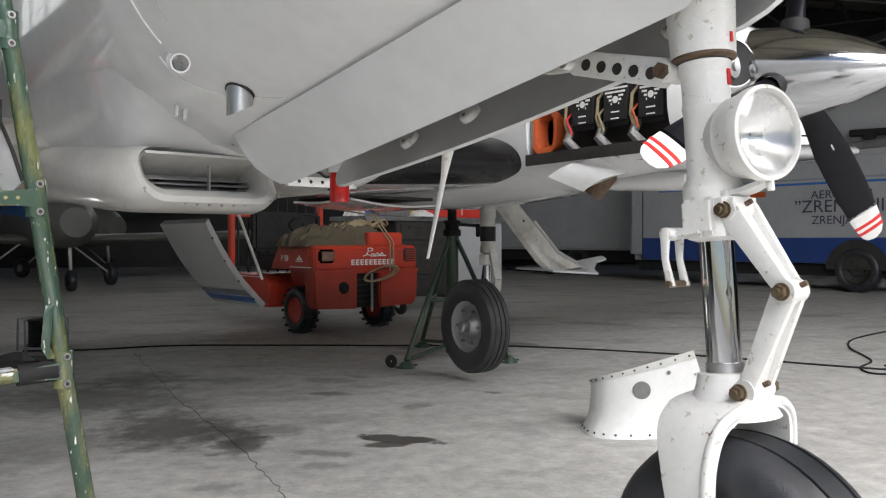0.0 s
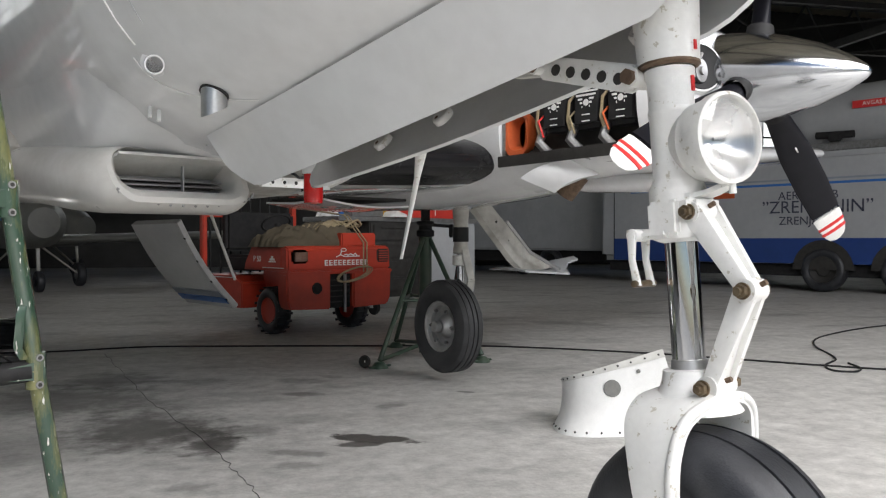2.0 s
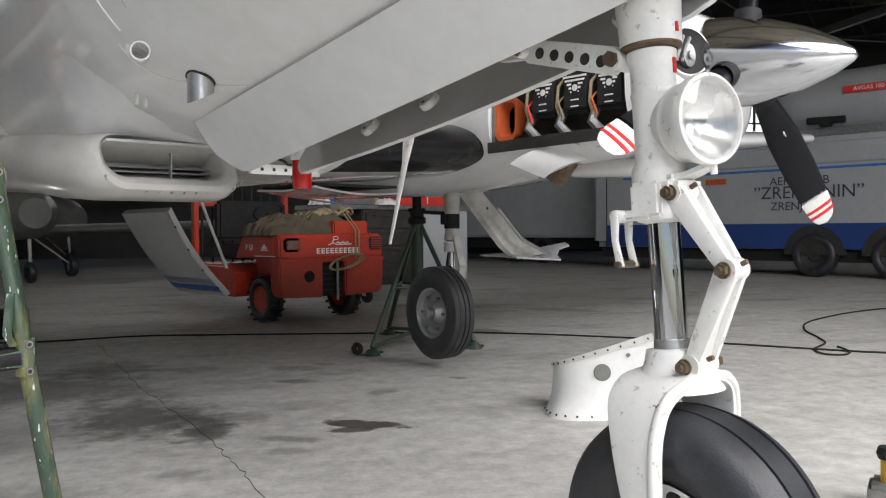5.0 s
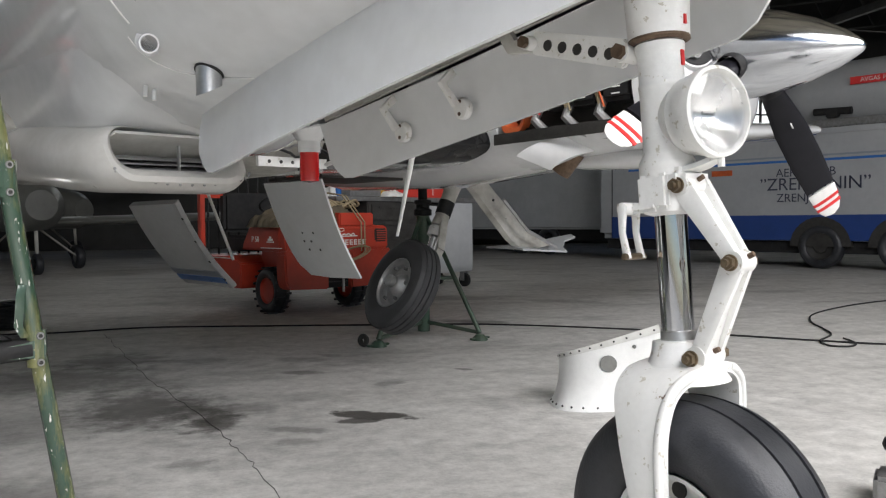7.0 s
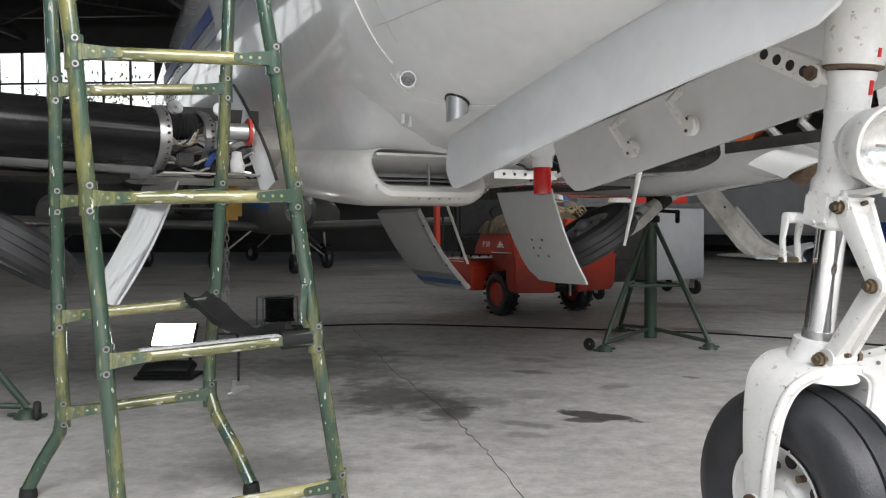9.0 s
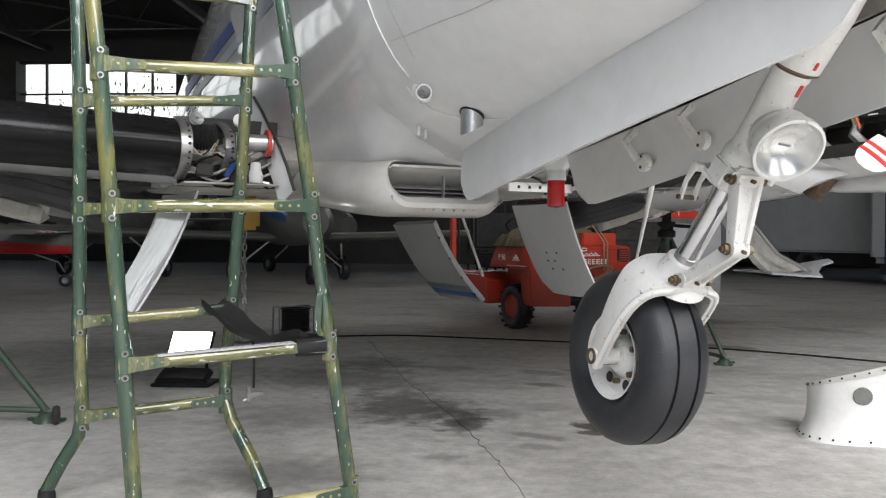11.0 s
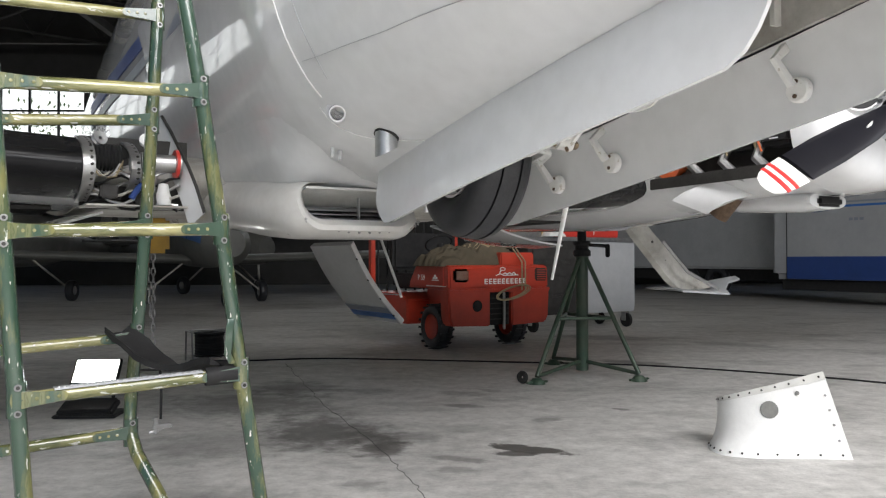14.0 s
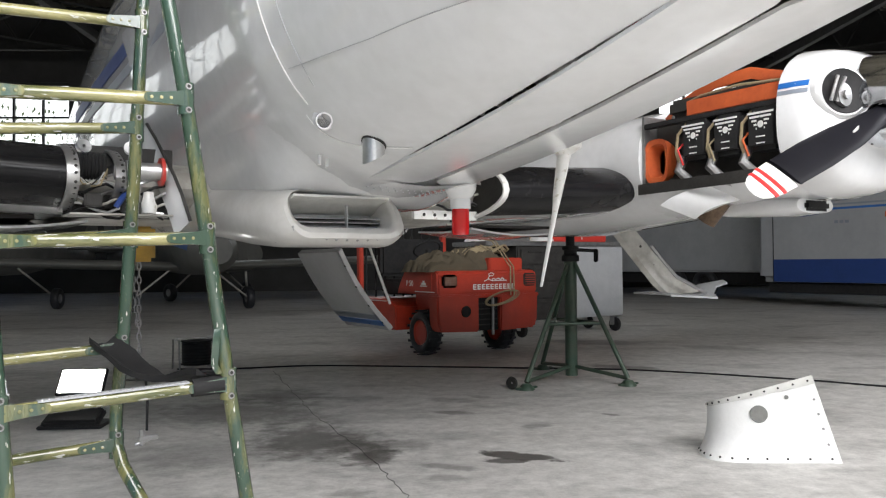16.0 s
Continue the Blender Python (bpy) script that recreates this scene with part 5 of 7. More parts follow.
def main_gear(sgn):
    g = part("main_gear", join(rod((0, -0.16, 0), (0, 0.16, 0), 0.035), lathe([(0.05, 0.03), (0.055, -0.05), (0.046, -0.16), (0.042, -0.30), (0.048, -0.33), (0.048, -0.36), (0.030, -0.365)], 24)), DIRTY_WHITE, plane, "grimy white main gear leg")
    part("piston", rod((0, 0, -0.36), (0, 0, -0.62), 0.026, seg=24), CHROME, g, "chrome oleo piston")
    part("leg_foot", join(lathe([(0.03, -0.60), (0.036, -0.62), (0.036, -0.80), (0, -0.83)], 20), rod((0, 0, -0.80), (sgn * -0.17, 0, -0.80), 0.022)), DIRTY_WHITE, g)
    part("label_plate", lathe([(0.0485, -0.20), (0.0485, -0.29)], 24), BLACK, g)
    part("gear_collar", lathe([(0.045, -0.37), (0.052, -0.375), (0.052, -0.43), (0.045, -0.435)], 24), WHITE_SATIN, g)
    part("main_tyre", moved(tyre(0.282, 0.165, 0.148, (-0.046, -0.016, 0.016, 0.046)), pose(sgn * -0.10, 0, -0.80)), TREAD, g, "black ribbed main tyre", angle=28)
    part("main_rim", lathe([(0.154, -0.066), (0.147, -0.066), (0.142, -0.052), (0.124, -0.040), (0.118, -0.014), (0.075, -0.012), (0.058, -0.042), (0.04, -0.06), (0.0, -0.06), (0.0, 0.06), (0.14, 0.06), (0.154, 0.066)], 40, pose(sgn * -0.10, 0, -0.80, 0, sgn * 90, 0)), ALU, g, "grey metal wheel rim")
    for k in range(6):
        a = k * math.tau / 6
        part("wheel_bolt", rod((sgn * -0.14, 0.105 * math.cos(a), -0.8 + 0.105 * math.sin(a)), (sgn * -0.158, 0.105 * math.cos(a), -0.8 + 0.105 * math.sin(a)), 0.01, seg=6), STEEL, g)
    part("hub_cap", lathe([(0.034, 0), (0.034, 0.03), (0.026, 0.036), (0, 0.036)], 20, frame_to((sgn * -0.17, 0, -0.80), (sgn * -1, 0, -0.80))), ALU, g)
    for z0, z1, y in ((-0.34, -0.52, -0.10), (-0.52, -0.74, -0.10)):
        part("torque_link", sweep_bar([(0, -0.04, z0) if z0 > -0.4 else (0, y, z0), (0, y, z1) if z0 > -0.4 else (0, -0.03, z1)], 0.05, 0.022), DIRTY_WHITE, g)
    part("brake_hose", tube([(0.03, 0.05, -0.1), (0.05, 0.07, -0.3), (0.03, 0.09, -0.5), (-0.02 * sgn, 0.06, -0.72)], 0.008, 8), BLACK, g)
    return g


def gear_well_door(sgn):
    n = 8
    secs = []
    for k in range(n + 1):
        u = k / n
        x = sgn * 0.56 * u
        z = -0.02 * math.sin(u * math.pi)
        cut = 0.07 * max(0, u - 0.85) / 0.15
        secs.append([(x, -0.27 + 0.02 * u, z), (x, 0.0, z - 0.012), (x, 0.27 - cut, z), (x, 0.27 - cut, z + 0.01), (x, 0.0, z - 0.002), (x, -0.27 + 0.02 * u, z + 0.01)])
    d = part("wheel_well_door", loft(secs), WHITE, plane, "white wheel well door with five small holes")
    # dark discs on the door skin stand for small shaded holes
    for dx, dy in ((0, 0), (0.05, 0.05), (-0.05, 0.05), (0.05, -0.05), (-0.05, -0.05), (0.0, 0.065)):
        part("door_hole", lathe([(0, 0.001), (0.006, 0.0), (0.007, -0.002)], 10, pose(sgn * 0.33 + dx, dy, -0.033, 180)), DARK, d)
    return d


left_gear, right_gear = main_gear(1), main_gear(-1)
left_well, right_well = gear_well_door(1), gear_well_door(-1)
WELLX, WELLZ, WELLY = 1.0, 1.055, 3.51
# thin dark panels put the shade of the open wells into the colour
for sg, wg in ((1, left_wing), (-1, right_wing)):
    part("wheel_well", box(*sorted((sg * 1.02, sg * 1.54)), 3.26, 3.76, 1.066, 1.08), DARK, wg, "thin dark panel for the shaded wheel well", smooth=False)
# open outboard gear door under the left wing
hang_rows = ((2.25, 2.47, 1.17, 3.62), (2.40, 2.63, 1.02, 3.61), (2.57, 2.83, 0.85, 3.60), (2.70, 3.02, 0.72, 3.59), (2.775, 3.18, 0.665, 3.58))
hang = part("outer_gear_door", loft([[(a, y, z), (a + 0.03, y - 0.03, z), ((a + b) / 2, y - 0.045, z - 0.005), (b - 0.03, y - 0.03, z + 0.01), (b, y, z + 0.01), (b - 0.02, y + 0.02, z + 0.02), ((a + b) / 2, y - 0.01, z + 0.01), (a + 0.02, y + 0.02, z + 0.01)] for a, b, z, y in hang_rows]), DIRTY_WHITE, plane, "grimy open outboard gear door")
for x, z in ((2.50, 0.98), (2.62, 0.86), (2.72, 0.78), (2.83, 0.71)):
    part("door_bolt", lathe([(0, 0.006), (0.008, 0.004), (0.009, 0)], 8, frame_to((x + 0.06, 3.562, z), (x + 0.06, 2, z))), DARK, hang)
part("door_panel", loft([[(x, y0, z - 0.01), (x, (y0 + 3.78) / 2, z + 0.01), (x, 3.78, z), (x, 3.78, z + 0.012), (x, (y0 + 3.78) / 2, z + 0.022), (x, y0, z + 0.002)] for x, y0, z in ((2.72, 3.45, 0.66), (2.95, 3.42, 0.645), (3.12, 3.40, 0.635), (3.2, 3.5, 0.66), (3.38, 3.62, 0.70), (3.6, 3.7, 0.72))]), GREYPAINT, hang, "curved grey door skin")
part("door_ridge", tube([(2.56, 3.47, 0.98), (2.78, 3.46, 0.78), (3.05, 3.44, 0.665)], 0.012, 8), ALU, hang)

# airstair door hanging open on the far side
def stair_pt(u, v, d=0.0):
    """u from hinge to edge, v from front to back."""
    a, b = Vector((0.73, 4.30, 0.955)), Vector((0.73, 4.93, 0.955))
    c, e = Vector((1.165, 4.45, 0.445)), Vector((1.165, 5.08, 0.445))
    p = a.lerp(b, v).lerp(c.lerp(e, v), u)
    return p + Vector((0.75, 0, 0.62)) * (d - 0.03 * math.sin(math.pi * u))


def stair_sheet(u0, u1, d0, d1, v0=0.0, v1=1.0):
    n = 10
    return loft([[stair_pt(u0 + (u1 - u0) * k / n, v, d) for v, d in ((v0, d0), (v1, d0), (v1, d1), (v0, d1))] for k in range(n + 1)])


stair = part("airstair_door", stair_sheet(0, 1, 0, 0.04), WHITE, plane, "open lower airstair door with blue stripes")
part("stripe", stair_sheet(0.76, 0.83, -0.004, 0.002), GREYBLUE, stair)
part("stripe", stair_sheet(0.85, 0.93, -0.004, 0.002), BLUE, stair)
part("stair_edge", stair_sheet(0.0, 1.0, 0.0, 0.03, -0.03, -0.003), ALU, stair)
part("stair_rail", rod((0.97, 4.36, 1.02), (1.16, 4.42, 0.62), 0.009), WHITE_SATIN, stair, "thin white stay")
for k in range(4):
    part("stair_bolt", lathe([(0, 0.006), (0.008, 0.004), (0.009, 0)], 8, frame_to(stair_pt(0.15 + 0.24 * k, -0.03), stair_pt(0.15 + 0.24 * k, -0.03, -1))), DARK, stair)


def smooth_rows(pairs, fn):
    return [(t, fn(a)) for t, a in pairs]


def motions():
    walk(nose_gear, smooth_rows(NOSE_KEYS, lambda a: pose(-0.012, 0.761, 1.471, 0, 3.3, 0) @ pose(0, 0, 0, a, 0, 0) @ pose(0, 0, 0, 0, -3.3, 0) @ pose(0, 0, -0.078, 0, 0, -3.6)))
    walk(doors[0], smooth_rows(DOOR_KEYS, lambda a: door_pose(1, a)))
    walk(doors[1], smooth_rows(DOOR_KEYS, lambda a: door_pose(-1, a)))
    walk(left_gear, smooth_rows(MAIN_KEYS, lambda a: Matrix.Translation(MPIV) @ pose(0, 0, 0, 0, a, 0) @ pose(0, 0, 0, 0, 0, -7)))
    walk(right_gear, smooth_rows(MAIN_KEYS, lambda a: pose(-MPIV.x, MPIV.y, MPIV.z) @ pose(0, 0, 0, 0, -a, 0) @ pose(0, 0, 0, 0, 0, 7)))
    walk(left_well, smooth_rows(WELL_KEYS, lambda a: pose(WELLX, WELLY, WELLZ, 0, a, 0)))
    walk(right_well, smooth_rows(WELL_KEYS, lambda a: pose(0.13 - WELLX, WELLY, WELLZ, 0, 0, 8) @ pose(0, 0, 0, 0, -a, 0)))


NOSE_KEYS = [(0, -4.6), (6.8, -4.6), (7.5, -3.0), (8.0, -0.7), (8.5, 2.9), (8.7, 4.5), (9.5, 14.5), (10.2, 25.0), (10.8, 34.7), (11.0, 38.1), (11.5, 47), (12.0, 55.5), (12.5, 61.8), (13.0, 66.6), (13.5, 70.6), (14.0, 75), (14.5, 79.5), (15.0, 86), (15.3, 89), (16, 89)]
DOOR_KEYS = [(0, 50), (5.2, 50), (5.6, 52), (6.3, 80), (7.0, 95), (13.9, 95), (14.2, 88), (14.5, 66), (15.0, 32), (15.3, 8), (15.6, 1), (16, 0)]
MAIN_KEYS = [(0, 0), (5.5, 0), (6.2, 6), (7.3, 34), (7.5, 38), (8.0, 46), (8.5, 52.5), (8.7, 55), (10.8, 73), (11.2, 79), (11.8, 87), (12.2, 90), (16, 90)]
WELL_KEYS = [(0, 2), (5.2, 2), (5.6, 6), (6.5, 54), (7.3, 64), (11.0, 64), (11.4, 61), (12.0, 52), (13.0, 33), (13.5, 22), (14.0, 12), (14.5, 4), (14.8, 2), (16, 2)]

# ---- green tube step stand ----
stand = thing("step_ladder_stand", "chipped green and yellow tubular steel step stand on the floor", "ladder")
TR = 0.0215


def stand_rail(pts, lab=""):
    return part("rail", tube(pts, TR, 16), GREEN, stand, lab)


RF = [(0.676, 2.12, 0.03), (0.594, 2.11, 0.54), (0.535, 2.11, 0.958), (0.476, 2.11, 1.349), (0.428, 2.11, 1.62), (0.38, 2.12, 1.95)]
LF = [(0.050, 2.12, 0.03), (0.014, 2.11, 0.515), (-0.019, 2.11, 0.944), (-0.048, 2.11, 1.321), (-0.08, 2.11, 1.62), (-0.11, 2.12, 1.95)]
RR = [(0.470, 2.41, 0.03), (0.44, 2.47, 0.12), (0.392, 2.57, 0.235), (0.378, 2.62, 0.31), (0.386, 2.64, 0.42), (0.407, 2.64, 0.644), (0.429, 2.64, 0.963), (0.451, 2.64, 1.344), (0.469, 2.64, 1.705), (0.48, 2.64, 1.95)]
LR = [(-0.178, 2.70, 0.03), (-0.135, 2.68, 0.12), (-0.085, 2.655, 0.21), (-0.072, 2.64, 0.30), (-0.08, 2.64, 0.42), (-0.083, 2.64, 0.60), (-0.082, 2.64, 1.3), (-0.091, 2.64, 1.63), (-0.10, 2.64, 1.95)]
for pts in (RF, LF, RR, LR):
    r = stand_rail(pts)
    x, y, z = pts[0]
    part("foot", lathe([(0.0, 0.036), (0.024, 0.035), (0.027, 0.02), (0.028, 0.0), (0.0, 0.0)], 16, pose(x, y, 0)), BLACK, r, "black rubber foot")


def at_z(pts, z):
    for a, b in zip(pts, pts[1:]):
        if a[2] <= z <= b[2]:
            f = (z - a[2]) / (b[2] - a[2])
            return Vector(a).lerp(Vector(b), f)


def rung(A, B, za, zb, lugs=True, front=-1):
    a, b = at_z(A, za), at_z(B, zb)
    r = part("rung", tube([a, a.lerp(b, 0.5), b], 0.0185, 14), RUNG, stand, "worn tubular rung")
    d = (b - a).normalized()
    if lugs:
        for e, s in ((a, 1), (b, -1)):
            part("lug", join(rod(e - Vector((0, 0, 0.045)), e + Vector((0, 0, 0.045)), 0.0238, seg=16), rod(e, e + d * s * 0.035, 0.0225, 0.0195, seg=16)), GREEN, r, "welded tube joint")
            shape = [(0.0, 0.024), (-0.012, 0.020), (-0.016, 0.0), (-0.012, -0.020), (0.0, -0.024), (0.03, -0.019)] + [(0.105 + 0.013 * math.cos(q), 0.013 * math.sin(q)) for q in [radians(-80 + 20 * k) for k in range(9)]] + [(0.03, 0.019)]
            G = Matrix.Translation(e) @ (d * s).to_track_quat('X', 'Z').to_matrix().to_4x4()
            part("gusset", plate([(u, v) for u, v in shape], -0.0212, -0.0165, 'y', 0.0012) if (G.to_3x3() @ Vector((0, -1, 0))).y * front > 0 else plate([(u, v) for u, v in shape], 0.0165, 0.0212, 'y', 0.0012), GREEN, r, "riveted gusset plate", m=G)
            for dz in (-0.033, 0.033):
                F = frame_to(e + Vector((0.002, front * 0.0230, dz)), e + Vector((0.002, front * 2, dz)))
                part("lug_bolt", lathe([(0.005, 0.004), (0.0085, 0.004), (0.0095, 0.0)], 12, F), STEEL, r)
                # dark disc in the bolt ring gives the hole its painted shade
                part("bolt_hole", lathe([(0, 0.0030), (0.0055, 0.0035)], 10, F), DARK, r)
            for i in range(3):
                q = e + d * s * (0.045 + 0.026 * i)
                part("rivet", lathe([(0, 0.002), (0.004, 0.0015), (0.005, 0)], 8, frame_to(q + Vector((0, front * 0.0212, 0)), q + Vector((0, front * 1, 0)))), RUNG, r)
    return r


for za, zb in ((1.321, 1.349), (0.944, 0.958), (0.515, 0.54), (1.72, 1.75), (0.065, 0.085)):
    rung(LF, RF, za, zb)
for za, zb in ((1.30, 1.344), (0.95, 0.985), (0.585, 0.612), (0.275, 0.30), (1.68, 1.7)):
    rung(LR, RR, za, zb)
step = part("tread", sweep_bar([(0.10, 2.110, 0.5365), (0.48, 2.110, 0.5525)], 0.036, 0.006, side=(0, 1, 0)), GREYPAINT, stand, "ribbed metal tread strip", smooth=False)
for k in range(24):
    part("tread_stud", lathe([(0, 0.003), (0.003, 0.002), (0.004, 0)], 6, pose(0.11 + 0.0158 * k, 2.098, 0.5398 + 0.00067 * k)), STEEL, step)
part("grip_tape", join(rod((0.49, 2.11, 0.536), (0.578, 2.11, 0.539), 0.0262, seg=18)), BLACK, stand, "black tape wrapping")
part("spring_clip", sweep_bar([(0.565, 2.10, 0.57), (0.548, 2.09, 0.60), (0.553, 2.085, 0.68), (0.56, 2.09, 0.70)], 0.02, 0.004), GREEN, stand)


def strap():
    secs = []
    rr = random.Random(3)
    for k in range(15):
        f = k / 14
        c = Vector((0.34, 2.64, 0.63)).lerp(Vector((0.56, 2.11, 0.565)), f)
        c.z -= 0.055 * math.sin(math.pi * f)
        w = 0.035 + 0.02 * math.sin(f * 7) + 0.012 * rr.random()
        secs.append([(c.x - w, c.y, c.z + 0.012 * math.sin(9 * f)), (c.x - w * 0.3, c.y + 0.005, c.z - 0.012 + 0.014 * rr.random()), (c.x + w * 0.4, c.y, c.z - 0.008), (c.x + w, c.y, c.z + 0.014 * math.cos(8 * f)),
                     (c.x + w, c.y, c.z + 0.006 + 0.014 * math.cos(8 * f)), (c.x + w * 0.4, c.y, c.z), (c.x - w * 0.3, c.y, c.z - 0.002), (c.x - w, c.y, c.z + 0.02 + 0.012 * math.sin(9 * f))])
    return loft(secs)


part("cloth_strap", strap(), BLACK, stand, "sagging black rag strap")
part("cord", tube([(0.44, 2.47, 0.56), (0.447, 2.47, 0.45), (0.445, 2.47, 0.36)], 0.004, 6), BLACK, stand)
part("hanging_clamp", moved(join(box(0.37, 0.43, 2.49, 2.51, 0.235, 0.25, 0.004), rod((0.38, 2.5, 0.22), (0.38, 2.5, 0.27), 0.008, seg=8), rod((0.36, 2.5, 0.225), (0.40, 2.5, 0.235), 0.005, seg=8)), pose(0.05, -0.03, 0.095)), STEEL, stand, "small steel clamp on a cord")

# ---- aircraft jack ----
jack = thing("aircraft_jack", "dark green tripod aircraft jack under the wing", "jack", m=pose(3.93, 4.42, 0))
part("column", lathe([(0.0, 0.03), (0.046, 0.03), (0.046, 0.86), (0.050, 0.87), (0.050, 0.90), (0, 0.90)], 24), JACKGREEN, jack)
part("collar", lathe([(0.046, 0.885), (0.066, 0.89), (0.066, 0.93), (0.05, 0.94), (0.05, 0.97), (0.064, 0.975), (0.064, 1.0), (0.036, 1.005)], 24), BLACK, jack, "black lock collar")
part("ram", lathe([(0.034, 1.0), (0.034, 1.17), (0.02, 1.175), (0.015, 1.2), (0, 1.2)], 20), BLACK, jack, "black ram")
part("pump_handle", join(rod((0.05, 0, 0.975), (0.17, -0.09, 0.965), 0.013), box(0.155, 0.185, -0.115, -0.08, 0.88, 0.98, 0.008)), BLACK, jack)
for fx, fy in ((-0.59, -0.20), (0.106, -0.48), (0.17, 0.55)):
    d = Vector((fx, fy, 0)).normalized()
    leg = part("leg", rod((d.x * 0.04, d.y * 0.04, 0.87), (fx, fy, 0.05), 0.017), JACKGREEN, jack)
    part("tie", rod((d.x * 0.03, d.y * 0.03, 0.10), (fx * 0.96, fy * 0.96, 0.055), 0.014), JACKGREEN, jack)
    part("foot", join(lathe([(0, 0.045), (0.03, 0.04), (0.055, 0.012), (0.06, 0.0), (0, 0)], 18, pose(fx, fy, 0)), box(fx - 0.09, fx + 0.09, fy - 0.015, fy + 0.015, 0.006, 0.02, 0.004)), JACKGREEN, leg)
    if fx < 0:
        part("castor", lathe([(0.012, -0.012), (0.04, -0.012), (0.045, 0), (0.04, 0.012), (0.012, 0.012)], 18, pose(fx - 0.08, fy + 0.06, 0.046, 0, 90, 20)), DARK, leg)
cs = [Vector((fx, fy, 0)) * 0.52 for fx, fy in ((-0.59, -0.20), (0.106, -0.48), (0.17, 0.55))]
for i in range(3):
    part("ring_brace", rod((cs[i].x, cs[i].y, 0.435), (cs[(i + 1) % 3].x, cs[(i + 1) % 3].y, 0.435), 0.013), JACKGREEN, jack)

copy_thing(jack, pose(-0.80, 4.05, 0, 0, 0, 150))

# ---- white fairing on the floor ----
fairing = thing("wing_fairing", "loose white glass-fibre fairing with rivet holes on the floor", "aircraft part")


def fairing_curves(f, u):
    """f runs along the piece, u from the floor to the top edge."""
    base = [(3.06, 2.43), (2.95, 2.40), (2.845, 2.32), (2.780, 2.205), (2.835, 2.09), (3.01, 1.965), (3.19, 1.835)]
    top = [(3.07, 2.39), (2.99, 2.37), (2.91, 2.32), (2.890, 2.235), (2.935, 2.13), (3.015, 2.02), (3.095, 1.912)]
    zt = [0.205, 0.213, 0.226, 0.252, 0.290, 0.335, 0.381]
    k = f * 6
    i = min(5, int(k))
    g = k - i
    

    def eased(row):
        q = [row[max(0, min(6, i + d))] for d in (-1, 0, 1, 2)]
        return 0.5 * (2 * q[1] + (q[2] - q[0]) * g + (2 * q[0] - 5 * q[1] + 4 * q[2] - q[3]) * g * g + (3 * q[1] - q[0] - 3 * q[2] + q[3]) * g ** 3)
    flare = max(0.0, 1 - u) ** 3.5
    straight = max(0.0, f - 0.35) / 0.65
    w = flare * (1 - straight) + (1 - u) * straight
    bx, by = eased([p[0] for p in base]), eased([p[1] for p in base])
    tx, ty = eased([p[0] for p in top]), eased([p[1] for p in top])
    return Vector((tx + (bx - tx) * w, ty + (by - ty) * w, eased(zt) * u))


def fairing_sheet(u0, u1, out=0.0, nf=36, nu=12):
    bm = bmesh.new()
    g = [[fairing_curves(i / nf, u0 + (u1 - u0) * j / nu) for j in range(nu + 1)] for i in range(nf + 1)]
    def shift(i, j, d):
        p = g[i][j]
        t = (g[min(i + 1, nf)][j] - g[max(i - 1, 0)][j]).normalized()
        n = Vector((-t.y, t.x, 0)) * -1
        return p + n * d
    A = [[bm.verts.new(shift(i, j, out)) for j in range(nu + 1)] for i in range(nf + 1)]
    B = [[bm.verts.new(shift(i, j, out - 0.005)) for j in range(nu + 1)] for i in range(nf + 1)]
    for i in range(nf):
        for j in range(nu):
            bm.faces.new((A[i][j], A[i + 1][j], A[i + 1][j + 1], A[i][j + 1]))
            bm.faces.new((B[i][j], B[i][j + 1], B[i + 1][j + 1], B[i + 1][j]))
    for i in range(nf):
        bm.faces.new((A[i][0], B[i][0], B[i + 1][0], A[i + 1][0]))
        bm.faces.new((A[i][nu], A[i + 1][nu], B[i + 1][nu], B[i][nu]))
    for j in range(nu):
        bm.faces.new((A[0][j], A[0][j + 1], B[0][j + 1], B[0][j]))
        bm.faces.new((A[nf][j], B[nf][j], B[nf][j + 1], A[nf][j + 1]))
    return bm


part("shell", fairing_sheet(0.004, 1.0), PRINT_WHITE, fairing, "smooth white shell")
part("top_flange", fairing_sheet(0.91, 1.003, 0.004, 36, 2), INNER, fairing, "worn pale edge strip")


def shell_disc(name, f, u, r, mt, flat=0.8):
    p, n = fairing_curves(f, u), None
    t = (fairing_curves(min(1, f + 0.02), u) - fairing_curves(f - 0.02, u)).normalized()
    v = (fairing_curves(f, min(1, u + 0.03)) - fairing_curves(f, u - 0.03)).normalized()
    n = t.cross(v).normalized()
    if n.dot(Vector((-0.1, -0.1, 0.8)) - p) < 0:
        n = -n
    part(name, lathe([(0, 0.0012), (r, 0.0012), (r * 1.05, -0.003)], 24, frame_to(p, p + n) @ pose(0, 0, 0.005)), mt, fairing)


HOLE = mat("shaded_hole_grey", (0.20, 0.20, 0.185), 0.7, 0, (0.13, 0.13, 0.12), 30, 0.6)
# holes are flat discs on the shell, their shade put into the colour
shell_disc("hole", 0.735, 0.66, 0.036, HOLE)
shell_disc("hole", 0.86, 0.82, 0.0085, HOLE)
for k in range(11):
    shell_disc("rivet_hole", 0.30 + 0.066 * k, 0.055, 0.0045, DARK)
    shell_disc("rivet_hole", 0.30 + 0.066 * k, 0.955, 0.0045, DARK)
for u in (0.22, 0.4, 0.57, 0.74):
    shell_disc("rivet_hole", 0.965, u, 0.005, STEEL)

# ---- tow tractor ----
tug = thing("tow_tractor", "red electric tow tractor with canvas and rope on its hood", "tractor", m=pose(4.31, 6.0, -0.0))
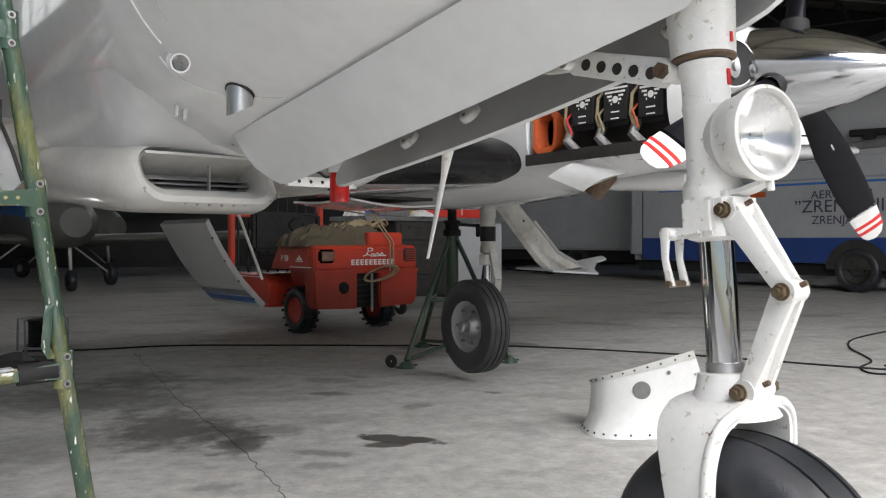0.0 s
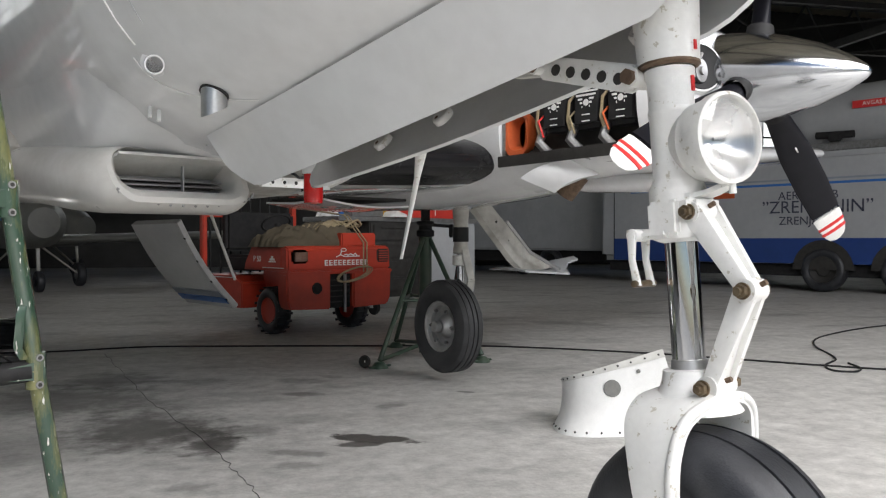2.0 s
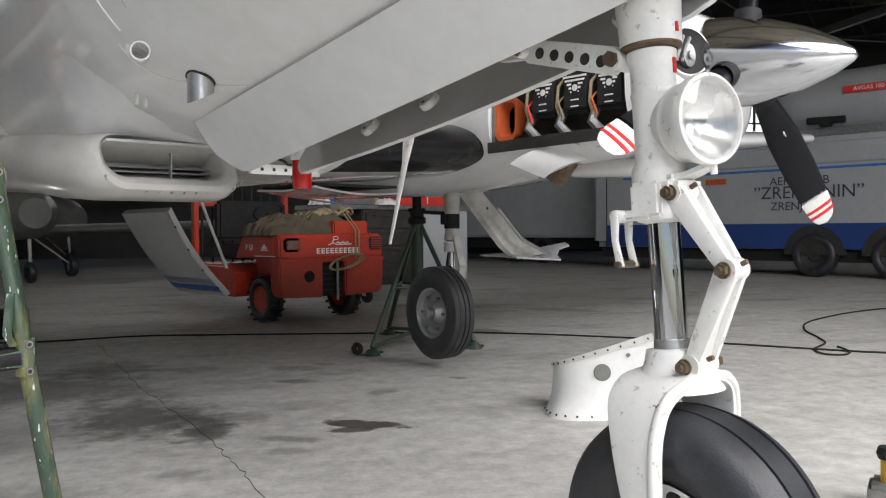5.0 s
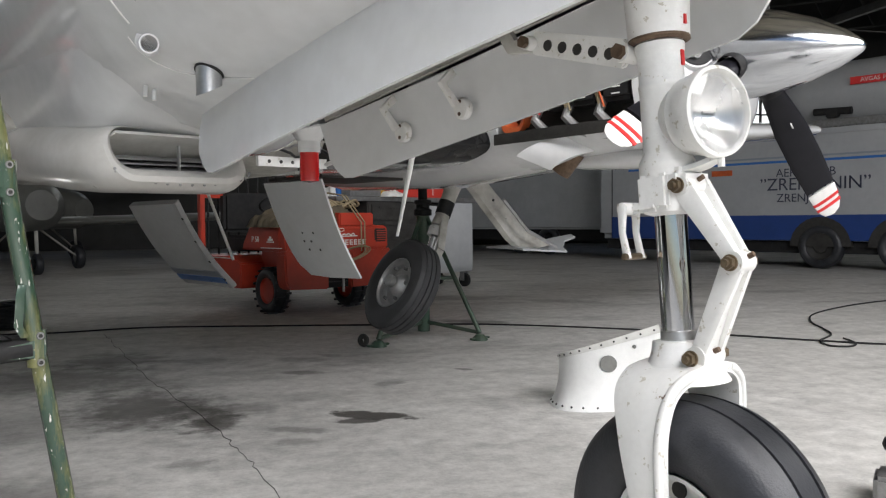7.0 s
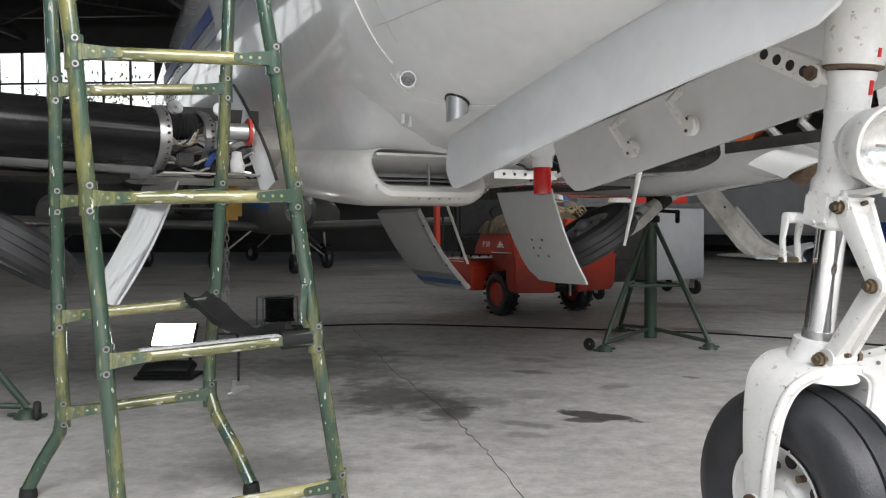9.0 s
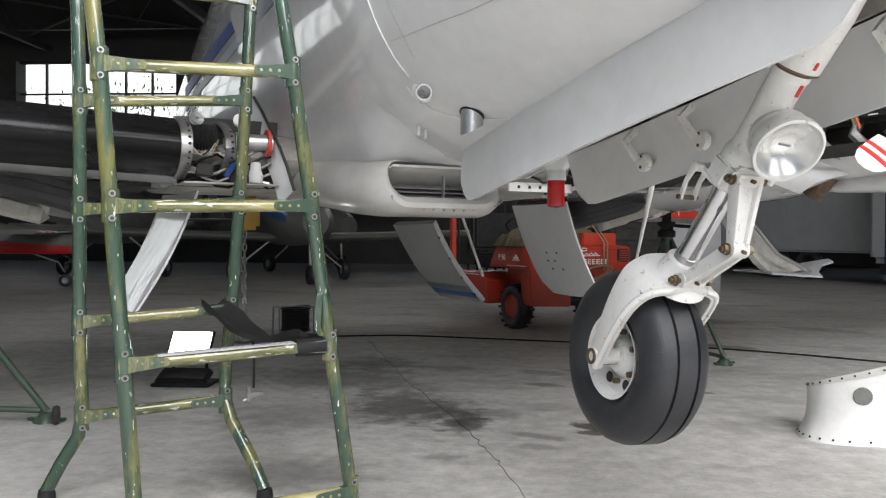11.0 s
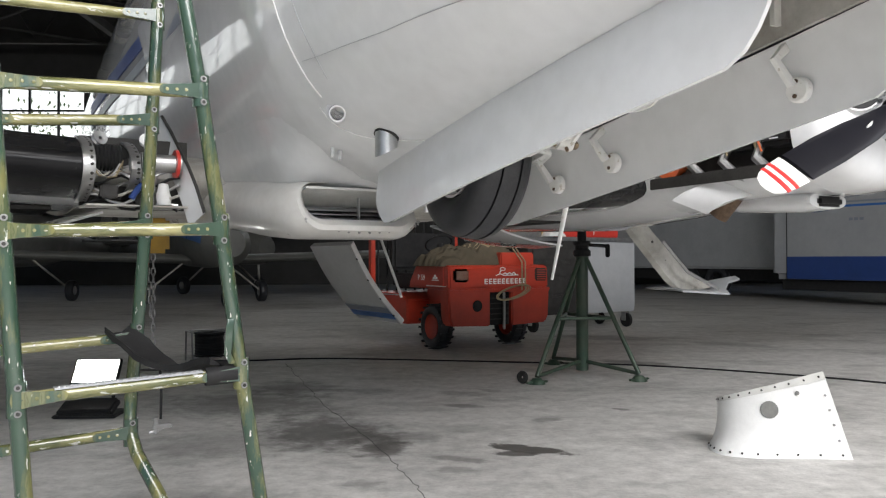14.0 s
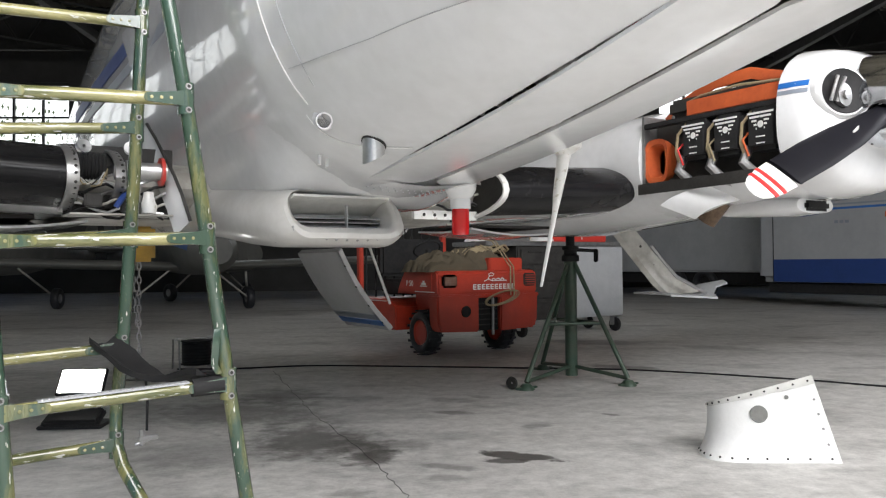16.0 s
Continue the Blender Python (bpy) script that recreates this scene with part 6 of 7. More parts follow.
part("chassis", join(box(-0.32, 0.32, 0.1, 0.85, 0.26, 0.58, 0.012), plate([(0.80, 0.22), (1.8, 0.22), (1.8, 0.52), (0.95, 0.52), (0.80, 0.46)], -0.575, 0.55, 'x', 0.012)), RED, tug, "red low chassis and step")
part("bumper_panel", plate([(-0.575, 0.32), (-0.54, 0.25), (-0.12, 0.235), (-0.12, 0.57), (-0.585, 0.57)], 0.0, 0.16, 'y', 0.014), RED, tug, "red lower bumper plate")
part("bumper_panel", plate([(0.575, 0.32), (0.54, 0.25), (0.13, 0.235), (0.13, 0.57), (0.585, 0.57)], 0.0, 0.16, 'y', 0.014), RED, tug, "red lower bumper plate")
part("bumper_lip", box(-0.59, 0.59, -0.014, 0.2, 0.555, 0.592, 0.012), RED, tug)
part("tow_slot", box(-0.125, 0.135, 0.05, 0.15, 0.24, 0.56, 0.006), BLACK, tug, "black towing slot")
part("slot_rib", join(*[box(-0.11, 0.12, 0.035, 0.052, 0.29 + 0.05 * k, 0.30 + 0.05 * k, 0.003) for k in range(5)]), DARK, tug)
part("tow_pin", rod((0.05, 0.02, 0.20), (0.05, 0.02, 0.55), 0.014), STEEL, tug)
part("hood", plate([(0.0, 0.59), (0.012, 0.785), (0.035, 0.808), (0.62, 0.825), (0.72, 0.64), (0.80, 0.59)], -0.575, 0.575, 'x', 0.016), RED, tug, "red hood with a sloping rear edge")
part("hood_rail", join(box(-0.54, 0.56, 0.30, 0.33, 0.81, 0.875, 0.006), box(-0.54, -0.51, 0.30, 0.6, 0.81, 0.875, 0.006)), DARK, tug, "dark luggage rail")
part("filler_box", box(0.05, 0.45, 0.07, 0.26, 0.80, 0.93, 0.012), RED, tug, "raised red filler box")
part("side_panel", plate([(0.10, 0.61), (0.60, 0.61), (0.57, 0.79), (0.10, 0.79)], -0.583, -0.575, 'x', 0.002), RED, tug)
# black disc on the plate, painting the shaded opening
part("filler_hole", lathe([(0, 0.002), (0.044, 0.002), (0.05, 0.008), (0.055, -0.004)], 24, frame_to((-0.27, -0.001, 0.43), (-0.27, -1, 0.43))), BLACK, tug, "black disc for a round shaded opening")
lampp = part("tail_lamp", box(-0.535, -0.365, -0.016, 0.02, 0.655, 0.775, 0.02), DARK, tug, "rectangular lamp")
part("lens", box(-0.52, -0.38, -0.026, -0.012, 0.668, 0.762, 0.016), mat("amber_grey_lens", (0.16, 0.07, 0.045), 0.18, 0, (0.28, 0.20, 0.16), 14, 0.5, coat=0.5), lampp, "dusty amber lens")
vent = part("vent_panel", box(0.41, 0.55, -0.010, 0.02, 0.655, 0.78, 0.012), DARK, tug, "dark louvred vent")
for k in range(5):
    part("louvre", box(0.42, 0.54, -0.016, -0.008, 0.668 + 0.022 * k, 0.676 + 0.022 * k, 0.002), RED, vent)
for k in range(10):
    x0 = -0.19 + 0.050 * k
    part("mark_bar", join(box(x0, x0 + 0.011, -0.005, -0.001, 0.632, 0.682), box(x0 + 0.011, x0 + 0.036, -0.005, -0.001, 0.632, 0.642), box(x0 + 0.011, x0 + 0.036, -0.005, -0.001, 0.652, 0.661), box(x0 + 0.011, x0 + 0.036, -0.005, -0.001, 0.672, 0.682)), PRINT_WHITE, tug)
part("mark_shape", tube([(-0.06, -0.001, 0.71), (-0.02, -0.001, 0.725), (0.0, -0.001, 0.76), (-0.015, -0.001, 0.73), (0.03, -0.001, 0.712), (0.20, -0.001, 0.715)], 0.0055, 6), PRINT_WHITE, tug)
part("mark_shape", join(tube([(0.03, -0.001, 0.725), (0.05, -0.001, 0.735), (0.07, -0.001, 0.722), (0.10, -0.001, 0.737), (0.13, -0.001, 0.722), (0.15, -0.001, 0.74), (0.17, -0.001, 0.723)], 0.006, 6), tube([(0.02 + 0.03 * math.cos(q), -0.001, 0.772 + 0.014 * math.sin(q)) for q in [k * math.tau / 14 for k in range(14)]], 0.004, 6, True)), PRINT_WHITE, tug)
part("mark_shape", join(box(-0.587, -0.582, 0.18, 0.30, 0.665, 0.675), box(-0.587, -0.582, 0.20, 0.28, 0.68, 0.70), box(-0.587, -0.582, 0.225, 0.255, 0.70, 0.72)), PRINT_WHITE, tug)
words("P 50", 0.075, PRINT_WHITE, tug, Matrix.Translation((-0.585, 0.50, 0.69)) @ Matrix(((0, 0, -1, 0), (-1, 0, 0, 0), (0, 1, 0, 0), (0, 0, 0, 1))))
part("side_line", box(-0.588, -0.583, 0.05, 0.40, 0.612, 0.620), PRINT_WHITE, tug)
part("step_line", box(-0.581, -0.575, 0.98, 1.6, 0.50, 0.508), PRINT_WHITE, tug)


def tug_wheel(x, y, r, w):
    wh = part("wheel", moved(tyre(r, w, r * 0.55, (0.0,)), pose(x, y, r)), RUBBER, tug, "black lugged rubber tyre")
    part("rim", lathe([(r * 0.56, -w * 0.42), (r * 0.5, -w * 0.3), (r * 0.2, -w * 0.2), (0, -w * 0.25), (0, w * 0.25), (r * 0.2, w * 0.2), (r * 0.5, w * 0.3), (r * 0.56, w * 0.42)], 24, pose(x, y, r, 0, 90, 0)), RED, wh, "red rim")
    for k in range(18):
        a = k * math.tau / 18
        for s in (-1, 1):
            part("lug", moved(box(-w * 0.26, w * 0.26, -0.012, 0.012, -0.008, 0.004, 0.002), pose(x + s * w * 0.25, y + (r + 0.002) * math.cos(a + s * 0.08), r + (r + 0.002) * math.sin(a + s * 0.08), math.degrees(a + s * 0.08) - 90, 0, s * 18)), RUBBER, wh)


for x in (-0.43, 0.45):
    tug_wheel(x, 0.47, 0.215, 0.15)
part("backrest", join(box(-0.40, 0.40, 1.42, 1.54, 0.75, 1.15, 0.03), box(-0.40, 0.40, 1.0, 1.45, 0.56, 0.72, 0.03)), BLACK, tug, "black padded seat")
part("cab_post", join(box(-0.56, -0.51, 1.62, 1.70, 0.5, 1.45, 0.008), box(0.50, 0.55, 1.62, 1.70, 0.5, 1.45, 0.008), box(-0.51, 0.50, 1.64, 1.68, 1.1, 1.15, 0.004)), RED, tug, "dark red guard frame")
for k in range(9):
    part("guard_bar", rod((-0.46 + 0.115 * k, 1.66, 0.52), (-0.46 + 0.115 * k, 1.66, 1.42), 0.011, seg=8), BLACK, tug, "black guard bar")
part("steering_column", rod((-0.1, 0.72, 0.70), (-0.12, 0.92, 1.02), 0.03), BLACK, tug)
part("steering_wheel", tube([(-0.12 + 0.15 * math.cos(q), 0.94 + 0.09 * math.sin(q), 1.03 - 0.08 * math.sin(q)) for q in [k * math.tau / 20 for k in range(20)]], 0.012, 8, True), BLACK, tug)


def heap(cx, cy, z, sx, sy, h, seed, n=26):
    bm = bmesh.new()
    g = []
    for i in range(n + 1):
        row = []
        for j in range(n + 1):
            u, v = i / n * 2 - 1, j / n * 2 - 1
            d = max(0, 1 - (u * u) ** 1.5) * max(0, 1 - (v * v) ** 1.5)
            q = noise.fractal(Vector((u * 2.4 + seed, v * 2.4, seed)), 1.0, 2.0, 5)
            q2 = 1 - abs(noise.noise(Vector((u * 4.5, v * 4.5 + seed, 3.0)))) * 2
            row.append(bm.verts.new((cx + sx * u * (1 + 0.08 * q), cy + sy * v * (1 + 0.08 * q), z + h * d ** 0.5 * (0.55 + 0.35 * q + 0.30 * q2))))
        g.append(row)
    for i in range(n):
        for j in range(n):
            bm.faces.new((g[i][j], g[i + 1][j], g[i + 1][j + 1], g[i][j + 1]))
    return bm


tagged(part("canvas_sheet", heap(4.20, 6.36, 0.80, 0.50, 0.27, 0.24, 4.0, 44), CLOTH, None, angle=80), "crumpled olive canvas lying on the tractor hood", "canvas")
rp = thing("rope_coil", "beige rope looped over the tractor front", "rope")
for k in range(3):
    a = 0.11 + 0.012 * k
    part("loop", tube([(4.42 + a * 1.5 * math.cos(t), 5.965 - 0.01 * k, 0.55 + a * 0.45 * math.sin(t) + 0.04 * math.cos(t)) for t in [i * math.tau / 28 for i in range(28)]], 0.0055, 8, True), ROPE, rp)
for x in (4.53, 4.57):
    part("strand", tube([(x, 5.96, 0.57), (x + 0.01, 5.975, 0.84), (x + 0.03, 6.3, 1.10), (x + 0.05, 7.1, 1.19)], 0.007, 8), ROPE, rp)
rr = random.Random(9)
for k in range(6):
    part("loop", tube([(4.25 + 0.13 * k * 0.5 + (0.14 + 0.03 * rr.random()) * math.cos(t), 6.30 + 0.1 * math.sin(t), 0.965 + 0.03 * math.sin(3 * t + k) + 0.012 * k) for t in [i * math.tau / 24 for i in range(24)]], 0.011, 8, True), ROPE, rp)

# ---- tool bench and cabinet ----
bench = thing("tool_cabinet", "grey steel tool cabinet on castors", "cabinet", m=pose(6.35, 7.25, 0))
part("body", box(-0.75, 0.05, 0, 0.65, 0.20, 1.08, 0.012), DARK, bench)
part("end_cabinet", box(0.053, 0.95, 0, 0.65, 0.20, 1.08, 0.012), GREYPAINT, bench, "light grey steel end cabinet")
part("worktop", box(-1.2, 0.98, -0.03, 0.7, 1.08, 1.13, 0.008), STEEL, bench, "dark worktop")
for k in range(4):
    dr = part("drawer", box(-0.70, -0.02, -0.02, 0.03, 0.26 + 0.2 * k, 0.44 + 0.2 * k, 0.006), DARK, bench, "dark drawer front")
    part("handle", box(-0.6, -0.12, -0.035, -0.018, 0.40 + 0.2 * k, 0.415 + 0.2 * k, 0.004), DARK, dr)
part("side_door", box(0.04, 0.93, -0.02, 0.03, 0.24, 1.05, 0.006), GREYPAINT, bench)
part("door_handle", box(0.1, 0.12, -0.045, -0.02, 0.72, 0.9, 0.004), BLACK, bench)
for x in (-0.65, 0.85):
    for y in (0.08, 0.58):
        c = part("castor", lathe([(0.02, -0.02), (0.085, -0.022), (0.09, 0), (0.085, 0.022), (0.02, 0.02)], 20, pose(x, y - 0.03, 0.09, 0, 90, 0)), BLACK, bench)
        part("fork", join(box(x - 0.035, x - 0.028, y - 0.05, y + 0.03, 0.08, 0.2, 0.002), box(x + 0.028, x + 0.035, y - 0.05, y + 0.03, 0.08, 0.2, 0.002)), ALU, c)
tbox = thing("tool_chest", "red enamelled tool chest on the grey cabinet", "tool box", m=pose(6.35, 7.3, 1.134))
part("body", box(-0.32, 0.72, 0, 0.45, 0, 0.40, 0.012), RED_BOX, tbox)
part("seam", box(0.3, 0.31, -0.004, 0.0, 0.03, 0.36), PRINT_WHITE, tbox)
part("lid", box(-0.33, 0.73, -0.01, 0.46, 0.40, 0.46, 0.012), RED_BOX, tbox)
part("handle", box(0.05, 0.25, -0.03, -0.005, 0.2, 0.225, 0.005), ALU, tbox)
bcol = [PRINT_WHITE, BLUE, ALU, BLACK, ROPE, STEEL, WHITE_SATIN]
for k in range(7):
    x = 5.22 + 0.115 * k
    hh = 0.16 + 0.05 * ((k * 37) % 5) / 5
    tagged(part("bottle", lathe([(0, 0), (0.034, 0), (0.036, 0.01), (0.036, hh * 0.7), (0.014, hh * 0.85), (0.014, hh), (0, hh)], 16, pose(x, 7.4 + 0.04 * (k % 3), 1.134)), bcol[k]), "small workshop bottle standing on the worktop", "bottle", "bottles on the worktop")
tagged(part("yellow_tool", join(box(5.75, 5.9, 7.28, 7.36, 1.134, 1.21, 0.015), rod((5.78, 7.3, 1.2), (5.86, 7.34, 1.26), 0.014)), mat("yellow_plastic", (0.55, 0.33, 0.02), 0.45, 0, (0.4, 0.22, 0.02), 9, 0.5)), "yellow and black hand tool on the worktop", "tool")
shelf = thing("paper_stack", "pale crumpled sheets and tins on the worktop", "papers")
part("sheets", heap(5.45, 7.55, 1.132, 0.32, 0.12, 0.14, 8.0, 12), PRINT_WHITE, shelf, angle=20)

tin_rng = random.Random(21)
for k in range(9):
    x, y = 5.25 + 0.16 * k + 0.05 * tin_rng.random(), 7.62 + 0.08 * tin_rng.random()
    hh, rr_ = 0.10 + 0.14 * tin_rng.random(), 0.03 + 0.025 * tin_rng.random()
    tagged(part("tin", lathe([(0, 0), (rr_, 0), (rr_, hh), (rr_ * 0.95, hh + 0.006), (0, hh + 0.004)], 16, pose(x, y, 1.134)), [ALU, PRINT_WHITE, BLUE, RED_BOX, BLACK, STEEL][k % 6]), "small workshop tin standing on the worktop", "tin", "tins on the worktop")
crate = thing("parts_tray", "open dark metal parts tray on the worktop", "tray", m=pose(5.55, 7.22, 1.134))
part("base", box(-0.22, 0.22, 0, 0.16, 0, 0.006), STEEL, crate, smooth=False)
for a_, b_, c_, d_ in ((-0.22, 0.22, 0, 0.006), (-0.22, 0.22, 0.154, 0.16), (-0.22, -0.214, 0.006, 0.154), (0.214, 0.22, 0.006, 0.154)):
    part("side", box(a_, b_, c_, d_, 0.006, 0.07), STEEL, crate, smooth=False)
tagged(part("rag", heap(5.95, 7.24, 1.132, 0.14, 0.10, 0.09, 5.0, 14), PRINT_WHITE, None, angle=60), "crumpled pale rag lying on the worktop", "rag")

# ---- coach with club lettering ----
coach = thing("club_coach", "white and blue aero club coach parked behind", "bus", m=pose(13.7, 0, 0))
part("body", box(0, 2.4, 1.5, 9.98, 0.46, 2.35, 0.12, 5), TRUCKWHITE, coach, "white coach side")
part("blue_band", box(-0.006, 0.05, 1.6, 9.6, 0.47, 0.90), TRUCKBLUE, coach, "dark blue lower band", smooth=False)
part("stripe", box(-0.006, 0.03, 1.6, 9.2, 1.80, 1.84), BLUE, coach, smooth=False)
part("stripe", box(-0.006, 0.03, 1.6, 9.2, 1.88, 1.91), GREYBLUE, coach, smooth=False)
part("panel_seam", box(-0.006, 0.0, 9.585, 9.60, 0.47, 2.2), BLACK, coach, smooth=False)
part("underside", box(0.15, 2.3, 1.6, 9.8, 0.25, 0.48), BLACK, coach)
for y in (5.45, 4.2):
    # flat dark plate on the coach side imitates the shaded arch opening
    arch = part("wheel_arch", plate([(y + 0.5 * math.cos(a), 0.37 + 0.5 * math.sin(a)) for a in [math.pi * k / 14 for k in range(15)]], -0.010, 0.10, 'x'), DARK, coach, "dark plate for the shaded wheel arch")
    wh = part("wheel", moved(tyre(0.37, 0.24, 0.22, (0.0,)), pose(0.08, y, 0.37)), RUBBER, coach)
    part("rim", lathe([(0.225, -0.08), (0.2, -0.05), (0.12, -0.02), (0.1, -0.06), (0, -0.06)], 24, pose(0.08, y, 0.37, 0, 90, 0)), DARK, wh)
LET = lambda y, z: Matrix.Translation((-0.008, y, z)) @ Matrix(((0, 0, -1, 0), (-1, 0, 0, 0), (0, 1, 0, 0), (0, 0, 0, 1)))
words("AEROKLUB", 0.20, PRINT_DARK, coach, LET(5.70, 1.62), label="dark lettering")
words("\u201dZRENJANIN\u201d", 0.30, PRINT_DARK, coach, LET(5.57, 1.42), label="dark lettering")
words("ZRENJANIN", 0.20, PRINT_DARK, coach, LET(5.66, 1.19), label="dark lettering")
part("badge", join(*[box(-0.008, -0.002, 8.05 + 0.1 * k, 8.12 + 0.1 * k, 1.55, 1.60) for k in range(3)]), GREYBLUE, coach)
part("badge", box(-0.008, -0.002, 7.0, 7.4, 1.62, 1.72), ORANGE, coach)
tank = thing("fuel_tank", "white aviation fuel tank with a red label", "tank", m=pose(14.3, 0, 0))
part("shell", lathe([(0, 6.35), (0.25, 6.3), (0.45, 6.1), (0.55, 5.7), (0.57, 1.5), (0.4, 1.3), (0, 1.25)], 36, pose(0, 0, 2.93, -90, 0, 0)), TRUCKWHITE, tank)
part("label", box(-0.585, -0.56, 4.2, 5.0, 3.0, 3.12), REDSTRIPE, tank, "red fuel label")
words("AVGAS 100 LL", 0.095, PRINT_WHITE, tank, Matrix.Translation((-0.588, 4.55, 3.06)) @ LET(0, 0) @ pose(0, 0, 0.0))
part("saddle", box(-0.4, 0.4, 1.8, 5.9, 2.352, 2.5, 0.02), STEEL, tank)
part("valve", join(rod((-0.5, 5.6, 2.62), (-0.5, 5.0, 2.60), 0.06), box(-0.56, -0.44, 5.2, 5.4, 2.5, 2.66, 0.02)), BLACK, tank)
trailer = thing("box_trailer", "pale grey closed box trailer", "trailer", m=pose(15.2, 0, 0))
part("body", box(0, 2.2, 10.5, 17.6, 0.62, 2.7, 0.05, 3), GREYPAINT, trailer)
part("underframe", box(0.2, 2.0, 10.6, 17.4, 0.35, 0.62), BLACK, trailer)
for y in (12.6, 13.5):
    part("wheel", moved(tyre(0.34, 0.2, 0.2, (0.0,)), pose(0.15, y, 0.34)), RUBBER, trailer)
part("bumper", box(-0.05, 0.05, 10.3, 10.42, 0.3, 1.0, 0.02), STEEL, trailer)
part("faded_bars", join(box(-0.006, 0, 16.1, 16.7, 1.9, 2.0), box(-0.006, 0, 15.9, 16.7, 1.65, 1.8)), PRINT_DARK, trailer)

# ---- cables, lamp, reel, tools ----
PTS = [(1.60, 6.75), (2.0, 6.50), (2.60, 6.30), (3.12, 5.88), (3.88, 5.20), (4.65, 4.46), (5.18, 3.50), (5.42, 2.80), (5.60, 2.22), (5.80, 1.75), (6.3, 1.2)]


def spline(pts, n=8):
    out = []
    for i in range(len(pts) - 1):
        p = [pts[max(0, min(len(pts) - 1, i + d))] for d in (-1, 0, 1, 2)]
        for k in range(n):
            t = k / n
            out.append(tuple(0.5 * (2 * p[1][c] + (p[2][c] - p[0][c]) * t + (2 * p[0][c] - 5 * p[1][c] + 4 * p[2][c] - p[3][c]) * t * t + (3 * p[1][c] - p[0][c] - 3 * p[2][c] + p[3][c]) * t ** 3) for c in range(len(pts[0]))))
    return out + [tuple(pts[-1])]


tagged(part("power_cable", tube([(x, y, 0.008) for x, y in spline(PTS)], 0.0065, 8), BLACK), "black power cable lying across the floor", "cable")
tagged(part("power_cable", tube([(x, y, 0.008) for x, y in spline([(5.83, 2.14), (5.66, 2.00), (5.49, 1.97), (5.43, 2.08), (5.61, 2.21), (5.95, 2.27), (6.21, 2.42), (6.60, 2.68), (7.16, 2.88), (8.01, 2.92), (8.75, 2.83), (9.6, 2.6)])], 0.0065, 8), BLACK), "black power cable curling on the floor", "cable")
wl = thing("work_light", "lit white panel work light on a black stand", "lamp", m=pose(0.545, 4.68, 0, 0, 0, -28))
part("panel", moved(box(-0.13, 0.13, -0.012, 0.012, 0, 0.17, 0.006), pose(0, 0.02, 0.16, -38, 0, 0)), BLACK, wl)
part("diffuser", moved(box(-0.118, 0.118, -0.016, -0.0125, 0.012, 0.158, 0.002), pose(0, 0.02, 0.16, -38, 0, 0)), LAMP_GLOW, wl, "glowing white diffuser")
part("stand", join(box(-0.17, 0.17, -0.13, 0.08, 0.0, 0.02, 0.006), moved(box(-0.15, 0.15, -0.10, 0.06, 0.0, 0.05, 0.015), pose(0, -0.02, 0.03, 18, 0, 0)), rod((-0.1, 0.06, 0.02), (-0.1, 0.04, 0.18), 0.01), rod((0.1, 0.06, 0.02), (0.1, 0.04, 0.18), 0.01)), BLACK, wl)
reel = thing("cable_reel", "black cable reel in a wire frame", "reel", m=pose(1.72, 6.66, 0))
part("drum", lathe([(0.05, -0.10), (0.13, -0.10), (0.13, -0.09), (0.10, -0.085), (0.11, 0.0), (0.10, 0.085), (0.13, 0.09), (0.13, 0.10), (0.05, 0.10)], 28, pose(0.02, 0, 0.15, 0, 0, 25)), BLACK, reel)
part("wound_cable", lathe([(0.10, -0.085), (0.122, -0.08)] + [(0.124 - 0.006 * (k % 2), -0.075 + 0.0125 * k) for k in range(13)] + [(0.122, 0.08), (0.10, 0.085)], 28, pose(0.02, 0, 0.15)), BLACK, reel, "wound black cable")
for s in (-1, 1):
    part("frame", tube([(s * 0.15, -0.12, 0.01), (s * 0.15, -0.10, 0.26), (s * 0.15, 0.10, 0.26), (s * 0.15, 0.12, 0.01)], 0.008, 8), STEEL, reel)
part("frame_bar", rod((-0.15, 0, 0.27), (0.15, 0, 0.27), 0.008, seg=8), STEEL, reel)
hoist = thing("hanging_chain", "steel chain hanging from a yellow hook block", "chain", m=pose(0.71, 3.88, 0))
part("hook_block", box(-0.05, 0.07, -0.05, 0.05, 0.90, 1.08, 0.02), mat("yellow_hook_paint", (0.5, 0.3, 0.03), 0.5, 0, (0.25, 0.15, 0.03), 9, 0.6), hoist)
for k in range(15):
    part("link", tube([(0.009 * math.cos(t), 0, 0.88 - 0.034 * k + 0.021 * math.sin(t)) for t in [i * math.tau / 12 for i in range(12)]], 0.0035, 6, True), STEEL, hoist, m=pose(0, 0, 0, 0, 0, 90 * (k % 2)))
    if k < 9:
        part("link", tube([(0.009 * math.cos(t), 0, 0.88 - 0.034 * k + 0.021 * math.sin(t)) for t in [i * math.tau / 12 for i in range(12)]], 0.0035, 6, True), STEEL, hoist, m=pose(-0.03 + 0.003 * k, 0.01, 0, 0, 0, 90 * (k % 2)))
part("hook_bar", rod((-0.06, 0, 0.335), (0.08, 0.01, 0.33), 0.006, seg=8), DARK, hoist)
part("ring", tube([(0.02 * math.cos(t), 0, 0.36 + 0.02 * math.sin(t)) for t in [i * math.tau / 14 for i in range(14)]], 0.006, 6, True), STEEL, hoist)
drill = thing("cordless_tool", "grey battery tool with a yellow grip on the floor", "power tool", m=pose(2.56, 0.78, 0, 0, 0, 15))
part("battery", box(-0.05, 0.10, -0.055, 0.055, 0.0, 0.085, 0.012), STEEL, drill)
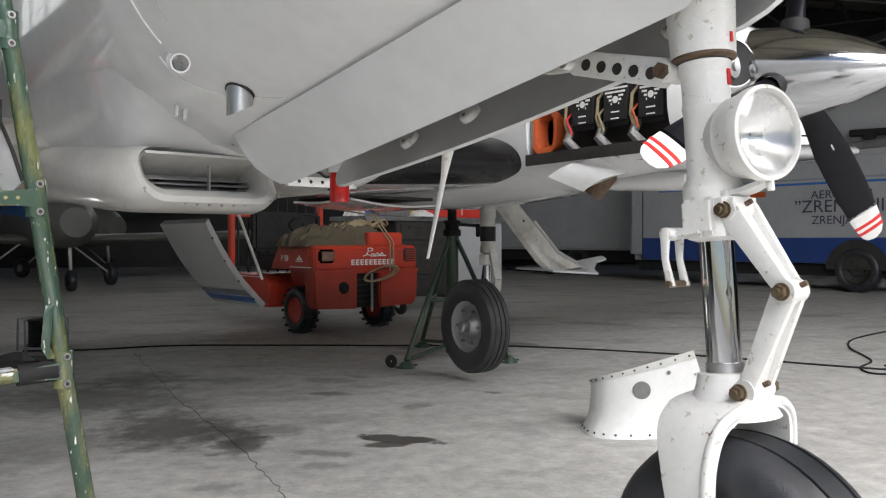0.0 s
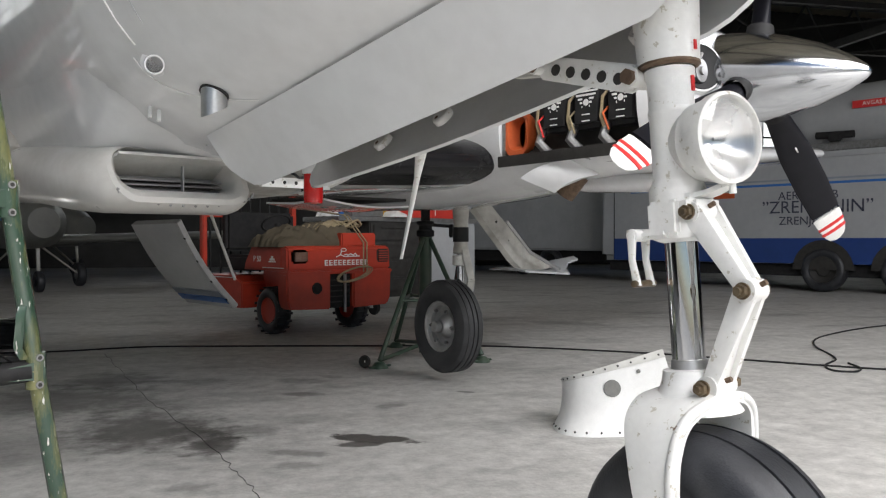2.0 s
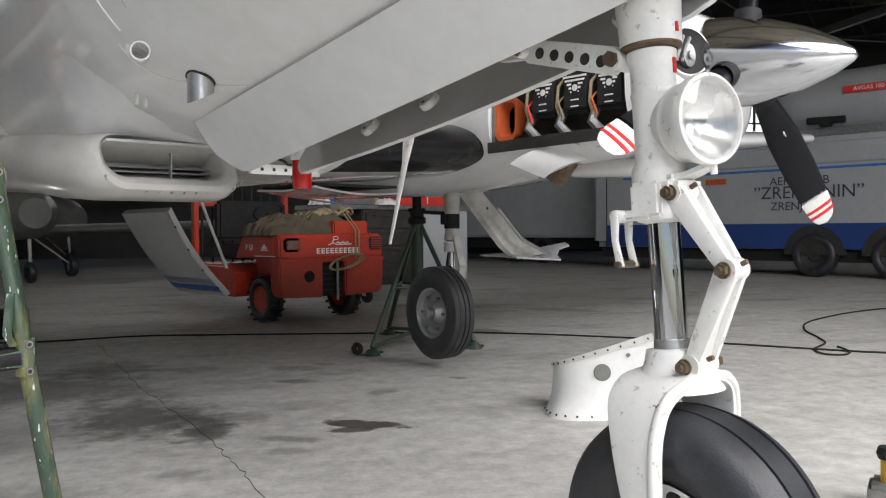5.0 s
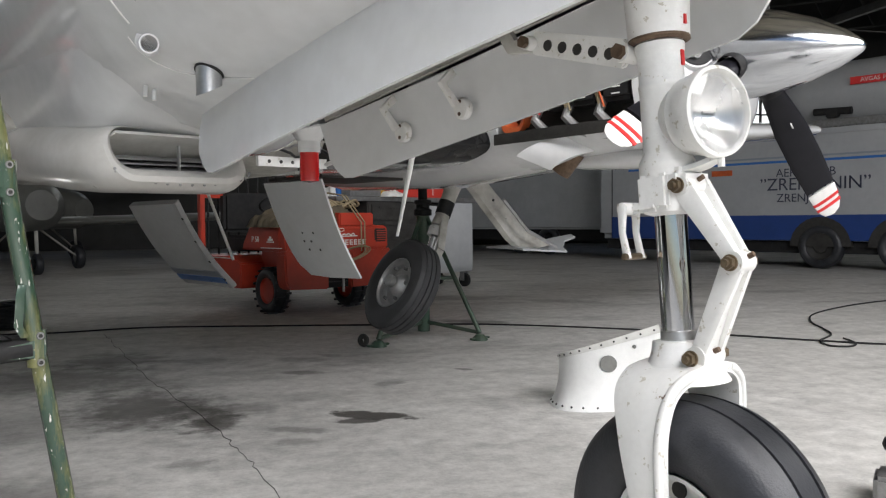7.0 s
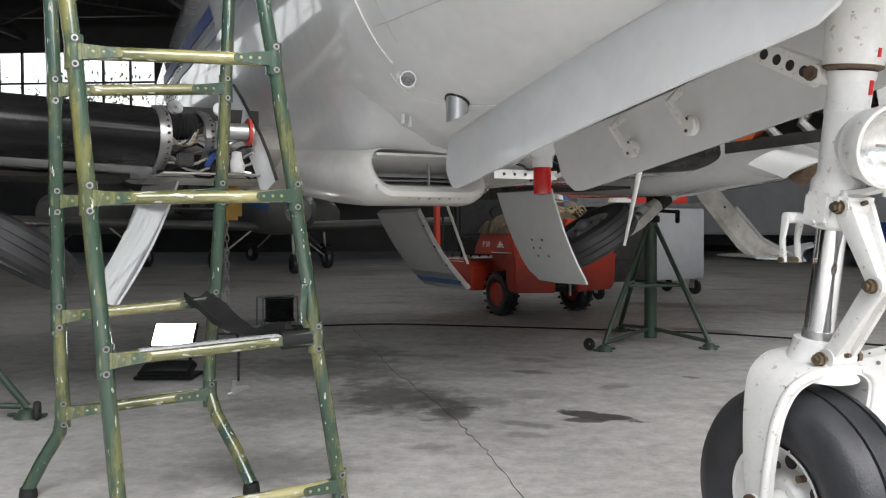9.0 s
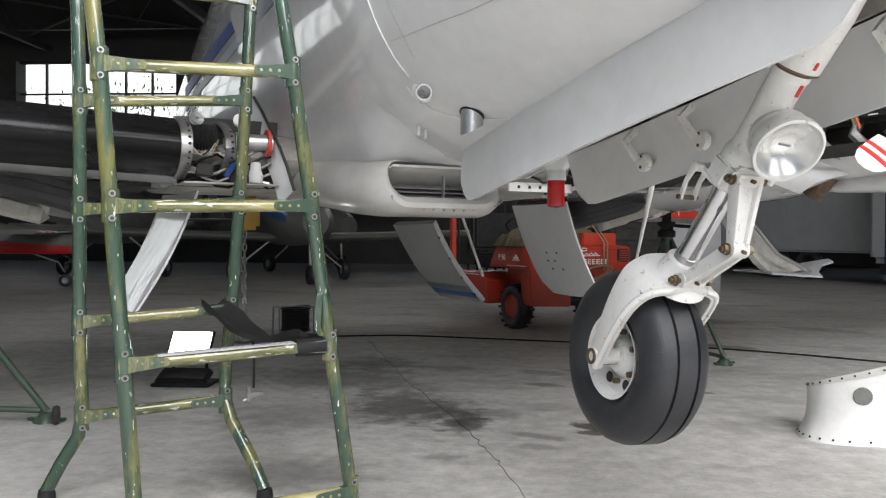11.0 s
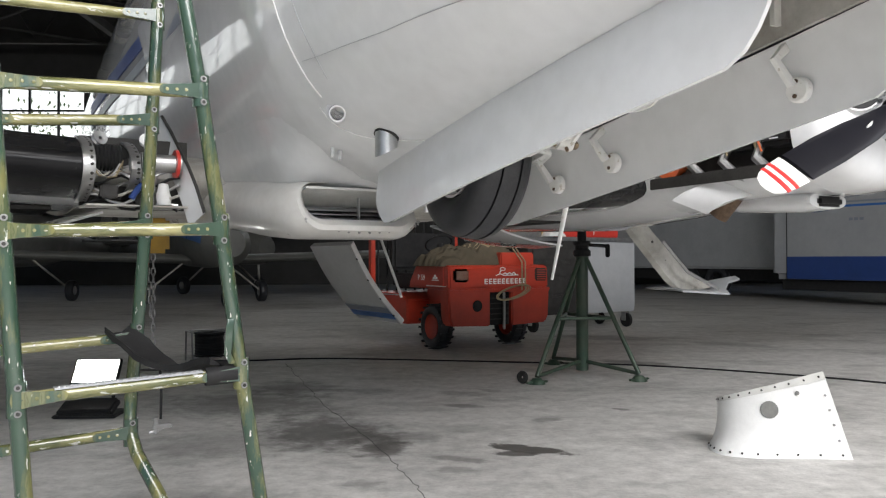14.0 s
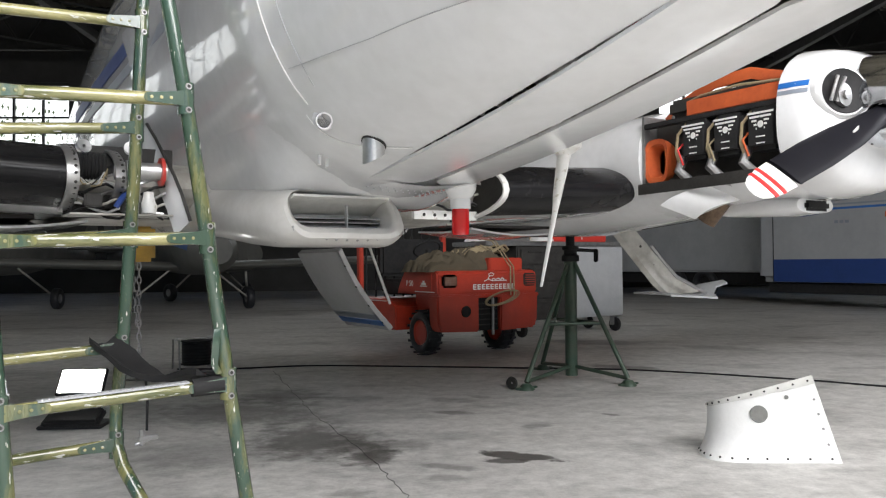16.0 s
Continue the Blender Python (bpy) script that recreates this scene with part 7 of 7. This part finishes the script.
part("grip", tube([(0.03, 0, 0.08), (0.025, 0, 0.13), (0.02, 0, 0.16)], 0.024, 14), mat("tool_yellow", (0.62, 0.40, 0.02), 0.4, 0, (0.5, 0.3, 0.02), 9, 0.4), drill, "yellow grip")
part("knob", lathe([(0, 0.15), (0.03, 0.155), (0.036, 0.17), (0.03, 0.19), (0, 0.195)], 20, pose(0.02, 0, 0)), BLACK, drill)

# ---- other aircraft further back ----


def light_aircraft(m, stripe, label, low=False):
    e = thing("light_aircraft", label, "aircraft", "parked light aircraft", m=m)
    part("fuselage", loft([[(w * math.cos(a), y, z + h * math.sin(a)) for a in [k * math.tau / 20 for k in range(20)]] for y, w, h, z in ((-1.6, 0.25, 0.25, 1.15), (-1.3, 0.45, 0.42, 1.15), (0, 0.52, 0.60, 1.30), (1.2, 0.50, 0.60, 1.32), (2.5, 0.30, 0.34, 1.2), (5.0, 0.08, 0.14, 1.15))]), SHADEDWHITE, e)
    part("wing", loft([wing_ring(x, -0.1 + abs(x) * 0.02, 1.5, (0.85 if low else 1.95) + abs(x) * 0.03, 0.18) for x in (-5, -2, 0, 2, 5)]), SHADEDWHITE, e)
    part("stripe", loft([[(w * math.cos(a), y, z + h * math.sin(a)) for a in [radians(150 + 6 * k) for k in range(6)]] for y, w, h, z in ((-1.25, 0.462, 0.43, 1.15), (0, 0.526, 0.606, 1.30), (1.2, 0.506, 0.606, 1.32), (2.5, 0.306, 0.346, 1.2))], closed=False), stripe, e)
    for s in (-1, 1):
        g = part("gear_leg", sweep_bar([(s * 0.35, 0.2, 0.85), (s * 1.1, 0.2, 0.25)], 0.06, 0.03, side=(0, 1, 0)), DIRTY_WHITE, e)
        part("wheel", moved(tyre(0.22, 0.16, 0.09, ()), pose(s * 1.15, 0.2, 0.22)), RUBBER, g)
        part("rim", lathe([(0.095, -0.06), (0.05, -0.03), (0, -0.04), (0, 0.04), (0.05, 0.03), (0.095, 0.06)], 20, pose(s * 1.15, 0.2, 0.22, 0, 90, 0)), ALU, g)
    ng = part("nose_leg", rod((0, -1.25, 0.8), (0, -1.3, 0.2), 0.03), DIRTY_WHITE, e)
    part("wheel", moved(tyre(0.18, 0.13, 0.08, ()), pose(0, -1.3, 0.18)), RUBBER, ng)
    part("tailplane", loft([wing_ring(x, 4.5, 0.8, 1.3, 0.07) for x in (-1.6, 0, 1.6)]), SHADEDWHITE, e)
    part("fin", plate([(4.2, 1.25), (5.2, 1.25), (5.3, 2.3), (4.9, 2.3)], -0.03, 0.03, 'x', 0.01), SHADEDWHITE, e)
    return e


light_aircraft(pose(4.1, 15.5, 0), BLUE, "white light aircraft parked at the back", True)
light_aircraft(pose(5.9, 20.3, 0, 0, 0, 20), REDSTRIPE, "white light aircraft with a red stripe parked behind", False)
light_aircraft(pose(0.9, 18.5, 0, 0, 0, -30), BLUE, "white light aircraft in the dark of the hangar", False)
tailp = thing("tail_dragger", "white aircraft tail with red stripes and a tail wheel", "aircraft", m=pose(-0.35, 15.0, 0, 0, 0, 75))
part("rear_fuselage", loft([[(w * math.cos(a), y, z + h * math.sin(a)) for a in [k * math.tau / 20 for k in range(20)]] for y, w, h, z in ((-0.5, 0.05, 0.16, 0.72), (0.3, 0.12, 0.22, 0.78), (2.0, 0.32, 0.4, 1.0), (4.0, 0.5, 0.6, 1.3))]), SHADEDWHITE, tailp)
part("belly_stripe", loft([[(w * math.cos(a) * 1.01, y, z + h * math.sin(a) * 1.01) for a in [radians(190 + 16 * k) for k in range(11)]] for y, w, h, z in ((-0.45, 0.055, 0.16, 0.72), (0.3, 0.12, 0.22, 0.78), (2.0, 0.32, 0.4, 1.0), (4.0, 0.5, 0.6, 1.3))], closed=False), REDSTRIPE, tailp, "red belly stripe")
part("tailplane", loft([wing_ring(x, -0.35, 0.75, 0.92, 0.07) for x in (-1.5, 0, 1.5)]), SHADEDWHITE, tailp)
for k, mt in ((0, GREYBLUE), (1, REDSTRIPE), (2, GREYBLUE)):
    part("tail_stripe", loft([wing_ring(x, -0.352, 0.754, 0.92, 0.076) for x in (-1.3 + 0.36 * k, -1.1 + 0.36 * k)]), mt, tailp)
part("tail_spring", sweep_bar([(0, 0.2, 0.58), (0, -0.25, 0.42), (0, -0.35, 0.25)], 0.05, 0.02), STEEL, tailp)
tw = part("tail_wheel", moved(tyre(0.11, 0.08, 0.05, ()), pose(0, -0.36, 0.11)), RUBBER, tailp)
part("rim", lathe([(0.055, -0.03), (0.02, -0.01), (0, -0.02), (0, 0.02), (0.02, 0.01), (0.055, 0.03)], 16, pose(0, -0.36, 0.11, 0, 90, 0)), ALU, tw)
lw = random.Random(2)
backing = tagged(part("backdrop", join(box(-60, 60, 48, 48.2, -1, 16), box(-60.2, -60, -6, 48, -1, 16)), glow("hazy_daylight", (0.95, 0.97, 0.95), 0.68), None, "", HALL), "hazy bright daylight outside the windows", "sky", "", "structure")
for i, (x, z) in enumerate(((-22, 6.2), (-19.5, 7.0), (-17, 5.8), (-14.3, 6.8), (-10, 5.5), (-4, 5.6), (9, 5.4), (15, 5), (21, 5.3))):
    tr = thing("tree", "green tree outside behind the hangar windows", "tree", "trees outside", m=HALL @ pose(x, 40.5, 0))
    part("trunk", tube([(0, 0, 0), (0.1, 0, 2), (0, 0.1, 5)], [0.2, 0.15, 0.05], 8), DARK, tr)
    bm = bmesh.new()
    for k in range(420):
        p = Vector((lw.gauss(0, 1.5), lw.gauss(0, 0.7), z + lw.gauss(0, 1.3)))
        s = 0.06 + 0.09 * lw.random()
        q = Euler((lw.random() * 6, lw.random() * 6, lw.random() * 6)).to_matrix()
        v = [bm.verts.new(p + q @ Vector(c) * s) for c in ((-1, 0, 0), (0, -0.5, 0.1), (1, 0, 0), (0, 0.5, 0.1))]
        bm.faces.new(v)
    part("crown", bm, LEAF, tr, smooth=False)

motions()
